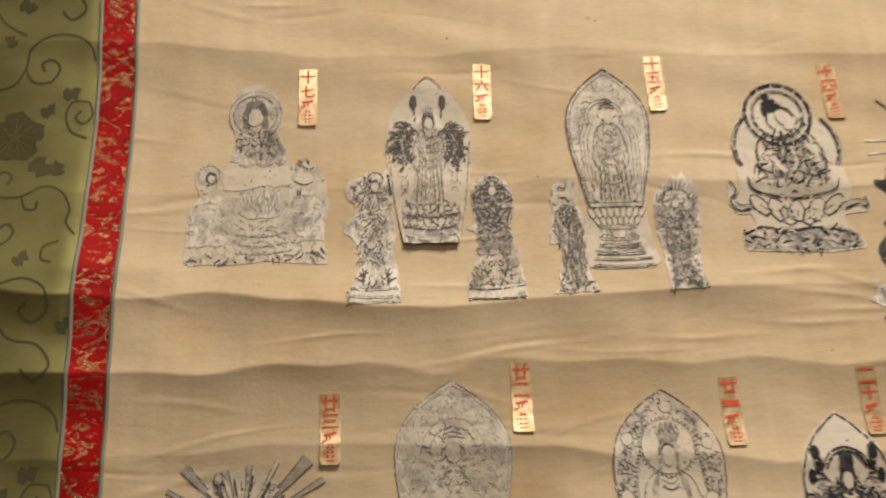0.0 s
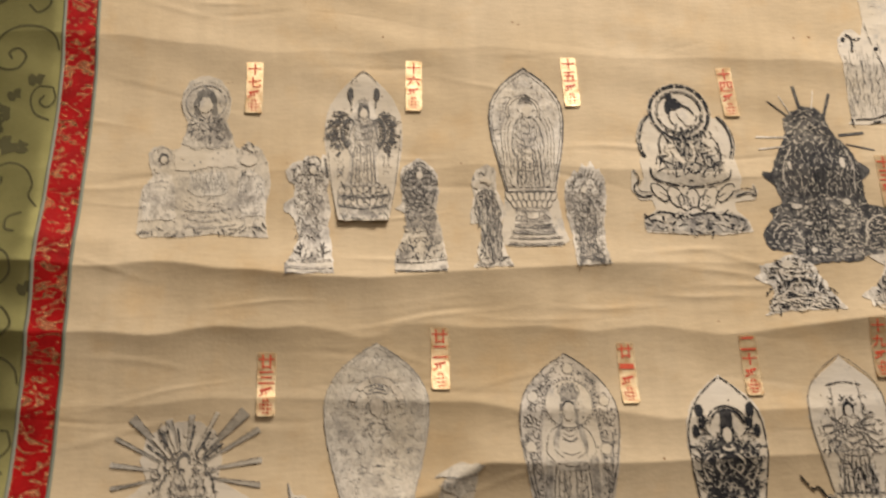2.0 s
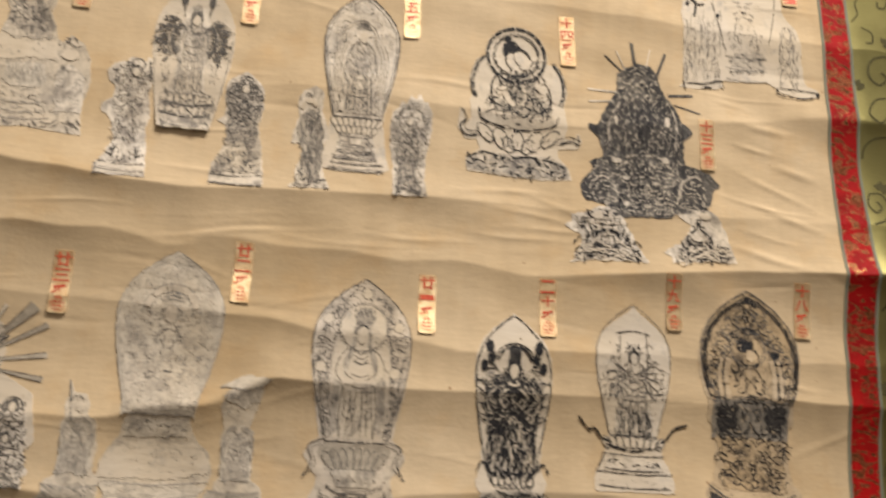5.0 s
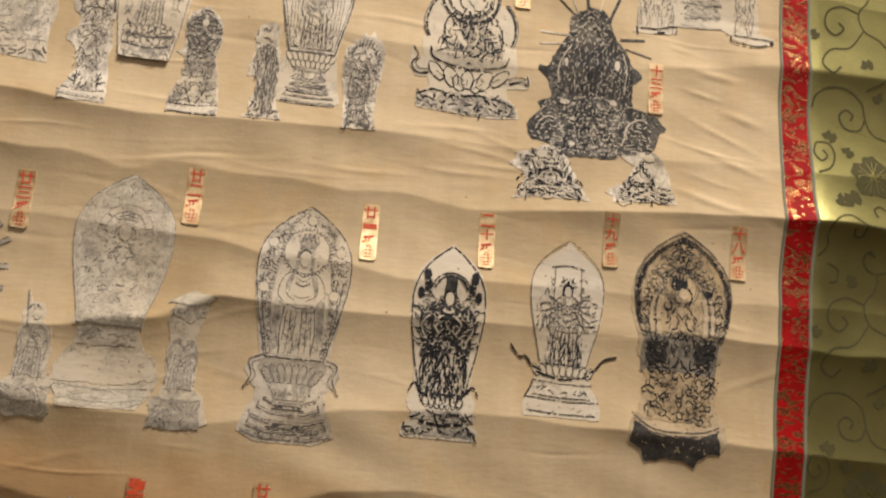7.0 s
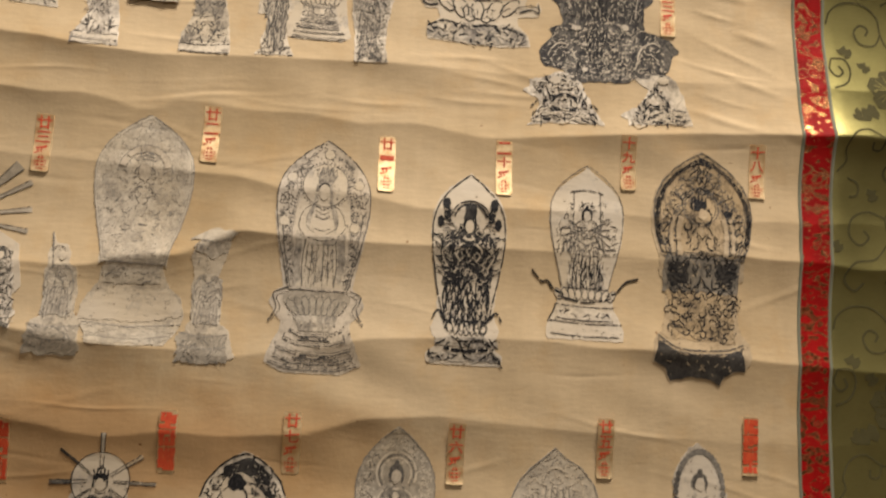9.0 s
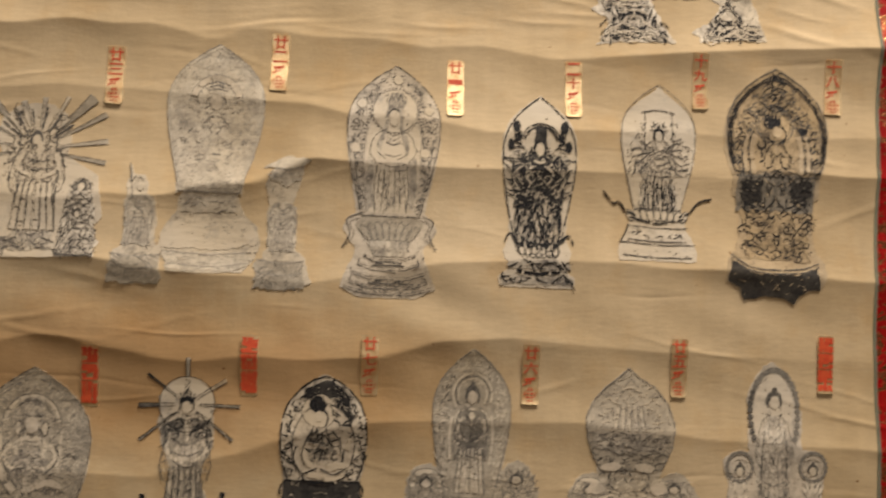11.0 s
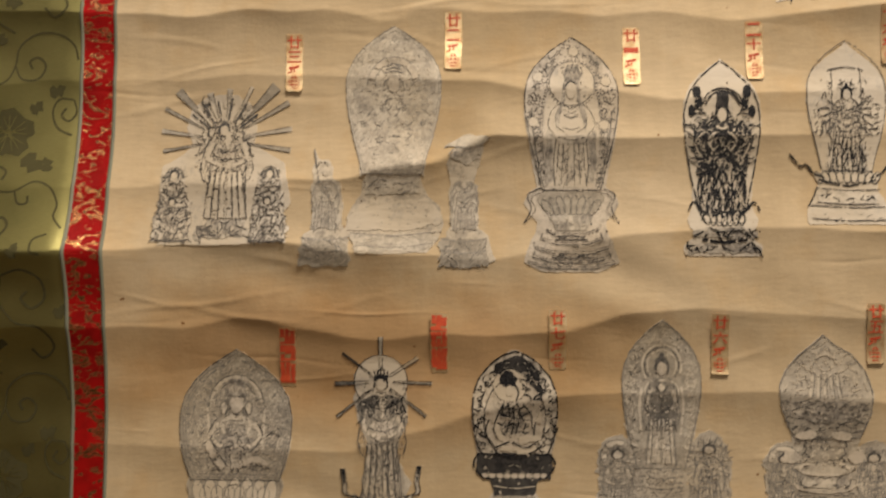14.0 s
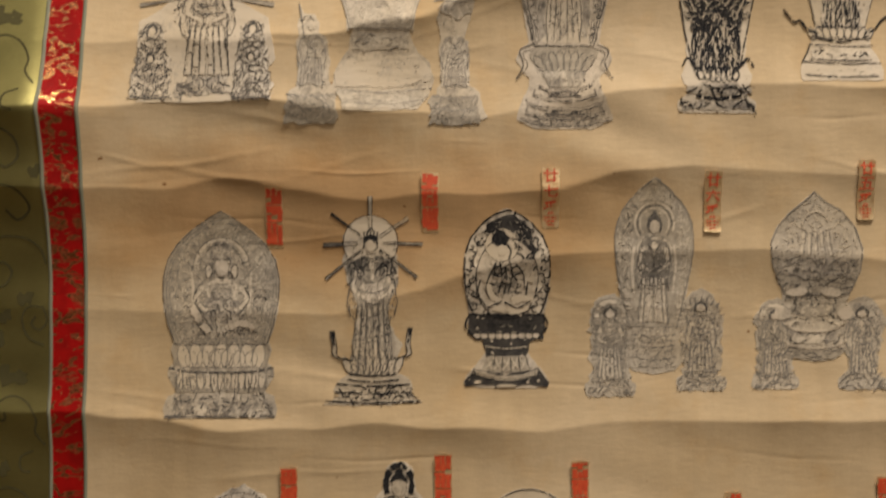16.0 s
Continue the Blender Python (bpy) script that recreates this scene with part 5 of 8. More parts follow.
for side, (o, dark, light, eyes) in {"left": ([(-18.9, 4.4), (-27.9, 4.6), (-37.8, -0.8), (-47.9, -2.8), (-47.5, -8.1), (-52.8, -11.6), (-47.4, -14.4), (-41.2, -16.5), (-39.4, -21.8), (-43.5, -27.9), (-41.7, -32.1), (-49.6, -38.5), (-29.4, -35.3), (-13.2, -34.3), (7.6, -34.9), (1.6, -24.6), (-5.4, -12.0), (-10.0, -3.6)], [(-47.0, -34.7), (-39.7, -18.5), (-45.6, -6.0), (-24.1, 2.9), (-8.8, -7.4), (3.3, -32.4)], [(-41.9, -32.9), (-37.4, -22.6), (-15.2, -23.2), (-0.1, -33.3)], (-28.8, -2.3)), "right": ([(29.8, 3.5), (42.3, 8.4), (54.3, 9.8), (61.7, 3.8), (66.5, -5.4), (69.0, -14.0), (70.9, -20.9), (73.8, -29.6), (54.4, -29.2), (24.7, -32.8), (24.1, -28.4), (19.0, -25.1), (31.4, -17.8), (36.9, -11.6), (40.9, -3.7)], [(25.1, -31.0), (36.8, -12.4), (44.0, -0.2), (60.7, 2.1), (67.1, -15.0), (63.0, -29.0)], [(28.5, -30.9), (39.3, -21.0), (65.6, -18.0), (71.5, -28.8)], (51.4, 4.3))}.items():
    c = Cutout([(0.4985 + 0.001 * u, 1.417 + 0.001 * v) for u, v in o], FADED, "black and white paper cutout print of a crouching " + ("figure form" if side == "left" else "twin form"), BLACK, 0.0005)
    g = Sketch(c, 0.4985, 1.417)
    g.dabs("dark", dark, 2.4, 1.15, 2.4, 0.8, 120 if side == "left" else 60, 40)
    g.dabs("top", dark, 3.0, 0.85, 2.4, 0.75, 120 if side == "left" else 60, 40)
    g.dabs("top", light, 2.6, 1.0, 3.0, 0.75, 0, 18)
    g.hatch("dark", light, 3.0, 8, 0.9, 0.8, 0, 14)
    g.spot("top", *eyes, 4.2, 3.0)
    g.top.build("white_detail", PALE, c.ob)
    c.finish(BLACK)

# number twelve: pale group of three at the top
o12 = [(-57.6, -7.6), (-54.5, -3.3), (-53.9, 25.6), (-54.3, 44.6), (-55.1, 55.0), (-53.3, 64.6), (-47.3, 71.5), (-40.6, 72.4), (-35.3, 65.9), (-31.5, 78.9)]
low12 = [(26.6, 87.0), (27.1, 65.9), (31.1, 57.2), (38.0, 50.7), (40.8, 36.4), (40.8, 21.9), (43.2, 3.9), (53.1, 0.8), (51.3, -5.3), (40.8, -7.4), (22.6, -4.3), (18.4, 0.2), (11.3, 3.4), (-0.1, 1.7), (-15.8, 1.5), (-23.3, 1.6), (-23.1, -4.1), (-29.4, -6.7), (-47.4, -8.2)]
c = Cutout([(0.592 + 0.001 * u, 1.53 + 0.001 * v) for u, v in o12] + [(0.561, 1.63), (0.568, 1.66), (0.578, 1.685), (0.592, 1.70), (0.606, 1.685), (0.618, 1.655), (0.622, 1.62)] + [(0.592 + 0.001 * u, 1.53 + 0.001 * v) for u, v in low12], PALE, "pale paper cutout print of three standing forms", FAINT)
g = Sketch(c, 0.592, 1.53)
g.draw("dark", 0.5, (-31.5, 78.9), (-28.3, 58.6), (-23.6, 37.7), (-20.1, 25.0))
g.draw("dark", 0.5, (22.6, 86.5), (20.0, 60.1), (13.8, 33.3))
lap = [(-20.2, 5.8), (-19.9, 34.4), (-10.3, 82.0), (9.4, 84.8), (11.0, 37.7), (11.0, 9.4)]
g.dabs("line", lap, 3.0, 0.6, 2.6, 0.7, 70, 50)
g.patch(MIST, (-15.7, 10.2), (-13.5, 24.9), (9.9, 27.3), (11.4, 13.4), rough=1.4)
g.dabs("line", [(-18.3, 7.0), (-15.4, 24.6), (10.9, 27.4), (12.1, 10.5)], 2.8, 0.6, 2.8, 0.7, 5, 30)
for v in (22.1, 12.5, 3.6):
    g.draw("line", 0.5, (-20.4, v), (-4.7, v - 1), (12.4, v))
g.draw("dark", 1.0, (5.2, 22.1), (8.9, 21.6))
g.draw("dark", 0.8, (-7.5, 60.5), (-2.2, 60.3))
for side in ([(-55.4, -3.5), (-52.7, 50.1), (-25.0, 53.8), (-24.2, 0.6)], [(20.4, 1.5), (24.8, 52.3), (39.6, 48.8), (38.5, 3.4)]):
    g.dabs("line", side, 3.0, 0.55, 3.0, 0.8, 86, 22)
    g.hatch("line", side, 5.0, 12, 0.5, 0.8, 88, 8)
g.draw("dark", 1.6, (-47.5, 67.4), (-43.9, 64.8), (-43.3, 59.8), (-44.9, 52.3))
g.draw("dark", 1.2, (-44.0, 62.8), (-36.4, 63.7))
g.spot("dark", *(-25.9, 54.8), 1.6, 1.6)
g.spot("dark", *(-49.7, 63.0), 1.6, 1.8)
g.draw("dark", 1.6, (-54.5, -3.3), (-53.9, -8.1), (-51.2, -9.2), w1=0.8)
g.draw("dark", 0.9, (-51.7, -3.9), (-37.6, -3.0), (-24.2, 0.6), (-23.2, -5.0))
g.draw("dark", 1.4, (-38.7, -6.0), (-32.1, -5.2))
g.draw("dark", 1.0, (20.2, -0.5), (20.6, -5.5), (31.5, -7.3), (40.8, -7.4), (48.5, -5.6))
g.draw("dark", 0.7, (23.1, -0.2), (37.1, -0.7), (50.9, -1.4))
g.spot("dark", *(52.1, -3.3), 1.6, 2.0)
c.finish(BLACK)

# number twenty-three: a form with staves before fan-shaped rays
o23 = [(-42.0, -3.4), (-40.8, 2.8), (-43.5, 12.3), (-42.2, 25.9), (-42.7, 41.2), (-41.9, 51.2), (-29.4, 58.5), (-21.8, 65.9), (-26.6, 77.5), (-23.9, 91.5), (-12.8, 99.6), (-3.2, 101.1), (7.2, 101.1), (17.5, 95.6), (22.3, 79.3), (21.2, 66.5), (32.7, 58.9), (42.4, 53.6), (45.6, 38.2), (47.8, 25.7), (41.5, 17.1), (42.7, -0.6), (19.4, -2.0), (-14.7, -3.4), (-29.2, -2.8)]
c = Cutout([(0.0757 + 0.001 * u, 1.2145 + 0.001 * v) for u, v in o23], PALE, "white paper cutout with grey fan rays and three standing forms", SOFT)
g = Sketch(c, 0.0757, 1.2145)
hub = np.array((-0.3, 69.8))
for k, (tip, wide, mat) in enumerate((((-32.9, 103.9), 3.6, HAZE), ((-11.0, 102.4), 2.6, MIST), ((3.2, 105.2), 2.2, MIST), ((18.6, 106.4), 1.6, PALE), ((35.5, 106.7), 4.4, HAZE), ((44.1, 95.7), 2.2, HAZE), ((46.3, 77.3), 2.2, MIST), ((46.2, 62.1), 2.0, HAZE), ((-41.9, 91.8), 1.6, HAZE), ((-43.8, 76.0), 1.9, MIST), ((-42.5, 61.9), 1.4, HAZE))):
    tip = np.array(tip)
    d = (tip - hub) / np.hypot(*(tip - hub))
    e = np.array((-d[1], d[0]))
    area("paper_ray", g.at([hub + d * 16 - e * 0.6, tip - e * wide * 0.85, tip + e * wide * 0.85, hub + d * 16 + e * 0.6]), 0.0004, mat, c.ob, "grey printed paper ray", 0.0003)
    for s in (-1, 1):
        g.draw("line", 0.35, hub + d * 15 + s * e * 0.6, tip - d + s * e * wide * 0.8)
for k in range(11):
    a = math.radians(38 + 10.4 * k)
    g.draw("top" if k % 2 else "line", 1.0, hub + 13 * np.array((math.cos(a), math.sin(a))), hub + 29 * np.array((math.cos(a), math.sin(a))), w1=1.6)
body = [(-11.4, 15.6), (-14.2, 58.3), (-11.4, 78.2), (11.6, 78.9), (16.1, 55.3), (18.0, 16.4)]
g.dabs("dark", [(-13.3, 42.4), (-19.9, 66.0), (-11.9, 84.1), (10.3, 84.8), (21.1, 67.3), (19.1, 43.4)], 2.7, 0.75, 2.4, 0.75, 80, 45)
g.gown(2.6, 14.5, 76.5, 37, None, "top", "dark", 0.9)
g.dabs("dark", [(-10.7, 69.5), (-10.3, 83.0), (8.0, 84.4), (10.8, 70.1)], 2.4, 0.8, 1.8, 0.8, 30, 60)
g.dabs("top", body, 3.4, 0.6, 2.6, 0.6, 85, 30)
g.draw("dark", 1.0, (-13.4, 93.9), (-9.3, 54.5), (-7.3, 19.6))
g.draw("dark", 1.0, (10.8, 88.8), (15.3, 55.2), (16.9, 20.2))
for p in ((-13.4, 93.9), (15.5, 87.8)):
    g.dabs("dark", [(p[0] - 4, p[1] - 5), (p[0] - 4, p[1] + 6), (p[0] + 4, p[1] + 6), (p[0] + 4, p[1] - 5)], 2.0, 0.8, 1.8, 0.8)
g.oval(*(-0.5, 76.1), 2.8, 3.4, True, 0.9)
rock = [(-16.7, 0.8), (-16.5, 10.8), (-5.6, 14.3), (17.4, 14.9), (21.1, 2.6)]
g.patch(GREY, *rock, rough=1.2)
g.dabs("dark", rock, 2.6, 1.0, 1.8, 0.7, 30, 50)
g.dabs("top", rock, 3.4, 0.7, 1.8, 0.6, 30, 50)
for mid, hi in ((-33.2, 48.7), (32.7, 49.6)):
    lo = -0.6
    side = [(mid - 13, lo), (mid - 11, lo + 24), (mid - 6, hi), (mid + 6, hi), (mid + 11, lo + 24), (mid + 13, lo)]
    g.patch(FADED, *side, rough=1.2)
    g.carved(side, 1.0, 1.1, 2.1, "dark")
    g.hatch("dark", side, 3.0, 5, 0.7, 0.6, 60, 50)
    g.ring("line", 0.6, mid, hi - 4, 5.4, 5.4, -10, 190)
    g.oval(mid, hi - 4.5, 2.2, 2.8, True, 0.6)
    g.oval(mid - 1, hi - 23, 1.8, 2.2, True, 0.6)
    g.draw("dark", 0.8, (mid - 12, lo + 1), (mid, lo), (mid + 12, lo + 1))
g.top.build("white_detail", PALE, c.ob)
c.finish(SOFT)

# number twenty-two: worn grey pointed halo on a broad base
base22 = [(-16.1, 1.7), (-19.8, -5.5), (-20.4, -11.9), (-24.6, -18.9), (-29.4, -26.0), (-31.2, -38.4), (-25.9, -43.9), (-24.3, -53.5), (0.9, -54.0), (23.9, -52.3), (31.9, -42.7), (34.8, -31.9), (32.1, -21.2), (23.5, -13.9), (19.4, -3.9), (19.3, 1.6)]
halo22 = mirrored(0.1915, 1.246, 0.1168, 0.065, [(0, 0.58), (0.1, 0.66), *[(0.12 + 0.88 * v, f) for v, f in ALMOND[1:]]])
lowest = [(0.1915 + 0.001 * u, 1.26 + 0.001 * v) for u, v in base22]
c = Cutout([p for p in halo22 if p[1] > 1.256] + lowest, MOTTLED, "worn grey paper cutout print of a pointed halo on a base", GHOST)
g = Sketch(c, 0.1915, 1.26)
shape = mirrored(0.1915, 1.260, 0.1028, 0.065, ALMOND)
c.tone(shape, WASH, "", 0.0001)
for k, w in ((0.0, 0.0006), (0.05, 0.0003)):
    c.contour(ragged(shape, 0.0001, 4), w, k)
halo = [(-19, 4), (-26, 30), (-30, 56), (-26, 78), (-12, 94), (0, 100), (12, 94), (26, 78), (30, 56), (26, 30), (19, 4)]
g.scrolls("bare", halo, 3.6, 0.7, 0.9)
g.dabs("line", halo, 2.8, 0.5, 2.0, 0.7, 60, 60)
g.dabs("dark", [(-22, 34), (-24, 52), (-13, 66), (13, 66), (24, 52), (22, 34)], 3.2, 0.7, 2.2, 0.5)
g.ring("top", 4.0, 0, 62, 15.5, 17, 14, 166)
g.ring("line", 0.5, 0, 62, 18, 19.5, 0, 180)
g.ring("line", 0.4, 0, 62, 13, 14.5, 10, 170)
for k in range(3):
    g.draw("dark", 1.0, (-6.5 + k, 70 + 2.4 * k), (0, 71.5 + 2.4 * k), (6.5 - k, 70 + 2.4 * k))
g.oval(0, 62.5, 4.4, 5.8, False)
g.ring("line", 0.5, 0, 62.5, 4.6, 6.0)
g.dabs("dark", [(-10, 55), (-8, 46), (8, 46), (10, 55)], 2.2, 0.8, 2.0, 0.7, 30, 50)
g.patch(WASH, (-11, 0), (-11, 26), (-6, 30), (7, 30), (12, 26), (12, 0), rough=0.9)
g.dabs("dark", [(-11, 14), (-11, 28), (12, 28), (12, 14)], 2.8, 0.7, 2.2, 0.6, 0, 30)
g.both("bare", 1.8, 0, (14, 30), (18, 16), (16, 3), w1=0.8)
g.both("bare", 1.0, 0, (20, 32), (22, 22), (19, 8), w1=0.6)
g.patch(WASH, (-17.5, -3.5), (-18.5, -14.0), (17.4, -12.7), (17.9, -2.1), rough=0.8)
g.dabs("dark", [(-18.1, -13.3), (-17.5, -4.3), (17.1, -2.9), (17.4, -11.9)], 2.6, 0.7, 2.4, 0.7, 0, 25)
g.patch(PALE, (-23.8, -20.4), (-29.3, -28.3), (-30.1, -37.6), (-0.3, -38.6), (33.4, -33.5), (30.6, -22.0), (22.1, -16.3), (-1.4, -19.4), rough=1.2)
g.dabs("line", [(-23.8, -20.4), (-28.7, -37.5), (33.4, -33.5), (22.1, -17.0)], 4.2, 0.35, 3.0, 0.5, 0, 15)
g.patch(WASH, (-28.4, -40.6), (-23.7, -51.9), (0.7, -52.5), (23.0, -50.8), (31.5, -42.0), (22.3, -39.3), rough=0.8)
g.hatch("line", [(-28.4, -41.3), (-23.6, -52.7), (23.0, -50.8), (29.9, -39.7)], 3.4, 7, 0.35, 0.6, 0, 12)
for a, b in (((-28.1, -39.8), (33.6, -38.1)), ((-24.1, -48.1), (28.3, -46.0))):
    g.draw("line", 0.6, a, (0.5 * (a[0] + b[0]), a[1] - 1.4), b)
g.top.build("bare_oval", LIGHT, c.ob)
c.finish(FAINT)
for cut, spine, staff in (([(-60.2, -61.3), (-61.4, -54.6), (-58.1, -47.9), (-59.6, -41.0), (-53.3, -36.9), (-52.7, -23.9), (-55.1, -8.7), (-52.2, -4.0), (-54.5, 2.3), (-52.1, 9.2), (-53.7, 17.6), (-52.6, 17.6), (-50.7, 10.5), (-43.8, 9.9), (-39.5, 4.4), (-40.2, -2.8), (-34.7, -5.7), (-32.8, -19.2), (-33.3, -34.6), (-28.5, -39.8), (-29.0, -50.6), (-26.5, -58.7), (-36.9, -62.8), (-51.2, -62.5)], (-44.6, -21.6), True), ([(35.4, -58.7), (33.5, -51.2), (37.6, -43.3), (36.6, -37.9), (39.4, -33.6), (38.0, -16.3), (39.0, -1.1), (35.8, 6.9), (40.1, 13.9), (42.2, 18.0), (34.4, 18.7), (42.6, 23.7), (50.1, 27.8), (57.9, 26.3), (67.1, 25.7), (61.2, 19.6), (59.9, 11.4), (57.1, 3.6), (55.0, -4.1), (58.0, -23.2), (57.8, -35.6), (64.8, -40.4), (66.8, -50.0), (70.1, -57.5), (57.3, -61.0), (42.2, -60.7)], (48.7, -17.8), False)):
    c = Cutout([(0.1915 + 0.001 * u, 1.26 + 0.001 * v) for u, v in cut], MOTTLED, "faded grey paper cutout print of " + ("an attendant form with a staff" if staff else "a tall hatted attendant form"), GHOST, 0.0004)
    g = Sketch(c, 0.1915, 1.26)
    mid, up, low = spine[0], -4.6, -36.9
    robe = [(mid - 9, low), (mid - 9, up - 4), (mid - 5, up), (mid + 5, up), (mid + 9, up - 4), (mid + 9, low)]
    g.patch(WASH, *robe, rough=0.8)
    g.gown(mid, low, up, 19, None, "bare", "line", 0.9)
    g.patch(HAZE, (mid - 8, up - 3), (mid - 4, up + 0.5), (mid + 4, up + 0.5), (mid + 8, up - 4), (mid, up - 7), rough=1.0)
    g.dabs("dark", robe, 3.2, 0.6, 2.6, 0.6, 88, 20)
    foot = [(mid - 17, low - 25), (mid - 16, low - 6), (mid + 15, low - 6), (mid + 16, low - 25)]
    g.patch(HAZE, *foot, rough=1.2)
    g.dabs("dark", foot, 3.2, 0.7, 2.4, 0.7, 0, 40)
    g.dabs("bare", foot, 3.4, 0.7, 2.4, 0.6, 0, 40)
    g.draw("line", 0.7, (mid - 16, low - 6), (mid, low - 8), (mid + 15, low - 6))
    g.draw("line", 0.7, (mid - 16, low - 14), (mid, low - 16), (mid + 15, low - 14))
    if staff:
        g.draw("dark", 0.9, (-53.3, 17.6), (-50.8, 3.2), (-49.1, -6.6))
        g.dabs("dark", [(-51.1, 6.4), (-50.7, 9.7), (-41.3, 7.6), (-41.8, 4.4)], 2.2, 0.8, 2.0, 0.9, 0, 30)
        g.oval(*(-44.5, 1.9), 2.4, 3.2, False)
    else:
        g.patch(WASH, (35.2, 19.1), (43.4, 23.7), (50.2, 26.6), (58.0, 25.5), (66.4, 25.3), (59.7, 20.2), (50.6, 18.2), rough=0.4)
        g.patch(GREY, (39.4, 13.0), (43.8, 17.2), (59.7, 18.8), (59.1, 10.5), (50.9, 7.8), (43.3, 8.9), rough=0.9)
        g.draw("line", 0.8, (37.9, 13.0), (43.0, 18.0), (51.4, 17.5), (60.4, 20.3))
    g.top.build("bare_oval", MOTTLED, c.ob)
    c.finish(FAINT)

# number twenty-one: clear line print, standing form on lotus and hexagonal base
URN = [(0.0, 0.55), (0.015, 0.75), (0.04, 1.0), (0.10, 0.9), (0.17, 0.74), (0.21, 0.72), (0.25, 0.9), (0.29, 1.0), (0.33, 0.92), (0.355, 0.72), (0.45, 0.80), (0.56, 0.92), (0.67, 1.0), (0.76, 0.97), (0.84, 0.82), (0.91, 0.52), (0.955, 0.3), (0.98, 0.12), (1.0, 0.0)]
c = Cutout(mirrored(0.3115, 1.195, 0.160, 0.0635, URN), LIGHT, "paper cutout line print of a standing form on a lotus", SOFT)
shape = mirrored(0.3115, 1.250, 0.1045, 0.0625, ALMOND)
c.contour(ragged(shape, 0.0001, 5), 0.0007)
inside = within(0.3115, 1.25, 0.1045, 0.0625, ALMOND, 0.94)
c.tone(shape, LIGHT, "", 0.0001)
g = Sketch(c, 0.3115, 1.25)
for side in (-1, 1):
    band = [(side * q, v) for q, v in ((17, 2), (20.5, 30), (20, 56), (17, 76), (8, 90), (1, 92), (1, 101), (9, 96), (20, 84), (28, 68), (29, 50), (25, 24), (20, 2))]
    g.scrolls("line", band, 3.3, 0.6, 1.0)
    g.dabs("line", band, 3.0, 0.5, 2.0, 0.7, 70, 50)
    g.both("line", 0.5, 0, (18.5, 2), (24, 28), (27, 52))
for s in (-1, 1):
    p = curve((0.3115 + s * 0.0148, 1.322), (0.3115 + s * 0.0185, 1.306), (0.3115 + s * 0.0195, 1.285), (0.3115 + s * 0.0165, 1.252))
    for q in p[::2]:
        c.lines.blob(arc(q[0] + s * 0.0012, q[1], 0.0006, 0.0007, 0, 330, 6))
    c.lines.stroke(p, 0.0003)
area("bare_ground", mirrored(0.3115, 1.252, 0.062, 0.036, [(0, 0.84), (0.5, 1.0), (0.85, 1.0), (1, 0.8)]), 0.00055, PALE, c.ob, "bare ground")
area("halo_disc", arc(0.3118, 1.3222, 0.0150, 0.0150, 0, 352, 34), 0.00058, PALE, c.ob, "bare halo disc")
c.circle(0.3118, 1.3222, 0.0152, 0.0005)
for k in range(40):
    a = k * 0.157
    c.lines.blob(arc(0.3118 + 0.0165 * math.cos(a), 1.3222 + 0.0165 * math.sin(a), 0.0006, 0.0006, 0, 330, 6))
for x, z in ((0.3130, 1.3445), (0.2890, 1.3265), (0.3345, 1.3235), (0.2860, 1.2955), (0.3330, 1.2935)):
    area("bare_disc", arc(x, z, 0.0033, 0.0033, 0, 350, 16), 0.0008, PALE, c.ob, "bare white disc")
    c.circle(x, z, 0.0034, 0.0003)
c.wash(mirrored(0.3122, 1.3225, 0.0130, 0.0145, [(0, 0.72), (0.3, 0.78), (0.5, 1.0), (0.62, 0.7), (1, 0.55)]), GREY, 0.0003, 0.0006)
for k in range(-2, 3):
    c.lines.stroke([(0.3122 + k * 0.0028 - 0.0012, 1.3290), (0.3122 + k * 0.0030, 1.3365 - 0.0010 * abs(k)), (0.3122 + k * 0.0028 + 0.0012, 1.3290)], 0.0005)
for s in (-1, 1):
    c.wash([(0.3112 + s * q, z) for q, z in ((0.003, 1.324), (0.0056, 1.322), (0.0064, 1.311), (0.0108, 1.300), (0.0092, 1.288), (0.0072, 1.300), (0.0040, 1.3095))], GREY, 0.0003, 0.0006)
    c.lines.stroke(curve((0.3112 + s * 0.0035, 1.3105), (0.3112 + s * 0.0125, 1.304), (0.3112 + s * 0.0155, 1.293), (0.3112 + s * 0.011, 1.2865)), 0.0005)
    c.lines.stroke(curve((0.3112 + s * 0.0105, 1.299), (0.3112 + s * 0.0098, 1.2925), (0.3112 + s * 0.0035, 1.288)), 0.0005)
    c.wash([(0.3112 + s * q, z) for q, z in ((0.0110, 1.2855), (0.0165, 1.290), (0.0172, 1.270), (0.0150, 1.254), (0.0115, 1.256), (0.0128, 1.272))], GREY, 0.0006, 0.0006)
    for q in (0.0022, 0.0055, 0.0090):
        c.lines.stroke(curve((0.3112 + s * q * 0.9, 1.281), (0.3112 + s * q, 1.268), (0.3112 + s * q * 1.15, 1.2535)), 0.0006, 0.0004)
    c.lines.stroke(curve((0.3112 + s * 0.010, 1.284), (0.3112 + s * 0.0115, 1.268), (0.3112 + s * 0.0105, 1.2525)), 0.0007)
    for k in range(3):
        c.lines.stroke(curve((0.3112 + s * 0.0095, 1.277 - 0.005 * k), (0.3112 + s * 0.006, 1.2735 - 0.005 * k), (0.3112 + s * 0.0028, 1.2765 - 0.005 * k)), 0.0004)
face = Marks(0.0009)
face.blob(arc(0.3112, 1.3170, 0.0034, 0.0056, 0, 345, 18))
face.build("bare_oval", PALE, c.ob)
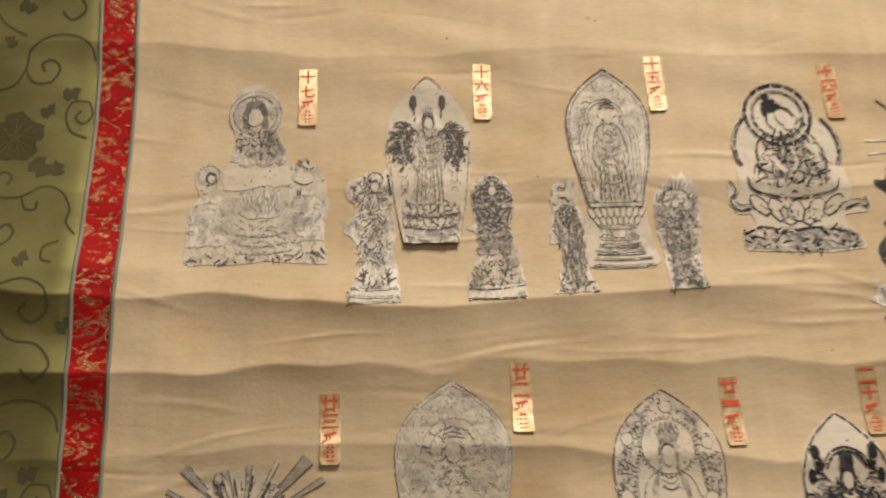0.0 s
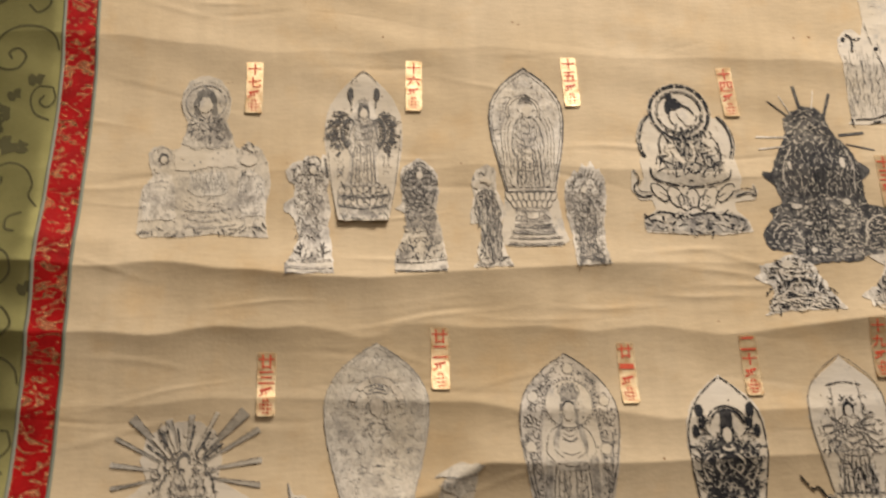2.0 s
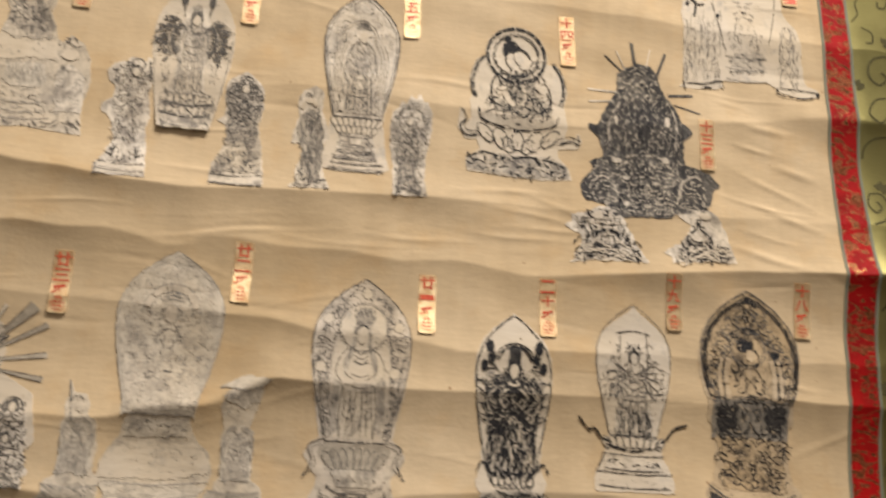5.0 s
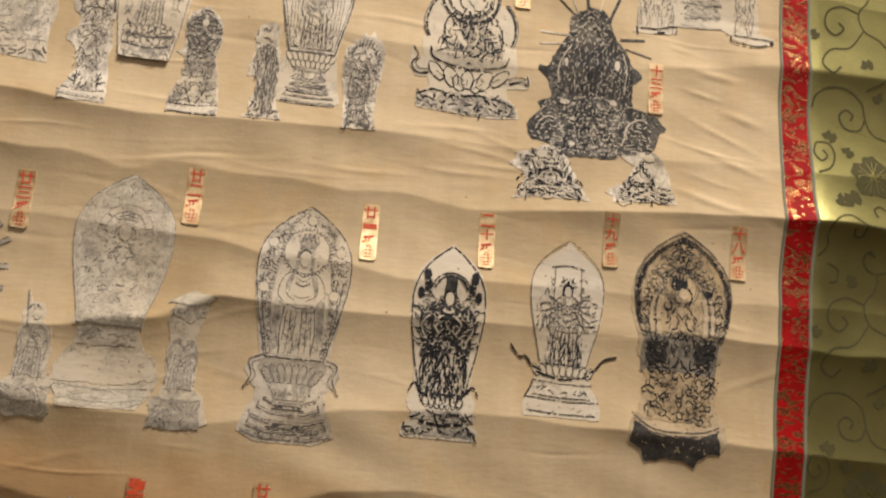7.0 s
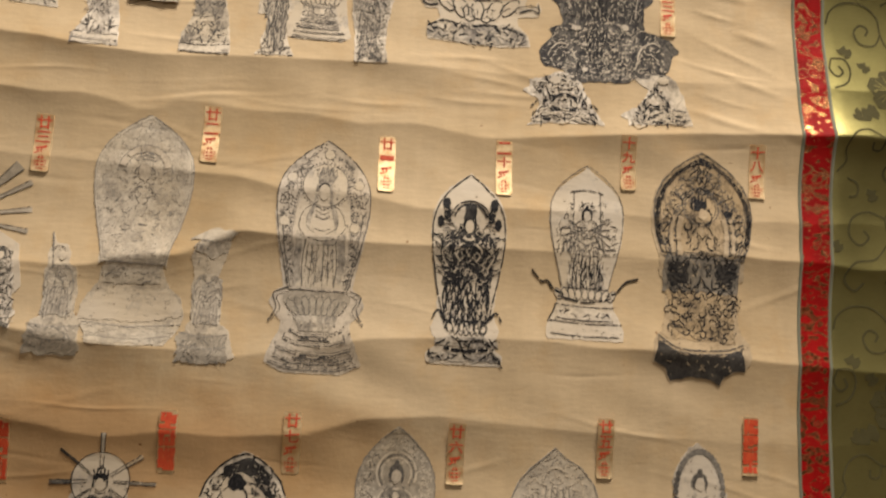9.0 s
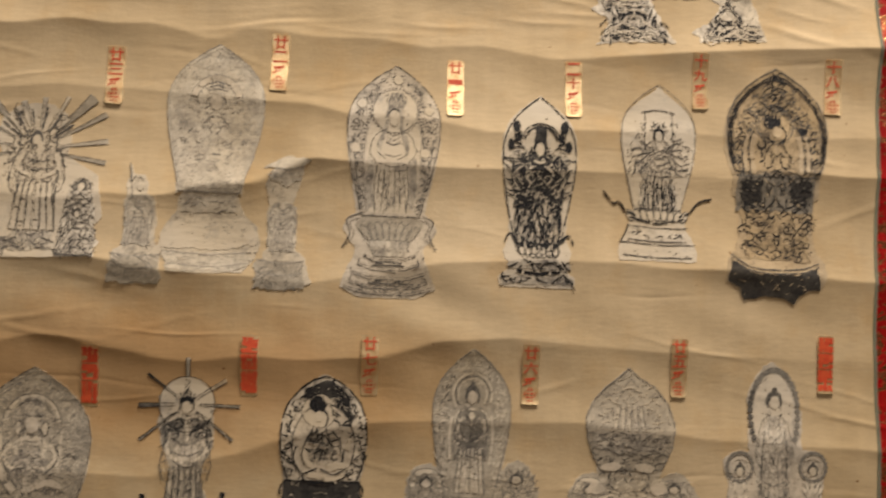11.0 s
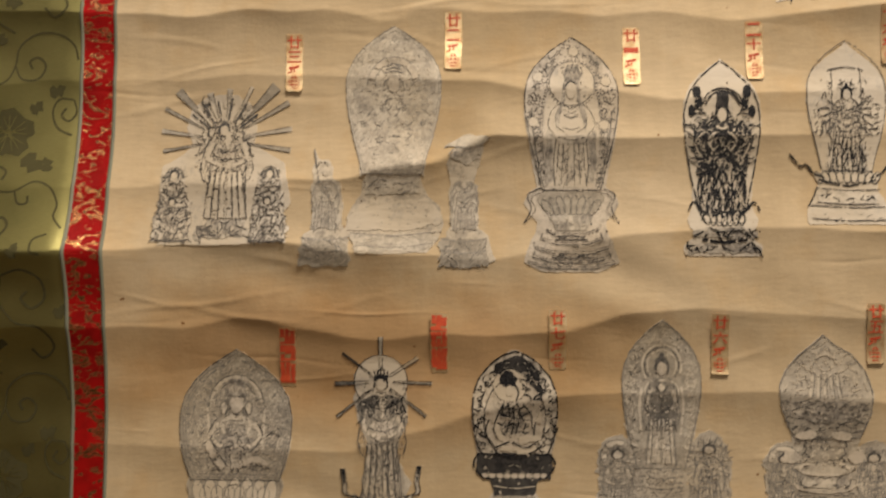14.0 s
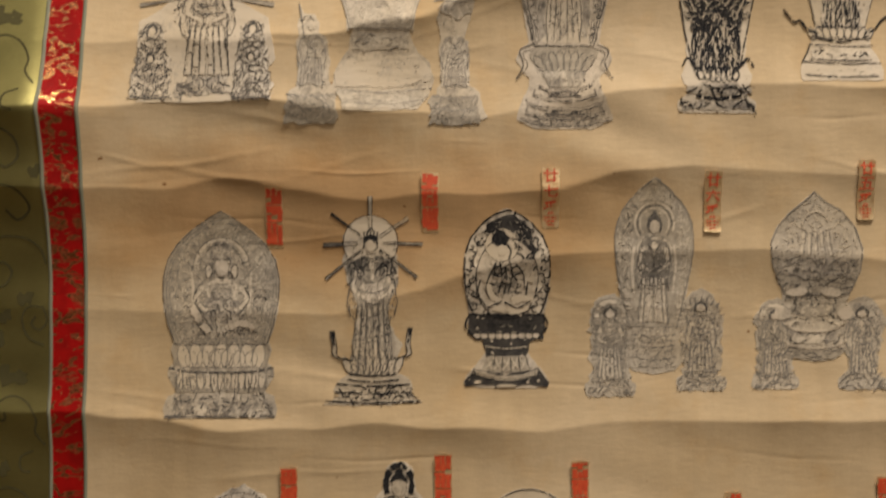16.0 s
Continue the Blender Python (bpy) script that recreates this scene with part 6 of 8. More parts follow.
c.solid.stroke(curve((0.3075, 1.320), (0.309, 1.3225), (0.3112, 1.3232), (0.3135, 1.3225), (0.315, 1.320)), 0.0010)
c.wash(mirrored(0.3112, 1.2805, 0.0055, 0.021, [(0, 0.8), (0.5, 1.0), (1, 0.9)]), GREY, 0.0006, 0.0006)
for k in range(3):
    c.lines.stroke(curve((0.3065, 1.3075 - 0.003 * k), (0.3112, 1.3045 - 0.003 * k), (0.316, 1.3075 - 0.003 * k)), 0.0004)
for z, w in ((1.300, 0.005), (1.292, 0.006), (1.285, 0.009)):
    c.lines.stroke(curve((0.3112 - w, z), (0.3112, z - 0.0018), (0.3112 + w, z)), 0.0005)
c.scratch(lambda x, z: True, (0.3015, 0.321, 1.254, 1.28), 50, 0.006, 0.0004, 88, 12)
c.wash(mirrored(0.3112, 1.2325, 0.0165, 0.046, [(0, 0.5), (0.4, 0.86), (0.75, 1.0), (1, 0.78)]), HAZE, 0.0005)
for k in range(8):
    u = k / 7 * 2 - 1
    c.petal(0.3112 + u * 0.012, 1.2335, 0.3112 + u * 0.0195, 1.2470 - 0.0035 * u * u, 0.0055, 0.0004, False)
for s in (-1, 1):
    c.lines.stroke(curve((0.3115 + s * 0.020, 1.2515), (0.3115 + s * 0.0290, 1.247), (0.3115 + s * 0.0265, 1.2375), (0.3115 + s * 0.0315, 1.228)), 0.0007)
    c.lines.stroke(curve((0.3115 + s * 0.018, 1.249), (0.3115 + s * 0.0265, 1.245), (0.3115 + s * 0.0240, 1.2365), (0.3115 + s * 0.0305, 1.228)), 0.0004)
c.wash(mirrored(0.3112, 1.2225, 0.0105, 0.034, [(0, 0.6), (0.5, 0.7), (1, 0.9)]), GREY)
c.plates(0.3115, ((1.2195, 0.018), (1.2135, 0.0205), (1.2075, 0.0245), (1.2015, 0.026), (1.1975, 0.029)))
c.curls(lambda x, z: True, (0.292, 0.331, 1.1985, 1.2055), 40, 0.002, 0.0004)
c.finish(BLACK)

# number twenty: black form in a white-tipped halo, on rocks
SLIM = [(0.0, 0.96), (0.05, 1.0), (0.08, 0.80), (0.11, 0.66), (0.14, 0.84), (0.18, 0.9), (0.23, 0.78), (0.27, 0.74), (0.33, 0.76), (0.42, 0.83), (0.55, 0.94), (0.68, 1.0), (0.78, 0.97), (0.86, 0.80), (0.92, 0.53), (0.96, 0.28), (0.985, 0.1), (1.0, 0.0)]
c = Cutout(mirrored(0.4115, 1.2065, 0.133, 0.0525, SLIM), PALE, "white tipped paper cutout with a dense black standing form", BLACK)
g = Sketch(c, 0.4115, 1.2065)
shape = mirrored(0.4115, 1.2355, 0.1038, 0.051, ALMOND)
c.contour(ragged(shape, 0.0001, 6), 0.0009, 0.01)
arms20 = [(-22, 74), (-23, 92), (-17, 106), (-10, 100), (10, 100), (17, 106), (23, 92), (22, 74), (20, 62), (10, 56), (-10, 56), (-20, 62)]
chest20 = [(-17, 56), (-20, 80), (-12, 92), (12, 92), (20, 80), (17, 56)]
legs20 = [(-15, 28), (-14, 58), (14, 58), (16, 28)]
g.patch(DENSE, *chest20, rough=1.4)
g.dabs("dark", arms20, 2.5, 1.15, 2.0, 0.85, 75, 50)
g.dabs("dark", chest20, 2.4, 1.1, 2.0, 0.7, 80, 40)
g.dabs("top", arms20, 3.4, 0.62, 2.2, 0.7, 70, 60)
g.scrolls("top", chest20, 5.0, 0.6, 0.6)
for s in (-1, 1):
    g.spot("dark", s * 16.5, 110, 2.8, 4.6)
    g.spot("dark", s * 15.5, 103, 2.6, 5.0)
    g.spot("dark", s * 20, 97, 2.4, 4.0)
    g.draw("top", 1.3, (s * 5, 82), (s * 9.5, 77), (s * 5.5, 70), w1=0.9)
    g.draw("top", 0.8, (s * 13, 82), (s * 18, 75), (s * 14, 66))
    g.draw("dark", 1.3, (s * 14, 57), (s * 16, 44), (s * 14.5, 31), w1=0.9)
for r, w in ((13.5, 0.9), (11.4, 1.3)):
    g.ring("dark", w, 0.5, 99, r, r, 12, 168)
g.patch(SLATE, (-4.5, 97), (-3.4, 110), (4.4, 110), (5.0, 97), (6, 90), (-5.5, 90), rough=0.5)
g.oval(0.2, 94.5, 3.2, 4.6, False)
g.draw("top", 1.6, (-4, 86.5), (0, 85), (4, 86.5))
g.hatch("dark", legs20, 2.4, 8, 1.3, 0.85, 88, 12)
g.dabs("dark", legs20, 3.0, 0.9, 2.2, 0.7, 80, 35)
g.dabs("top", legs20, 3.0, 0.7, 3.0, 0.7, 88, 20)
g.petals(1, 28.5, 19.5, 27, 7, 0.7, True, 0.95)
g.petals(1, 22, 28, 27, 6, 0.6, True, 1.1)
g.both("dark", 2.2, 1, (15, 31), (20, 36), (24, 30), w1=0.8)
for dv, wide in ((12.5, 22), (2.5, 24)):
    rock = [(2 - wide, dv), (2 - wide, dv + 4), (2 - wide * 0.5, dv + 6), (2 + wide * 0.5, dv + 6), (2 + wide, dv + 3), (2 + wide, dv - 0.5)]
    g.patch(GREY, *rock, rough=0.8)
    g.dabs("dark", rock, 2.5, 1.2, 2.6, 0.85, 0, 35)
    g.dabs("top", rock, 3.6, 0.7, 2.8, 0.55, 0, 35)
g.draw("dark", 2.4, (-14, 11), (0, 9), (16, 11))
g.top.build("white_detail", PALE, c.ob, "unprinted white details")
c.finish(BLACK)

# number nineteen: white slim halo with fine lines, ribbons and steps
FLASK = [(0.0, 0.98), (0.06, 1.0), (0.14, 0.86), (0.18, 0.74), (0.24, 0.72), (0.29, 0.62), (0.4, 0.72), (0.55, 0.92), (0.68, 1.0), (0.76, 0.98), (0.84, 0.8), (0.90, 0.52), (0.94, 0.27), (0.97, 0.09), (1.0, 0.0)]
c = Cutout(mirrored(0.4945, 1.228, 0.124, 0.0545, FLASK), PALE, "white paper cutout line print with ribbons and a stepped base", SOFT)
g = Sketch(c, 0.4945, 1.228)
c.contour(mirrored(0.4945, 1.264, 0.088, 0.053, ALMOND), 0.0006)
for s in (-1, 1):
    post = [(s * 9, 100), (s * 9, 80), (s * 13, 80), (s * 13, 100)]
    g.dabs("dark", post, 2.0, 0.6, 2.4, 0.6, 85, 30)
    g.draw("line", 0.6, (s * 9.5, 104), (s * 10, 78))
    fan = [(s * 6, 86), (s * 14, 88), (s * 24, 78), (s * 23, 62), (s * 19, 54), (s * 8, 62)]
    g.dabs("line", fan, 2.3, 0.65, 2.2, 0.75, 90 - s * 55, 35)
    g.dabs("dark", [(s * 13, 82), (s * 24, 78), (s * 22, 58), (s * 15, 60)], 2.6, 0.65, 2.0, 0.6, 90 - s * 55, 35)
    for k in range(5):
        a = math.radians(40 - 20 * k)
        g.draw("line", 0.6, (s * 5, 76), (s * 12 * math.cos(a), 74 + 11 * math.sin(a)), (s * 18 * math.cos(a), 72 + 17 * math.sin(a)), w1=0.9)
g.draw("line", 0.8, (-12, 104), (0, 106), (12, 104))
g.dabs("dark", [(-5, 98), (5, 98), (6, 88), (-6, 88)], 2.0, 0.75, 1.8, 0.7)
g.gown(0, 36, 84, 25, None, "bare", "line", 1.1)
g.dabs("line", [(-9, 62), (-9, 82), (9, 82), (9, 62)], 2.2, 0.65, 2.0, 0.75)
g.patch(FADED, (-14, 36), (-13, 54), (13, 54), (14, 36), rough=1.0)
g.hatch("dark", [(-14, 36), (-13, 55), (13, 55), (14, 36)], 2.8, 8, 0.8, 0.75, 88, 8)
g.oval(0, 87, 2.6, 3.6, True, 0.8)
g.petals(0, 28, 36, 38, 9, 0.7)
g.draw("dark", 1.1, (-19, 30), (0, 26), (19, 30))
g.patch(FADED, (-18, 14.5), (-20, 21), (-14, 23), (14, 21), (20, 19), (19, 13.5), rough=0.6)
g.dabs("dark", [(-19, 15), (-19, 21), (19, 19), (19, 14)], 2.6, 0.85, 2.4, 0.6, 0, 30)
g.draw("dark", 1.2, (-22, 25), (-21, 22), (-26, 12), w1=0.7)
for v, wide in ((23.5, 21), (14, 20), (12, 26), (3, 24)):
    g.draw("line", 0.7, (-wide, v + 1), (0, v - 0.6), (wide, v))
g.dabs("line", [(-24, 3), (-24, 8), (24, 7), (24, 2)], 3.0, 0.5, 2.8, 0.5, 0, 30)
for s in (-1, 1):
    o = curve(*g.at([(s * 15, 30), (s * 22, 33), (s * 27, 39), (s * 31, 40 + 2 * s), (s * 38, 45 - s)]))
    area("ribbon_tip", np.concatenate([o, (o + np.array((0.0, 0.0022)))[::-1]]), 0.0004, BROWN, c.ob, "printed ribbon end", 0.0003)
    c.solid.stroke(o + np.array((0, 0.0011)), 0.0014, 0.0009)
g.top.build("bare_oval", PALE, c.ob)
c.finish(BLACK)

# number eighteen: brownish print, ribbed halo over rocky seat
ROCKY = [(0.1, 0.98), (0.17, 0.96), (0.20, 0.80), (0.27, 0.72), (0.36, 0.70), (0.42, 0.72), (0.44, 0.84), (0.52, 0.84), (0.56, 0.9), (0.63, 0.98), (0.72, 1.0), (0.80, 0.93), (0.87, 0.76), (0.93, 0.48), (0.97, 0.22), (1.0, 0.0)]
o18 = mirrored(0.5785, 1.2045, 0.1655, 0.0740, ROCKY) + [(0.5425, 1.2160), (0.5510, 1.2120), (0.5550, 1.2030), (0.5660, 1.2065), (0.5790, 1.2070), (0.5850, 1.2050), (0.5915, 1.2010), (0.5950, 1.2075), (0.6020, 1.2120), (0.6100, 1.2120)]
c = Cutout(o18, TAN, "brownish paper cutout print of a ribbed halo and rock seat", SOFT, 0.0004)
c.bare_paper = TAN
g = Sketch(c, 0.579, 1.2045)
prof = [(0, 0.80), (0.2, 0.95), (0.4, 1.0), (0.55, 0.97), (0.7, 0.82), (0.83, 0.58), (0.93, 0.28), (1, 0)]
shape = mirrored(0.5795, 1.290, 0.0795, 0.073, prof)
c.tone(shape, BROWN, "", 0.0001)
for k, w in ((0.018, 0.0010), (0.10, 0.0006), (0.14, 0.0005)):
    c.contour(ragged(shape, 0.0002, 8), w, k)
core = within(0.5795, 1.29, 0.072, 0.064, prof, 0.98)
for k in range(120):
    a = math.radians(-28 + 236 * k / 119)
    d = np.array((math.cos(a), math.sin(a)))
    reach = next((q for q in np.arange(0.02, 0.07, 0.001) if not core(*(np.array((0.5795, 1.316)) + d * q))), 0.03)
    p = np.array((0.5795, 1.316)) + d * reach
    c.solid.stroke([p, p + d * 0.0034], 0.0005, 0.0010)
dome = [(-30, 88), (-30, 112), (-20, 136), (-8, 152), (0, 158), (8, 152), (22, 136), (31, 112), (30, 88), (19, 90), (16, 116), (10, 130), (-10, 130), (-16, 116), (-19, 90)]
g.scrolls("line", dome, 4.2, 0.95, 1.0)
g.dabs("dark", dome, 3.0, 0.95, 2.0, 0.7, 80, 45)
g.dabs("bare", dome, 3.6, 0.8, 2.0, 0.7, 80, 45)
g.dabs("dark", [(-10, 150), (0, 162), (10, 150), (0, 146)], 2.2, 1.1, 1.8, 0.9)
for r, w in ((13.4, 0.8), (11.4, 0.5)):
    g.ring("line", w, -1, 124, r, r * 1.05)
for s in (-1, 1):
    for q, w in ((15.5, 3.4), (20.5, 2.4)):
        g.draw("top", w, (s * q, 116), (s * (q + 2), 104), (s * (q + 1), 88), w1=w * 0.9)
        g.draw("line", 0.7, (s * (q + 2), 117), (s * (q + 4.2), 104), (s * (q + 3), 88))
g.patch(BROWN, (-11, 88), (-9, 114), (8, 114), (11, 88), rough=1.2)
g.dabs("dark", [(-12, 88), (-10, 116), (9, 116), (12, 88)], 2.7, 1.05, 2.0, 0.75, 70, 45)
g.dabs("bare", [(-10, 88), (-8, 114), (8, 114), (10, 88)], 3.6, 0.8, 2.2, 0.6, 70, 45)
g.spot("dark", -2.5, 125, 6.4, 4.4)
g.crown(-2, 127, 12, 6)
g.draw("dark", 1.6, (3, 125), (7, 118), (5, 110), w1=0.8)
g.dabs("dark", [(-13, 116), (-12, 106), (-8, 106), (-8, 116)], 2.2, 1.1, 1.6, 0.8)
g.spot("dark", 19, 120, 3.4, 2.8)
g.oval(0.6, 118.5, 3.6, 4.2, False)
band = [(-27, 62), (-29, 72), (-27, 88), (28, 88), (27, 72), (26, 62)]
g.patch(DUSK, *band, rough=1.0)
g.patch(SLATE, (-25, 65), (-26, 84), (-10, 86), (-10, 66), rough=1.4)
g.patch(SLATE, (12, 66), (10, 84), (25, 84), (24, 66), rough=1.4)
g.dabs("dark", band, 2.7, 1.0, 2.2, 0.7, 75, 40)
g.dabs("bare", [(-18, 64), (-12, 86), (20, 86), (18, 64)], 4.6, 0.6, 2.2, 0.5, 80, 30)
mid = [(-25, 28), (-21, 44), (-26, 62), (26, 62), (21, 44), (25, 28)]
g.patch(BROWN, *mid, rough=1.0)
g.scrolls("dark", mid, 6.2, 0.9, 0.8)
g.dabs("dark", mid, 3.6, 0.75, 2.6, 0.7, 70, 45)
g.dabs("bare", mid, 3.8, 0.8, 2.2, 0.7, 70, 45)
g.dabs("dark", [(-26, 44), (-27, 62), (-19, 62), (-19, 44)], 2.6, 1.0, 2.0, 0.7)
g.dabs("dark", [(26, 44), (27, 62), (19, 62), (19, 44)], 2.6, 1.0, 2.0, 0.7)
for dv in (0.0, -2.6):
    g.draw("line", 0.9, (-33, 31 + dv), (-17, 22 + dv), (14, 22 + dv), (30, 27 + dv))
c.wash([(0.5435, 1.2165), (0.5465, 1.2315), (0.5625, 1.2225), (0.5925, 1.2225), (0.6075, 1.2285), (0.6100, 1.2130), (0.6015, 1.2130), (0.5945, 1.2085), (0.5910, 1.2025), (0.5840, 1.2065), (0.5700, 1.2075), (0.5555, 1.2045), (0.5515, 1.2130)], SLATE, 0.0005)
g.dabs("top", [(-18, 8), (-16, 16), (14, 16), (16, 8)], 4.4, 0.7, 2.0, 0.6, 90, 30)
g.top.build("bare_oval", TAN, c.ob)
c.finish(BLACK)

# number twenty-nine: grey seated form in a broad pointed halo
BROAD = [(0.0, 0.93), (0.04, 0.96), (0.10, 0.90), (0.125, 0.74), (0.15, 0.80), (0.20, 0.90), (0.24, 0.88), (0.27, 0.78), (0.33, 0.86), (0.37, 0.80), (0.42, 0.88), (0.52, 0.97), (0.65, 1.0), (0.76, 0.93), (0.84, 0.76), (0.90, 0.54), (0.95, 0.29), (0.985, 0.09), (1.0, 0.0)]
c = Cutout(mirrored(0.087, 1.006, 0.136, 0.0775, BROAD), MIST, "grey paper cutout print of a seated form in a halo", FAINT)
g = Sketch(c, 0.087, 1.006)
shape = mirrored(0.087, 1.054, 0.0875, 0.0765, [(0, 0.78), (0.15, 0.9), (0.35, 0.99), (0.5, 1.0), (0.64, 0.92), (0.76, 0.74), (0.86, 0.5), (0.93, 0.27), (0.98, 0.08), (1, 0)])
c.tone(shape, HAZE)
c.solid.stroke(np.concatenate([shape, shape[:1]]), 0.0006)
for k in (0.05, 0.10):
    c.contour(ragged(shape, 0.0001, 2), 0.0004, k)
halo = [(-28, 50), (-36, 78), (-35, 98), (-24, 118), (-10, 128), (10, 128), (24, 118), (35, 98), (36, 78), (28, 50)]
g.scrolls("bare", halo, 3.8, 0.6, 0.8)
g.dabs("line", halo, 2.6, 0.6, 2.2, 0.7, 70, 50)
g.ring("bare", 2.2, 0, 97, 17.5, 20, 10, 170)
g.ring("dark", 0.5, 0, 97, 19, 21.5, 0, 180)
g.ring("dark", 0.4, 0, 97, 14.5, 17, 5, 175)
crest29 = [(-9, 88), (-9, 112), (9, 112), (9, 88)]
g.patch(GREY, (-8, 98), (-6, 116), (6, 116), (8, 98), rough=0.8)
g.dabs("dark", crest29, 2.4, 0.7, 2.0, 0.7, 80, 40)
g.spot("top", 0, 98, 4.4, 5.6)
g.draw("dark", 0.7, (-4, 100), (0, 99), (4, 100))
g.draw("dark", 0.8, (-3, 95), (0, 94), (3, 95))
for s in (-1, 1):
    g.spot("bare", s * 8.5, 96, 2.2, 4.4)
    g.ring("dark", 0.5, s * 8.5, 96, 2.4, 4.6)
    g.draw("bare", 2.6, (s * 4, 90), (s * 9.5, 86), (s * 8, 79), w1=1.4)
    g.draw("bare", 2.6, (s * 12, 86), (s * 16, 78), (s * 11, 71), (s * 4, 72), w1=1.6)
    g.draw("dark", 0.7, (s * 14, 88), (s * 18.5, 78), (s * 12, 68))
    g.draw("bare", 2.4, (s * 18, 72), (s * 19.5, 96), w1=1.4)
    g.dabs("dark", [(s * 20, 68), (s * 20, 92), (s * 31, 92), (s * 31, 68)], 3.2, 0.7, 2.2, 0.6)
g.draw("bare", 2.4, (-4.5, 91), (0, 88.5), (4.5, 91))
g.patch(GREY, (-14, 56), (-16, 70), (-8, 82), (8, 82), (16, 70), (14, 56), rough=1.0)
g.dabs("dark", [(-15, 54), (-16, 72), (-6, 84), (6, 84), (16, 72), (15, 54)], 2.4, 0.7, 2.4, 0.8, 80, 40)
g.dabs("top", [(-15, 54), (-16, 72), (-6, 84), (6, 84), (16, 72), (15, 54)], 3.6, 0.6, 2.4, 0.7, 80, 40)
g.draw("top", 4.6, (-20, 75), (-15, 65), (-8, 56), w1=3.6)
g.draw("dark", 0.7, (-22, 74), (-17, 64), (-11, 55))
g.draw("dark", 0.7, (-17, 77), (-12, 67), (-5, 57))
g.draw("top", 5.0, (3, 59), (14, 62), (22, 59), w1=3.0)
g.draw("dark", 0.7, (2, 56), (14, 58), (23, 56))
g.draw("top", 2.4, (-9, 73), (-2, 76), (1, 70))
g.patch(HAZE, (-31, 33), (-32, 48), (32, 48), (31, 33), rough=0.6)
g.petals(0, 33, 50, 54, 7, 0.6, True, 1.12)
g.petals(0, 33, 45, 46, 6, 0.5, True, 1.05)
g.spot("bare", 0, 39, 6.5, 6.0)
g.ring("dark", 0.5, 0, 39, 6.6, 6.1)
g.patch(GREY, (-34, 27), (-34, 33), (34, 33), (34, 27), rough=0.6)
g.draw("dark", 1.3, (-34, 33), (-18, 30), (18, 30), (34, 33))
g.patch(HAZE, (-28, 17), (-33, 30), (33, 30), (28, 17), rough=0.7)
g.petals(0, 30, 18, 60, 13, 0.6, True, 0.94)
g.hatch("dark", [(-28, 18), (-32, 28), (32, 28), (28, 18)], 3.2, 7, 0.6, 0.7, 88, 10)
rock = [(-35, 2), (-34, 11), (-26, 15), (26, 15), (34, 11), (35, 2)]
g.patch(GREY, *rock, rough=0.8)
g.dabs("dark", rock, 2.8, 1.0, 2.0, 0.8, 10, 45)
g.dabs("top", rock, 3.4, 0.8, 2.4, 0.7, 10, 45)
g.draw("dark", 0.8, (-36, 1.5), (0, 1), (36, 1.5))
g.top.build("bare_paper", LIGHT, c.ob)
c.finish(SOFT)

# number twenty-eight: slender form with a rayed halo
o28 = [(-31.8, -0.6), (-21.5, 4.6), (-25.3, 8.9), (-23.1, 14.0), (-19.5, 17.0), (-11.3, 19.9), (-14.3, 27.4), (-9.1, 31.9), (-13.5, 37.8), (-8.4, 46.0), (-3.9, 57.2), (-13.6, 72.0), (-15.9, 79.4), (-17.4, 86.8), (-19.6, 93.5), (-17.7, 101.7), (-19.5, 108.3), (-14.9, 117.9), (-6.8, 122.4), (0.6, 123.1), (9.4, 120.2), (15.3, 112.9), (16.1, 101.7), (16.8, 90.6), (17.6, 79.5), (12.5, 68.4), (9.5, 57.2), (15.4, 45.3), (20.6, 37.8), (16.9, 31.1), (19.9, 27.4), (17.0, 20.0), (23.7, 17.1), (26.6, 11.9), (25.9, 6.1), (33.4, 0.7), (15.6, -0.4), (-10.3, -1.2)]
c = Cutout([(0.186 + 0.001 * u, 1.0155 + 0.001 * v) for u, v in o28], MIST, "grey paper cutout print of a slender form with halo", SOFT, 0.0004)
g = Sketch(c, 0.186, 1.0155)
hub = np.array((-1.0, 105.4))
c.tone(g.at(arc(*hub, 17.6, 17.6, 0, 352, 34)), PALE, "bare halo disc", 0.0001)
g.ring("dark", 0.5, *hub, 18)
for tip, wide, mat in (((-1.1, 135.5), 3.0, HAZE), ((-26.7, 124.5), 1.5, SLATE), ((-32.2, 103.9), 3.0, DUSK), ((-30.7, 81.6), 1.7, HAZE), ((33.2, 104.8), 2.2, HAZE), ((29.5, 82.8), 2.0, HAZE), ((23.5, 121.8), 2.6, TAN)):
    tip = np.array(tip)
    d = (tip - hub) / np.hypot(*(tip - hub))
    e = np.array((-d[1], d[0])) * wide / 2
    area("paper_ray", g.at([hub + d * 17 - e * 0.7, tip - e, tip + e, hub + d * 17 + e * 0.7]), 0.0004, mat, c.ob, "printed paper ray", 0.0003)
    for s in (-1, 1):
        g.draw("dark" if mat is not TAN else "line", 0.5, hub + d * 8 + s * e * 0.6, tip + s * e * 0.9)
g.patch(HAZE, (-15.1, 79.4), (-16.7, 90.6), (-7.0, 97.3), (4.9, 97.3), (15.3, 90.6), (16.9, 79.5), (11.7, 73.5), (10.2, 57.2), (15.4, 38.6), (11.7, 27.4), (-9.8, 27.4), (-13.5, 38.6), (-9.8, 57.2), (-9.8, 73.5), rough=0.7)
g.gown(0.2, 27.4, 96.2, 33, None, "bare", "line", 0.9)
cape = [(-15.1, 77.6), (-16.7, 91.3), (-7.0, 96.5), (7.2, 96.5), (16.1, 90.6), (16.9, 76.5), (6.4, 83.2), (-1.0, 90.6), (-7.0, 82.4)]
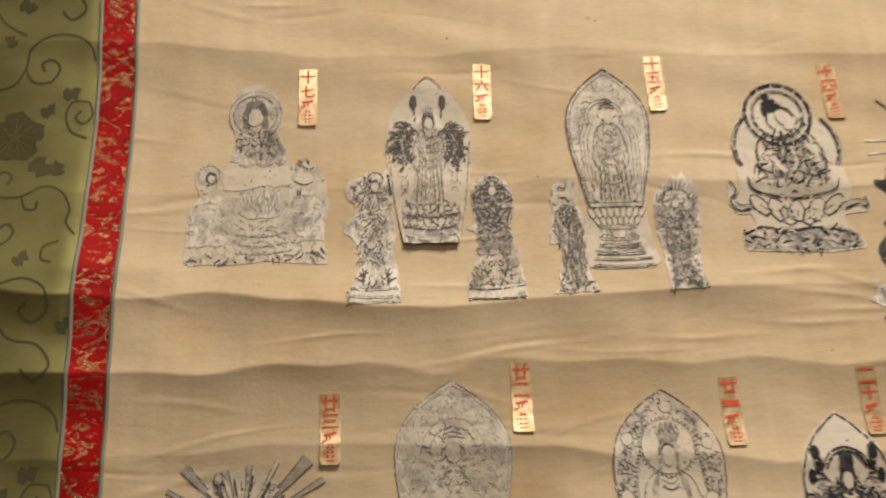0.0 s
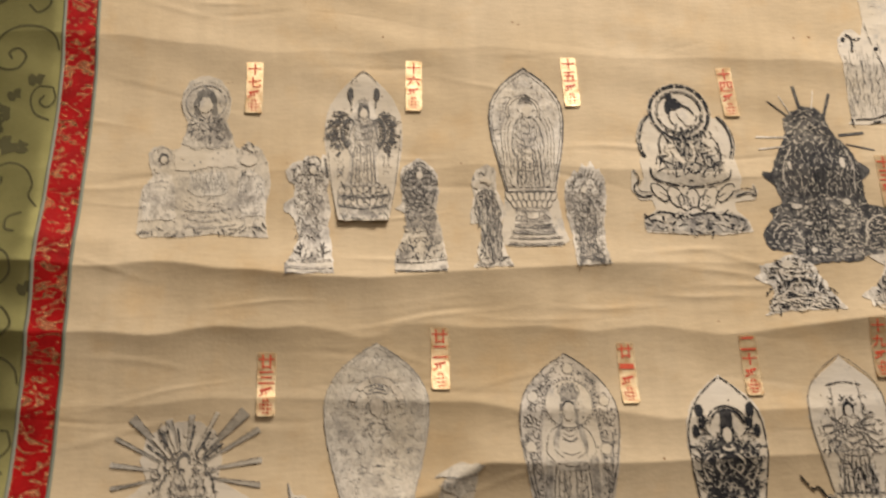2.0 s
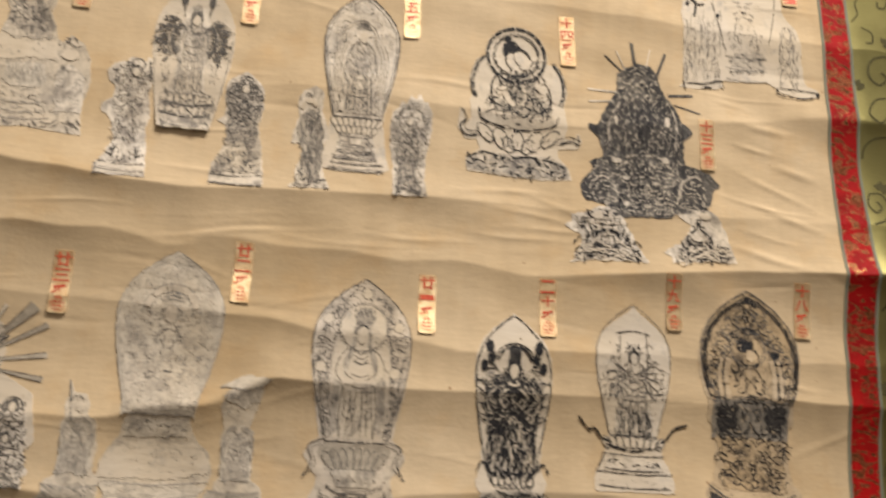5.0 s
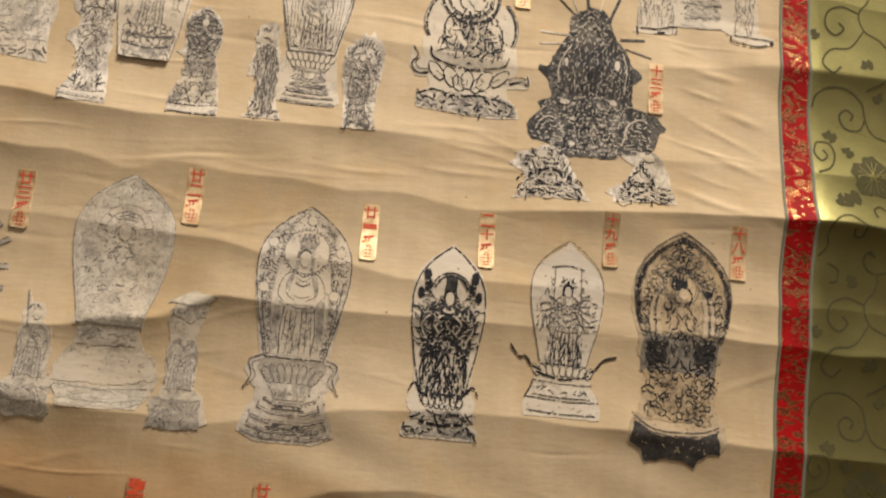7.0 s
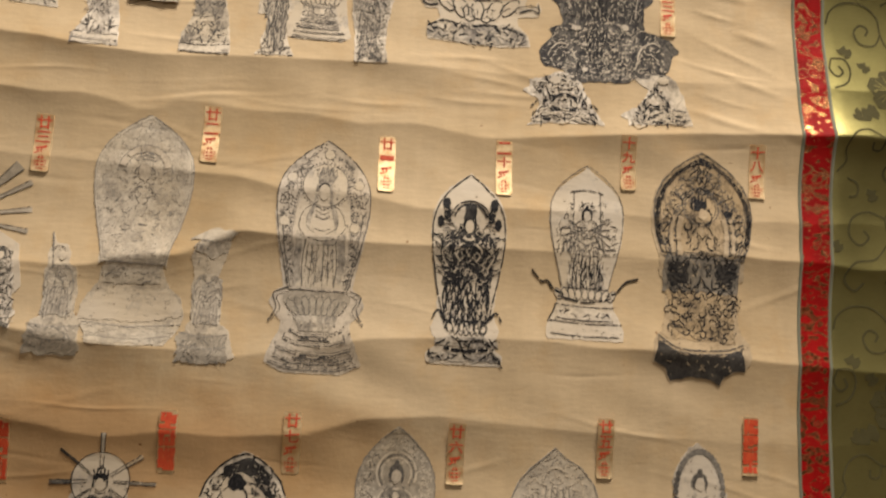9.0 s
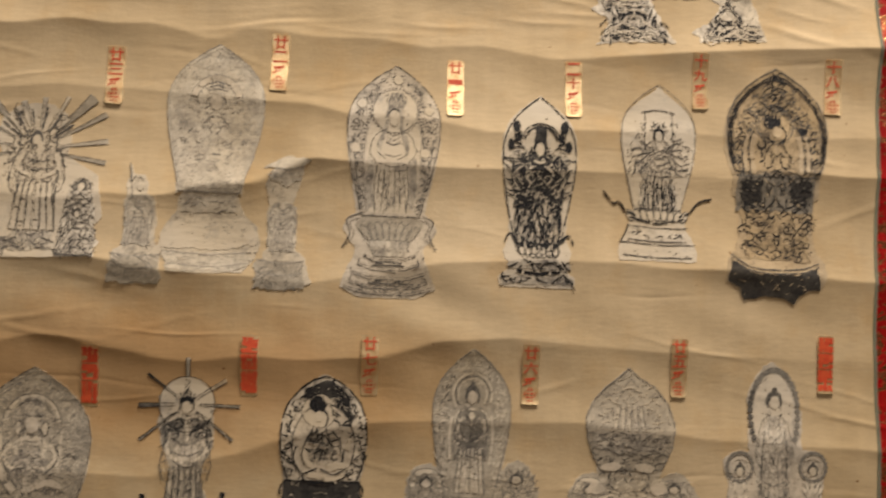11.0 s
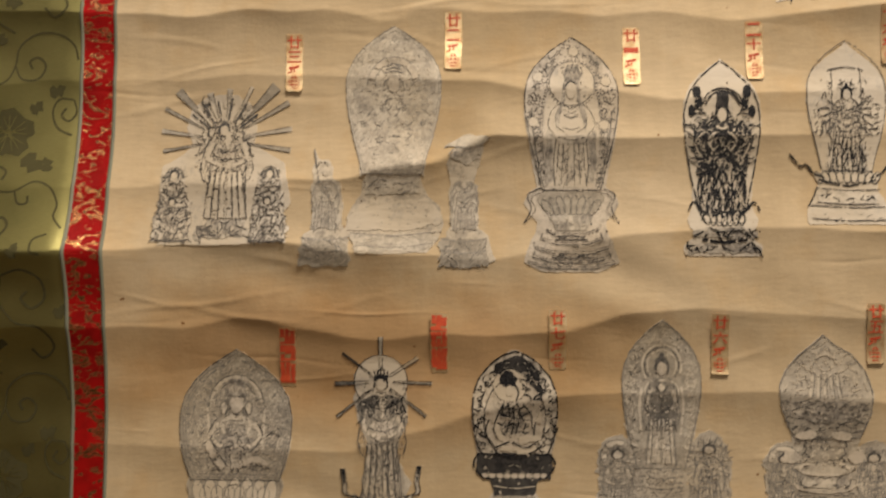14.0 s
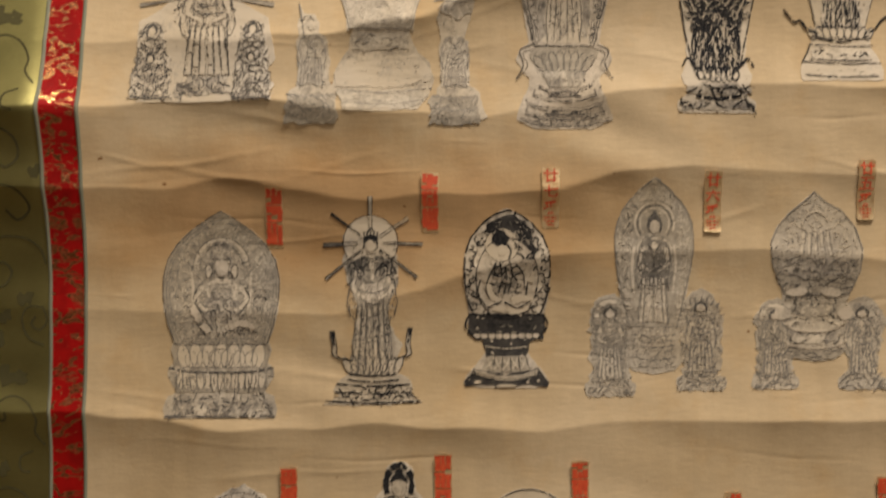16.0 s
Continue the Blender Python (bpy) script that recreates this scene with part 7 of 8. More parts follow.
g.patch(DUSK, *cape, rough=0.8)
g.hatch("dark", cape, 2.6, 6, 0.7, 0.7, 80, 25)
g.dabs("bare", cape, 3.2, 0.6, 2.6, 0.7, 75, 30)
g.patch(LIGHT, (-6.0, 64.6), (-5.4, 77.6), (0.5, 81.3), (9.4, 77.6), (8.0, 64.6), rough=1.6)
g.hatch("line", [(-9.8, 31.1), (-8.3, 64.6), (9.5, 64.6), (11.7, 31.1)], 2.6, 9, 0.5, 0.8, 89, 8)
g.dabs("dark", [(-9.2, 90.6), (-6.8, 115.0), (5.0, 115.0), (7.9, 90.6)], 2.6, 0.7, 2.0, 0.6, 80, 35)
g.crown(-1.0, 107.6, 10, 7)
g.spot("dark", *(-1.0, 107.6), 4.2, 3.0)
g.both("dark", 1.0, -1.0, (4.0, 107.6), (4.4, 101.7))
g.oval(*(-1.0, 103.2), 3.0, 4.0, False)
g.draw("top", 1.6, (-3.2, 97.3), (-1.0, 95.8), (1.6, 97.3))
for s, base, tip in ((-1, (-10.6, 27.4), (-26.1, 47.5)), (1, (12.5, 28.9), (25.1, 49.7))):
    o = curve(*g.at([base, (0.5 * base[0] + 0.5 * tip[0] + s * 5, base[1] + 3), (tip[0] - s * 1.5, 0.5 * base[1] + 0.5 * tip[1]), tip]), n=6)
    side = np.array((s * 0.0017, 0.0))
    area("ribbon_tip", np.concatenate([o + side, o[::-1] - side]), 0.0004, MIST, c.ob, "printed ribbon end", 0.0003)
    for q in (-1, 1):
        c.solid.stroke(o + q * side * 0.85, 0.0006)
    c.solid.stroke(o[-7:], 0.0006, 0.0024)
g.petals(0.6, 20.0, 31.9, 33, 8, 0.6, True, 1.35)
g.petals(0.6, 18.5, 26.7, 28, 7, 0.6, True, 1.1)
for v, hw in ((18.5, 15), (14.8, 17), (11.9, 24), (6.8, 25), (1.0, 31)):
    g.draw("dark", 0.9, (0.6 - hw, v + 0.8), (0.6, v - 0.5), (0.6 + hw, v + 0.8))
rock = [(-29.6, 0.2), (-21.6, 11.1), (24.4, 11.2), (31.9, 1.0)]
g.dabs("dark", rock, 2.7, 0.9, 2.4, 0.8, 0, 35)
g.dabs("bare", rock, 3.0, 0.9, 2.4, 0.8, 0, 35)
g.top.build("bare_oval", PALE, c.ob)
c.finish(BLACK)

# number twenty-seven: bold black oval over a waisted pedestal
WAIST = [(0.0, 0.55), (0.012, 0.94), (0.03, 1.0), (0.09, 0.86), (0.13, 0.70), (0.18, 0.54), (0.205, 0.46), (0.26, 0.52), (0.30, 0.58), (0.325, 0.78), (0.36, 0.90), (0.41, 0.86), (0.5, 0.94), (0.62, 1.0), (0.72, 0.98), (0.82, 0.85), (0.9, 0.64), (0.96, 0.37), (1.0, 0.05)]
c = Cutout(mirrored(0.2745, 1.0255, 0.118, 0.0575, WAIST), LIGHT, "bold black and white paper cutout on a waisted pedestal", BLACK)
g = Sketch(c, 0.2745, 1.0255)
oval = mirrored(0.2745, 1.0735, 0.069, 0.057, [(0, 0.78), (0.15, 0.92), (0.4, 1.0), (0.6, 0.97), (0.75, 0.83), (0.88, 0.57), (0.96, 0.3), (1, 0.04)])
c.contour(ragged(oval, 0.0001, 6), 0.0011, 0.01)
c.tone(oval, FADED, "", 0.0001)
for s in (-1, 1):
    ring = [(s * 17, 52), (s * 20, 70), (s * 20, 86), (s * 14, 98), (s * 4, 104), (s * 6, 113), (s * 18, 103), (s * 26, 88), (s * 27, 68), (s * 23, 52)]
    g.scrolls("dark", ring, 3.8, 1.0, 1.0)
    g.dabs("dark", ring, 3.4, 0.8, 2.0, 0.6)
    g.dabs("bare", ring, 3.4, 0.8, 2.2, 0.7, 80, 50)
top27 = [(-18, 100), (-10, 110), (0, 115), (10, 110), (19, 100), (12, 97), (6, 103), (-8, 102)]
g.patch(SLATE, *top27, rough=1.2)
g.dabs("top", top27, 3.6, 0.35, 2.0, 0.6, 60, 60)
area("pale_ground", g.at(arc(0, 72, 20.5, 27, 0, 350, 40)), 0.00056, LIGHT, c.ob, "bare pale ground")
g.ring("dark", 0.6, 0, 72, 20.5, 27)
area("halo_disc", g.at(arc(*(-3.5, 94.0), 11.2, 10.8, 0, 350, 32)), 0.00063, PALE, c.ob, "bare white halo")
g.ring("line", 0.4, *(-3.5, 94.0), 11.2, 10.8)
g.dabs("dark", [(3.9, 91.8), (4.6, 102.2), (15.6, 102.2), (19.3, 91.8), (18.1, 77.1), (12.0, 80.8)], 2.7, 1.3, 2.0, 0.8, 75, 40)
g.patch(SLATE, (5.3, 93.3), (6.0, 101.4), (14.9, 101.4), (19.3, 91.8), (18.0, 77.8), (12.8, 80.8), (10.7, 73.3), (7.5, 83.7), rough=1.0)
g.dabs("top", [(3.9, 91.8), (5.3, 100.0), (15.6, 100.0), (18.6, 91.8), (17.3, 78.5)], 4.0, 0.45, 2.0, 0.6, 75, 40)
g.draw("dark", 1.0, (18.7, 80.8), (13.8, 69.6), (12.4, 58.4))
g.patch(DUSK, (-11.4, 62.1), (-10.2, 79.2), (-5.0, 85.2), (3.9, 82.2), (10.7, 73.3), (9.4, 62.2), (-6.2, 60.3), rough=0.8)
g.dabs("dark", [(-9.2, 60.3), (-10.2, 80.7), (3.9, 82.6), (10.0, 73.3), (8.7, 60.3)], 2.6, 0.8, 2.4, 0.75, 80, 35)
g.dabs("top", [(-9.2, 60.3), (-10.2, 80.7), (3.9, 82.6), (10.0, 73.3), (8.7, 60.3)], 3.4, 0.55, 2.6, 0.7, 80, 35)
over = Marks(0.00094)
keep, c.solid = c.solid, over
for p, w in ((((-13.1, 73.3), (-12.2, 65.9), (-7.7, 57.7)), 4.2), (((3.1, 57.3), (10.6, 59.2), (17.7, 58.4)), 5.0), (((-12.9, 54.7), (-4.3, 51.7), (3.2, 52.5)), 4.0), (((1.3, 50.2), (8.8, 50.2), (14.4, 52.8)), 3.4), (((15.3, 69.6), (17.3, 77.1)), 3.0)):
    g.draw("top", w, *p, w1=0.7 * w)
for p in (((-6.5, 83.7), (-10.9, 75.5), (-13.7, 65.9), (-11.4, 58.4)), ((-5.0, 82.9), (-3.4, 73.3), (-5.5, 62.2)), ((1.6, 83.7), (3.3, 73.3), (0.5, 61.4)), ((5.3, 82.2), (10.7, 74.8), (11.6, 65.9)), ((-1.3, 80.7), (-0.4, 69.6), (-2.5, 60.3)), ((-11.5, 69.6), (-6.3, 66.6), (-0.4, 69.6)), ((-9.4, 74.8), (-4.9, 73.3), (-1.2, 76.3)), ((3.3, 74.8), (7.1, 69.6), (5.7, 62.2)), ((-17.5, 71.4), (-18.9, 62.1), (-12.9, 52.8)), ((-12.9, 52.8), (-2.5, 56.6), (6.9, 52.8), (16.2, 57.7)), ((-15.5, 50.2), (-2.4, 47.2), (12.5, 50.2), (19.2, 56.6))):
    g.draw("dark", 1.1, *p, w1=0.7)
over.build("fold_line", BLACK, c.ob)
c.solid = keep
g.spot("dark", *(-4.6, 97.7), 6.0, 5.0)
g.spot("dark", *(-5.8, 102.2), 5.2, 2.0)
g.draw("dark", 1.4, (-0.6, 95.5), (2.4, 90.3), (0.9, 84.4), w1=0.7)
g.spot("top", *(-3.5, 90.7), 2.9, 3.6)
drum = [(-23, 33), (-26, 40), (-24, 49), (24, 49), (26, 40), (23, 33), (14, 30), (-14, 30)]
g.patch(SLATE, *drum, rough=0.8)
g.dabs("top", drum, 4.2, 0.5, 2.6, 0.6, 60, 50)
g.petals(0, 36, 32, 44, 9, 0.4, True, 1.0)
g.both("dark", 1.4, 0, (24, 49), (27, 41), (20, 32), w1=0.8)
g.patch(SLATE, (-13, 21), (-16.5, 33), (16.5, 33), (13, 21), rough=0.4)
g.draw("top", 0.6, (-14, 27.5), (0, 26), (14, 27.5))
g.patch(HAZE, (-17, 10), (-12, 21), (12, 21), (17, 10), rough=0.4)
for k in range(-2, 3):
    for s in (-1, 1):
        g.draw("top", 0.8, (k * 6 - s * 2.6, 12), (k * 5.6 + s * 0.4, 16), (k * 5.2 + s * 2.2, 20))
    g.draw("dark", 0.7, (k * 6 + 3, 11), (k * 5.2 + 2.6, 20.5))
g.patch(SLATE, (-27, 1), (-28, 4), (-21, 13), (0, 9), (21, 13), (28, 4), (27, 1), (14, 2.4), (0, 0.8), (-14, 2.4), rough=0.4)
for k in range(23):
    q = k / 11 - 1
    g.spot("top", q * 19.5, 6.6 + 3.6 * q * q, 0.55, 1.1)
g.draw("top", 0.7, (-21, 12), (-10, 8.6), (0, 7.8), (10, 8.6), (21, 12))
g.draw("top", 0.5, (-20, 9), (0, 5), (20, 9))
g.spot("top", -19, 4, 2.4, 1.1, 10)
g.spot("top", 0, 1.8, 7.0, 0.9)
g.spot("top", 14, 4, 1.0, 1.0)
g.spot("top", 21, 5, 1.4, 0.6, 40)
g.top.build("white_detail", PALE, c.ob, "unprinted white details")
c.finish(BLACK)

# number twenty-six: patterned grey halo with two attendants
o26 = mirrored(0.3715, 1.06, 0.1045, 0.0525, ALMOND)
c = Cutout(o26[:-1] + [(0.3555, 1.056), (0.3535, 1.042), (0.358, 1.037), (0.372, 1.0345), (0.386, 1.037), (0.390, 1.042), (0.3885, 1.056)], MIST, "grey patterned paper cutout print of a standing form", FAINT)
g = Sketch(c, 0.3715, 1.036)
shape = mirrored(0.3715, 1.066, 0.0975, 0.052, ALMOND)
c.tone(shape, HAZE)
c.contour(ragged(shape, 0.0001, 7), 0.0006)
for s in (-1, 1):
    rim = [(s * 14, 34), (s * 17, 60), (s * 16, 84), (s * 14, 104), (s * 4, 116), (s * 2, 124), (s * 12, 117), (s * 22, 102), (s * 25, 84), (s * 23, 58), (s * 18, 34)]
    g.scrolls("bare", rim, 2.7, 0.75, 1.0)
    g.dabs("dark", rim, 2.6, 0.55, 1.8, 0.7)
    g.draw("bare", 1.8, (s * 13, 84), (s * 14.5, 70), (s * 13, 52), w1=1.2)
    g.draw("bare", 1.0, (s * 6, 88), (s * 10.5, 84), (s * 11, 76), w1=0.7)
g.scrolls("bare", [(-10, 112), (0, 126), (10, 112)], 2.7, 0.7, 1.0)
for r, w in ((13, 1.3), (9.6, 0.9)):
    g.ring("bare", w, 0, 98, r, r * 1.05, -40, 220)
g.ring("dark", 0.5, 0, 98, 11.4, 12, -40, 220)
g.patch(DUSK, (-9, 58), (-11, 76), (-7, 88), (7, 88), (11, 76), (9, 58), rough=1.2)
g.gown(0, 32, 90, 25, None, "bare", "line", 0.9)
g.dabs("dark", [(-10, 56), (-11, 84), (11, 84), (10, 56)], 2.8, 0.7, 2.6, 0.7, 88, 20)
for s in (-1, 1):
    g.draw("top", 1.6, (s * 3, 54), (s * 3.4, 44), (s * 4, 33), w1=2.0)
g.oval(0, 96, 3.2, 4.6, True, 0.9)
g.patch(MIST, (-15, 4), (-14, 30), (14, 30), (15, 4), rough=0.9)
g.carved([(-15, 3), (-14, 30), (14, 30), (15, 3)], 0.8, 1.0)
for v in (24, 17, 9):
    g.draw("line", 0.6, (-15, v + 1), (0, v - 1), (15, v + 1))
g.top.build("bare_paper", LIGHT, c.ob, "unprinted pale folds")
c.finish(SOFT)
attendant(0.326, 0.360, 1.020, 1.088, MIST, "grey paper cutout print of a hooded attendant form", FAINT, PILLARED, True, HAZE, SOFT)
attendant(0.386, 0.420, 1.024, 1.092, MIST, "grey paper cutout print of a flame-ringed form", FAINT, FLAMED, False, None, SOFT)

# number twenty-five: washed grey onion-shaped halo with two attendants
o25 = [(-3.3, 114.7), (5.1, 108.1), (15.7, 102.2), (24.8, 91.0), (29.8, 76.8), (28.6, 61.9), (23.1, 50.0), (19.8, 41.3), (25.1, 35.7), (24.5, 27.5), (19.9, 20.7), (20.3, 9.6), (11.1, 3.7), (-2.4, 2.1), (-16.5, 4.3), (-23.1, 9.5), (-23.1, 18.5), (-29.0, 26.3), (-28.2, 35.6), (-22.1, 39.4), (-23.8, 49.9), (-30.4, 65.6), (-32.3, 80.4), (-26.8, 92.4), (-17.3, 102.8), (-9.2, 108.8)]
c = Cutout([(0.480 + 0.001 * u, 1.041 + 0.001 * v) for u, v in o25], MIST, "washed grey paper cutout print of an onion-shaped halo", FAINT)
g = Sketch(c, 0.480, 1.041)
c.contour(g.at([(-3.3, 114.0), (5.1, 107.3), (15.7, 101.4), (24.4, 90.6), (29.0, 76.8), (27.8, 62.7), (21.0, 47.0), (-21.5, 46.9), (-29.6, 65.6), (-31.5, 80.4), (-26.1, 92.4), (-16.6, 102.4), (-8.5, 108.4)]), 0.0007)
halo = [(-29.4, 76.7), (-24.6, 90.9), (-14.3, 101.3), (-3.2, 110.3), (8.2, 104.4), (21.7, 91.0), (26.6, 74.6), (19.0, 70.8), (-22.6, 72.3)]
g.dabs("line", halo, 3.0, 0.55, 2.2, 0.6, 75, 50)
g.dabs("bare", halo, 3.2, 0.9, 2.0, 0.7, 75, 50)
g.ring("bare", 1.3, *(-1.9, 91.7), 8.5, 9.5, 20, 160)
for q in (-7.5, -3.6, 0.2, 4.0, 7.8):
    u, v = (-2.4, 80.5)
    g.draw("bare", 1.8, (u + q, v + 9 - abs(q) * 0.3), (u + q * 1.1, v), (u + q * 1.3, v - 8), w1=1.2)
    g.draw("line", 0.5, (u + q + 1.6, v + 8), (u + q * 1.1 + 1.6, v), (u + q * 1.3 + 1.6, v - 8))
# grey patches and hatching that paint the fold's shade below its ridge
fold_shade = [(-29.1, 70.8), (26.6, 70.1), (25.0, 58.2), (18.1, 45.5), (-20.7, 45.4), (-26.3, 58.1)]
g.patch(HAZE, *fold_shade, rough=0.6)
g.patch(GREY, (-27.6, 70.0), (25.9, 69.7), (24.2, 59.7), (-2.5, 56.6), (-24.9, 60.3), rough=0.9)
g.hatch("dark", fold_shade, 2.8, 6, 0.6, 0.6, 0, 25)
for s in (-1, 1):
    u, v = (-2.1, 48.0)
    g.spot("top", u + s * 11.5, v, 6.8, 3.0, -s * 8)
    g.dabs("dark", [(u + s * 2, v - 9), (u + s * 2, v - 2), (u + s * 18, v - 3), (u + s * 16, v - 10)], 2.8, 0.9, 2.0, 0.7, 30, 50)
    g.spot("top", u + s * 21, v - 14, 5.4, 4.4, s * 20)
    g.draw("bare", 2.2, (u + s * 10, v - 18), (u + s * 16, v - 21), (u + s * 22, v - 20))
g.patch(HAZE, (-15.4, 31.9), (-16.9, 43.1), (13.7, 43.2), (12.5, 31.9), rough=1.2)
g.scrolls("bare", [(-15.5, 27.4), (-15.4, 43.1), (12.9, 43.2), (12.5, 27.5)], 4.2, 0.9, 0.8)
g.dabs("dark", [(-15.5, 27.4), (-15.4, 43.1), (12.9, 43.2), (12.5, 27.5)], 3.0, 0.8, 2.0, 0.7, 60, 50)
g.draw("top", 1.5, (-20.0, 27.4), (-15.5, 23.7), (-2.0, 22.2), (11.6, 23.7), (16.9, 27.5))
g.patch(GREY, (-20.0, 23.7), (-17.9, 15.5), (-2.2, 13.3), (14.5, 15.5), (17.0, 23.7), (-2.0, 20.7), rough=0.6)
g.dabs("dark", [(-19.4, 15.5), (-19.3, 22.2), (16.2, 22.2), (15.3, 15.5)], 3.0, 0.8, 2.2, 0.7, 30, 40)
g.draw("top", 1.3, (-20.9, 15.5), (-16.5, 12.5), (-2.2, 11.1), (12.1, 12.6), (17.5, 15.5))
g.patch(HAZE, (-20.9, 12.5), (-18.0, 5.1), (-2.4, 3.3), (12.7, 5.1), (18.2, 11.8), (-2.3, 9.6), rough=0.6)
g.hatch("dark", [(-20.2, 11.8), (-17.2, 5.1), (12.7, 5.1), (17.4, 11.8)], 3.2, 6, 0.6, 0.6, 0, 15)
g.top.build("white_detail", LIGHT, c.ob, "bare paper spots")
c.finish(SOFT)
attendant(0.436, 0.468, 1.025, 1.085, MIST, "washed grey paper cutout print of an attendant form", FAINT, PILLARED, True, HAZE, SOFT)
attendant(0.493, 0.527, 1.025, 1.087, MIST, "washed grey paper cutout print of a paired attendant form", FAINT, FIGURE, False, GREY, SOFT)

# number twenty-four: three small forms in scalloped halos on white
o24 = [(-30.1, 7.2), (-29.4, 19.2), (-32.7, 29.7), (-32.9, 36.1), (-29.9, 40.4), (-22.2, 42.9), (-15.8, 41.6), (-16.8, 53.7), (-15.6, 68.8), (-17.2, 76.4), (-14.3, 86.1), (-9.7, 95.1), (-5.1, 99.8), (0.4, 103.1), (7.0, 98.7), (13.6, 91.2), (19.3, 80.6), (21.6, 66.1), (20.7, 43.5), (26.8, 45.2), (34.7, 41.6), (38.8, 34.5), (36.7, 26.8), (35.4, 9.0)]
c = Cutout([(0.5765 + 0.001 * u, 1.06 + 0.001 * v) for u, v in o24] + [(0.613, 1.03), (0.545, 1.03)], LIGHT, "white paper cutout print of three forms in scalloped halos", FAINT, 0.0006)
g = Sketch(c, 0.5765, 1.06)
g.patch(PALE, (-12.2, 50.0), (-13.2, 72.7), (-6.4, 92.1), (1.5, 96.2), (9.6, 91.1), (15.3, 73.6), (13.0, 50.8), rough=0.5)
for k in range(30):
    a = math.radians(-32 + 244 * k / 29)
    u, v = (1.9, 69.3)
    g.spot("line" if k < 22 else "dark", u + 16.8 * math.cos(a), v + (28 if math.sin(a) > 0 else 34) * math.sin(a), 2.0, 2.2)
g.patch(FADED, (-9.0, 8.4), (-11.2, 42.5), (-6.3, 57.7), (-0.5, 66.2), (5.0, 66.4), (11.1, 58.2), (13.7, 43.2), (12.1, 9.0), rough=0.8)
g.gown(1.9, 8.7, 66.3, 26, None, "bare", "line", 0.9)
g.dabs("dark", [(-4.6, 61.6), (-2.1, 72.3), (5.9, 72.5), (8.9, 61.9)], 2.6, 0.7, 2.2, 0.6)
g.dabs("dark", [(-9.0, 8.4), (-9.4, 38.7), (12.3, 39.4), (12.1, 9.0)], 3.2, 0.6, 2.4, 0.6)
g.both("dark", 0.8, 1.9, (7, 56.1), (8.5, 39.0), (8, 12.5))
g.ring("line", 1.2, *(1.8, 75.5), 5.4, 7.0, -20, 200)
g.oval(*(2.2, 75.5), 3.4, 4.4, True, 1.0)
for u, v in ((-21.7, 31.5), (28.8, 33.0)):
    for k in range(22):
        a = k * 0.286
        g.spot("line", u + 9 * math.cos(a), v + 9.5 * math.sin(a), 1.3, 1.5)
    g.ring("bare", 1.8, u, v, 6.2)
    side = [(u - 7, v - 27), (u - 6, v - 8), (u + 6, v - 8), (u + 7, v - 27)]
    g.patch(FADED, *side, rough=0.8)
    g.dabs("dark", side, 2.6, 0.7, 2.4, 0.7, 85, 25)
    g.oval(u, v - 3, 2.4, 3.0, True, 0.8)
g.top.build("bare_oval", PALE, c.ob)
c.finish(SOFT)

# the lowest row, whose tops alone come into view
attendant(0.068, 0.132, 0.86, 0.9625, FADED, "grey paper cutout print with a spiked top edge", BLACK, FLAMED)
c = Cutout(mirrored(0.204, 0.86, 0.1175, 0.05, [(0, 1.0), (0.3, 0.9), (0.6, 0.8), (0.78, 0.72), (0.84, 0.44), (0.9, 0.42), (0.97, 0.34), (1.0, 0.12)]), FADED, "paper cutout print of a seated form with dark cap", BLACK)
c.robed(0.204, 0.87, 0.976, 0.044, 8, False, True, 0.0007)
c.solid.stroke(arc(0.204, 0.963, 0.0085, 0.0125, -30, 210, 20), 0.0035, 0.0035)
c.finish(BLACK)
c = Cutout(np.concatenate([arc(0.289, 0.93, 0.031, 0.030, -40, 220, 34), [(0.258, 0.86), (0.32, 0.86)]]), PALE, "white paper cutout print of a form in a round halo", SOFT)
c.circle(0.289, 0.93, 0.0295, 0.0007)
c.robed(0.289, 0.865, 0.95, 0.04, 8)
c.finish(SOFT)


# ---- the gold number slips ----
GLYPHS = {}


def glyph(text):
    """A character of the built-in font as triangles in a unit square."""
    if text not in GLYPHS:
        cu = bpy.data.curves.new("character", "FONT")
        cu.body, cu.offset, cu.resolution_u = text, 0.012, 3
        ob = new("character", cu)
        bpy.context.view_layer.update()
        me = bpy.data.meshes.new_from_object(ob.evaluated_get(bpy.context.evaluated_depsgraph_get()))
        co = np.array([v.co[:2] for v in me.vertices])
        faces = [tuple(p.vertices) for p in me.polygons]
        bpy.data.objects.remove(ob)
        bpy.data.curves.remove(cu)
        bpy.data.meshes.remove(me)
        lo, hi = co.min(0), co.max(0)
        GLYPHS[text] = ((co - lo) / np.maximum(hi - lo, 0.25 * (hi - lo).max()), faces)
    return GLYPHS[text]


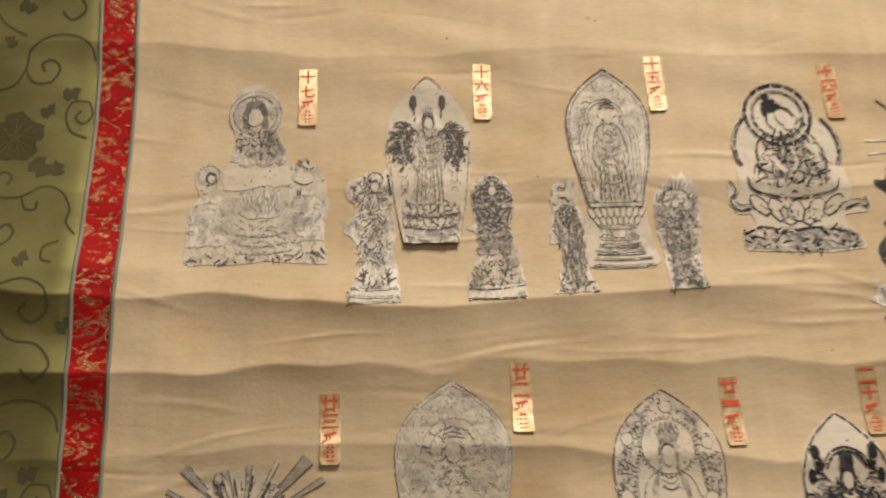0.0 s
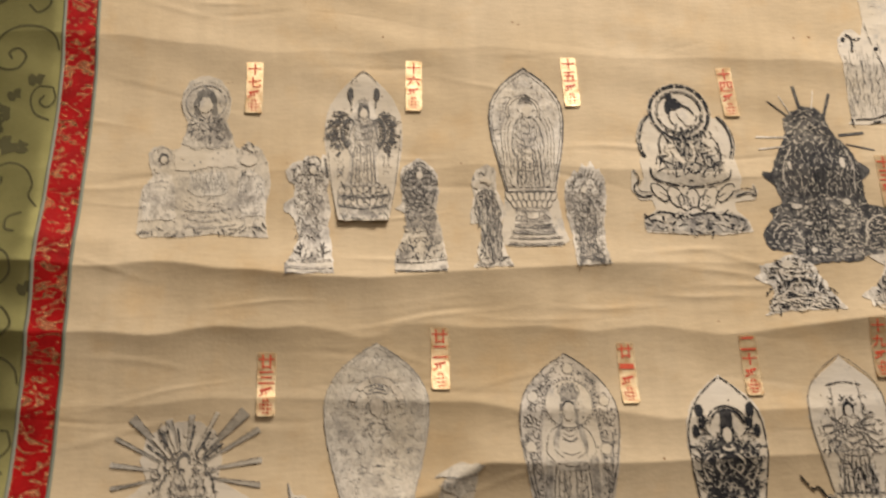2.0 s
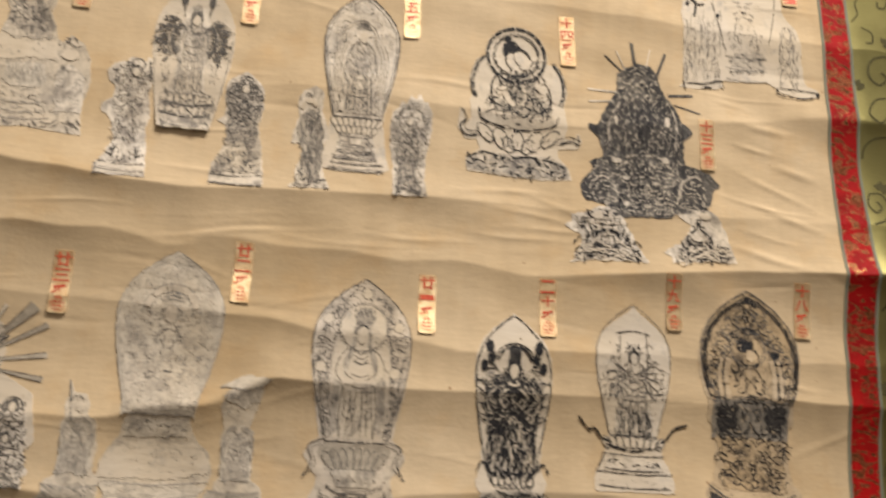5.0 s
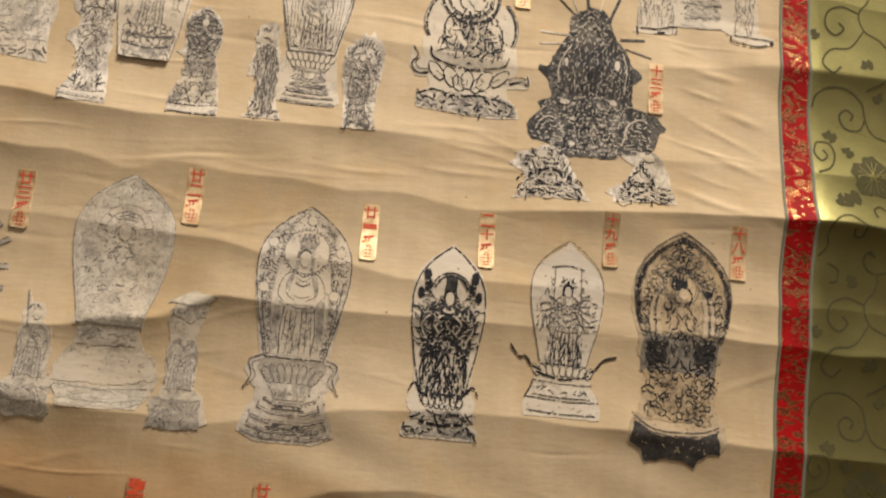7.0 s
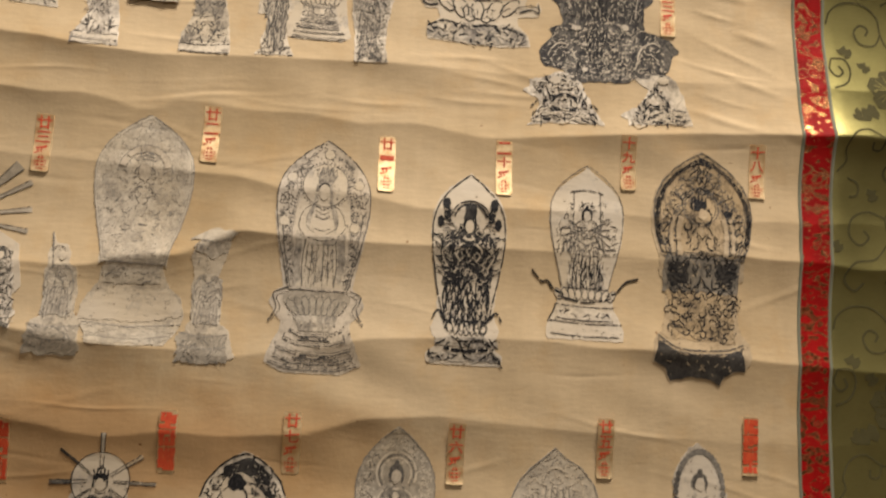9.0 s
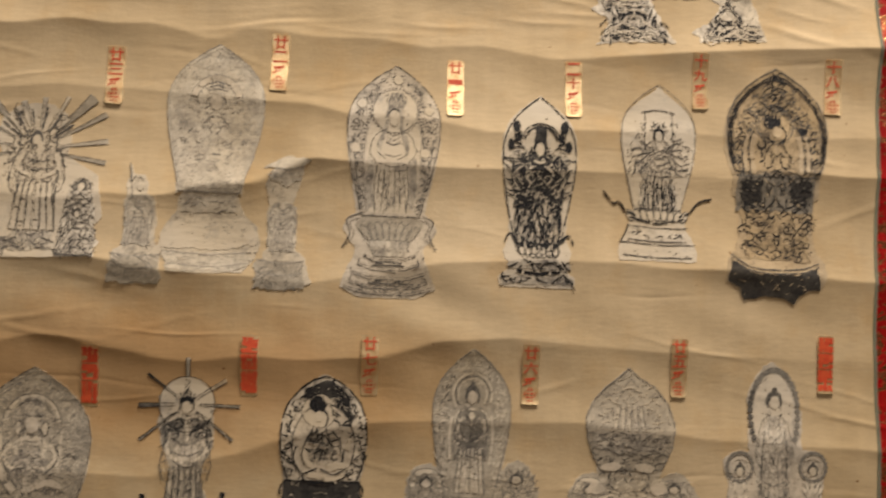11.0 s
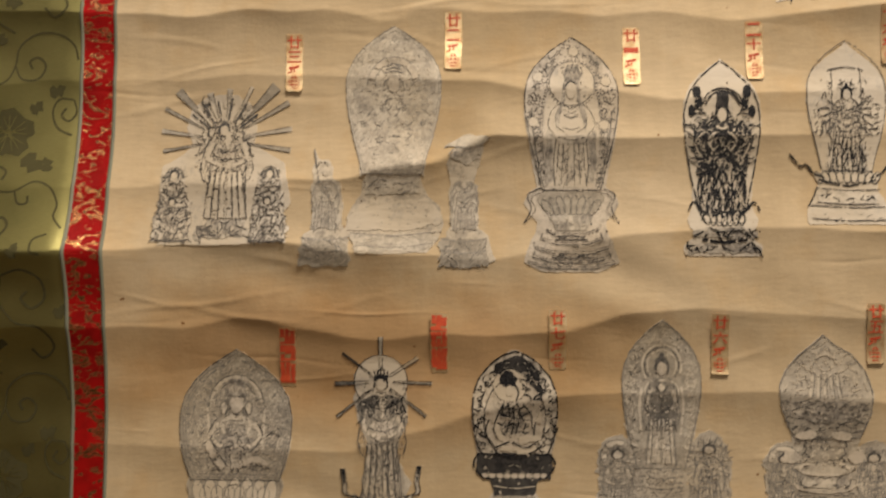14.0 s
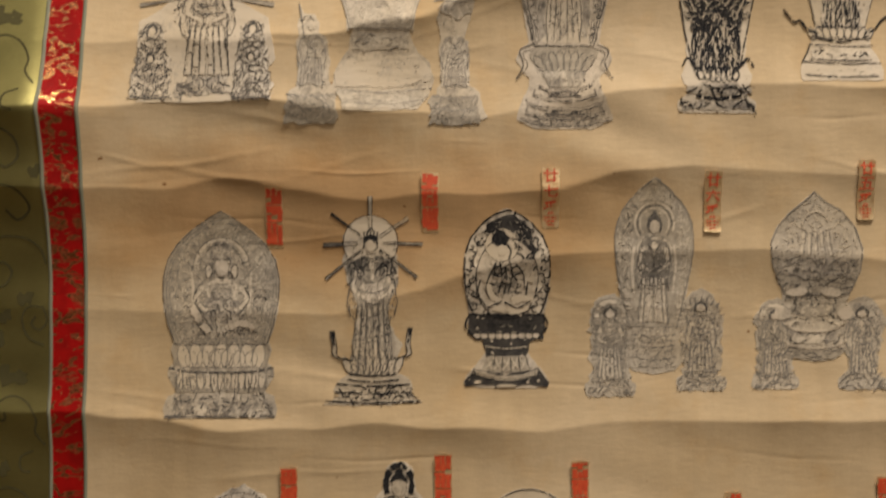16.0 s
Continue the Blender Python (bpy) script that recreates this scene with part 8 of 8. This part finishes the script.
def lettering(name, text, cx, cz, w, h, turn, parent, lift):
    co, faces = glyph(text)
    bm = bmesh.new()
    mid = co.max(0) / 2
    vs = []
    for u, v in co:
        x, z = (u - mid[0]) * w, (v - mid[1]) * h
        vs.append(bm.verts.new((cx + x * math.cos(turn) - z * math.sin(turn), 0, cz + x * math.sin(turn) + z * math.cos(turn))))
    for f in faces:
        bm.faces.new([vs[i] for i in f])
    z0 = math.ceil(min(v.co.z for v in vs) / 0.002) * 0.002
    top = max(v.co.z for v in vs)
    while z0 < top:
        bmesh.ops.bisect_plane(bm, geom=[*bm.verts, *bm.edges, *bm.faces], plane_co=(0, 0, z0), plane_no=(0, 0, 1), dist=1e-6)
        z0 += 0.002
    x, z = np.array([(v.co.x, v.co.z) for v in bm.verts]).T
    for v, p in zip(bm.verts, place(x, z, 0.00055 + lift(x, z))):
        v.co = p
    bmesh.ops.recalc_face_normals(bm, faces=bm.faces[:])
    me = bpy.data.meshes.new(name)
    bm.to_mesh(me)
    bm.free()
    me.materials.append(RED)
    ob = new(name, me)
    ob.parent = parent
    return ob


def slip(x, z, text, turn=0.0, curl=0.0009, w=0.0115, h=0.0395, lean=0.0):
    """A gold-leaf slip with its top left corner at (x, z) and red characters down it."""
    t = math.radians(turn)
    def at(u, v):
        return (x + u * math.cos(t) + v * math.sin(t), z + u * math.sin(t) - v * math.cos(t))
    def lift(px, pz):
        return curl * np.exp(-np.maximum(pz - z + h, 0) / (0.011 if not lean else 0.004)) + lean * np.clip((pz - z + h) / h, 0, 1)
    edge = [at(0, 0), at(w, 0), at(w, h), at(0, h)]
    ob = area("gold_slip", ragged(edge, 0.00012, int(x * 1000), 0.003), 0.00025, GOLD, None, "", 0.0003, lift)
    tagged(ob, "narrow gold leaf paper slip with red brushed number" if text else "narrow gold paper slip covered by red brush marks", "paper slip", "gold number slips")
    if text:
        spots = ((0.14, 0.22, 0.84), (0.39, 0.20, 0.82), (0.745, 0.41, 0.82))
        for ch, (v, tall, wide) in zip(text, spots):
            lettering("character", ch, *at(w / 2, v * h), w * wide, h * tall, t, ob, lift)
    else:
        marks = Marks(0.00055, lift)
        for v, tall in ((0.16, 0.26), (0.44, 0.26), (0.77, 0.36)):
            for k in range(3):
                u = w * (0.2 + 0.3 * k)
                marks.stroke([at(u, (v - tall / 2) * h), at(u, (v + tall / 2) * h)], w * 0.29)
        marks.build("brush_mark", RED, ob)
    return ob


for x, z, text, turn in ((0.101, 1.567, "十七番", 0), (0.213, 1.570, "十六番", -1), (0.325, 1.574, "十五番", 2), (0.440, 1.567, "十四番", 4), (0.548, 1.497, "十三番", 1), (0.6185, 1.640, "", 3)):
    slip(x, z, text, turn)
for x, z, text, turn in ((0.117, 1.357, "廿三番", 0.5), (0.226, 1.372, "廿二番", 0), (0.346, 1.361, "廿一番", 1), (0.428, 1.365, "二十番", 1.5), (0.518, 1.376, "十九番", 1), (0.614, 1.377, "十八番", 0)):
    slip(x, z, text, turn)
for x, z, text, turn in ((0.1165, 1.157, "", 0), (0.218, 1.167, "", 0.5), (0.2965, 1.170, "廿七番", 0.5), (0.404, 1.168, "廿六番", 0), (0.505, 1.176, "廿五番", 0.5), (0.609, 1.182, "", 0)):
    slip(x, z, text, turn, 0.0011 if x > 0.35 else 0.0, lean=0.0016)
for x, z in ((0.126, 0.974), (0.227, 0.983), (0.317, 0.978), (0.417, 0.958), (0.518, 0.968)):
    slip(x, z, "", 0.3, 0.0, lean=0.0016)


# ---- vines and flowers woven into the green silk ----
def leaf(m, x, z, size, aim):
    a = math.radians(aim)
    base = np.array([(0, -0.2), (0.25, -0.5), (0.5, -0.3), (0.75, -0.55), (1.0, -0.15), (1.25, 0.1), (0.85, 0.35), (0.6, 0.2), (0.4, 0.5), (0.1, 0.3)]) * size
    m.blob(np.stack([x + base[:, 0] * math.cos(a) - base[:, 1] * math.sin(a), z + base[:, 0] * math.sin(a) + base[:, 1] * math.cos(a)], -1))


def blossom(m, veins, x, z, size):
    for k in range(5):
        a = math.radians(90 + 72 * k)
        px, pz = x + 0.55 * size * math.cos(a), z + 0.55 * size * math.sin(a)
        ring = arc(px, pz, 0.48 * size, 0.46 * size, 0, 345, 20)
        wave = 1 + 0.10 * np.sin(np.arange(20) * 1.9 + k)
        m.blob(np.array((px, pz)) + (ring - np.array((px, pz))) * wave[:, None])
        for d in (-0.35, 0.0, 0.35):
            veins.stroke([(x + 0.12 * size * math.cos(a), z + 0.12 * size * math.sin(a)), (x + 0.75 * size * math.cos(a + d), z + 0.75 * size * math.sin(a + d))], 0.0007, 0.0004)
    veins.stroke(arc(x, z, 0.14 * size, 0.14 * size), 0.0008)


UNIT = 0.2325


def woven(parent, edge, sign, shift):
    """One repeat of the vine, a peony with four scrolling tendrils, up the whole strip."""
    m, veins = Marks(0.00025, None, 0.0), Marks(0.0004, None, 0.0)
    z = 1.287 - 2 * UNIT + shift
    while z < HIGH - 0.02:
        def at(*pairs):
            return [(edge + sign * (0.0246 + 0.0465 - 0.001 * u), z + 0.001 * v) for u, v in pairs]
        def vine(w, w1, *pairs):
            p = [q for q in at(*pairs)]
            if min(q[1] for q in p) > LOW + 0.005 and max(q[1] for q in p) < HIGH - 0.005:
                m.stroke(curve(*p), w, w1)
        if LOW + 0.03 < z < HIGH - 0.03:
            (x, zz), = at((0, 0))
            blossom(m, veins, x, zz, 0.0175)
            for u, v, size, aim in ((12, -16, 0.014, -35), (-14, -17, 0.012, 215), (14, 15, 0.009, 40)):
                (x, zz), = at((u, v))
                leaf(m, x, zz, size, aim if sign < 0 else 180 - aim)
        vine(0.0014, 0.0014, (-36, 26), (-18, 31), (-4, 36), (2, 47), (5, 60), (17, 69), (32, 69), (42, 62), (45, 52))
        vine(0.0014, 0.0018, (2, 47), (7, 38), (18, 38), (23, 47), (18, 53), (12, 50), (14, 45))
        vine(0.0013, 0.0017, (43, 24), (33, 24), (29, 15), (33, 4), (43, -1))
        vine(0.0013, 0.0017, (43, 24), (45, 15), (40, 9), (35, 13), (38, 18))
        vine(0.0014, 0.0014, (-36, -40), (-20, -52), (-6, -42), (9, -41), (22, -34), (33, -38), (39, -49), (38, -58), (44, -66))
        vine(0.0013, 0.0017, (-8, -43), (-11, -32), (-4, -24), (2, -27), (0, -33))
        vine(0.0013, 0.0017, (10, -41), (13, -49), (19, -49), (19, -44))
        vine(0.0014, 0.0018, (-36, -58), (-18, -66), (-8, -73), (3, -73), (9, -65), (5, -59), (0, -62))
        vine(0.0014, 0.0014, (-4, -74), (-2, -86), (6, -98), (2, -112), (-12, -120), (-20, -134), (-14, -152), (2, -163))
        vine(0.0014, 0.0018, (6, -98), (20, -94), (32, -100), (34, -112), (26, -119), (19, -113), (23, -108))
        vine(0.0013, 0.0017, (-20, -134), (-32, -132), (-37, -122), (-30, -115), (-26, -121))
        vine(0.0013, 0.0017, (36, -70), (28, -74), (28, -82), (34, -84))
        vine(0.0013, 0.0017, (2, -112), (14, -128), (30, -132), (38, -144), (30, -152), (23, -146))
        for u, v, size, aim in ((-5, 62, 0.008, 130), (26, 28, 0.010, 20), (29, -27, 0.009, 100), (14, -86, 0.009, 60), (-26, -104, 0.009, 150), (40, -124, 0.009, 40), (-4, -140, 0.010, -20)):
            (x, zz), = at((u, v))
            if LOW + 0.015 < zz < HIGH - 0.015:
                leaf(m, x, zz, size, aim if sign < 0 else 180 - aim)
        z += UNIT
    m.build("woven_vine", VINE, parent, "darker woven vines and peonies")
    veins.build("flower_veining", GREEN, parent)


borders = [o for o in scroll.children if o.name.startswith("green_border")]
woven(borders[0], 0.0, -1, 0.0)
woven(borders[1], WIDE, 1, 0.14)
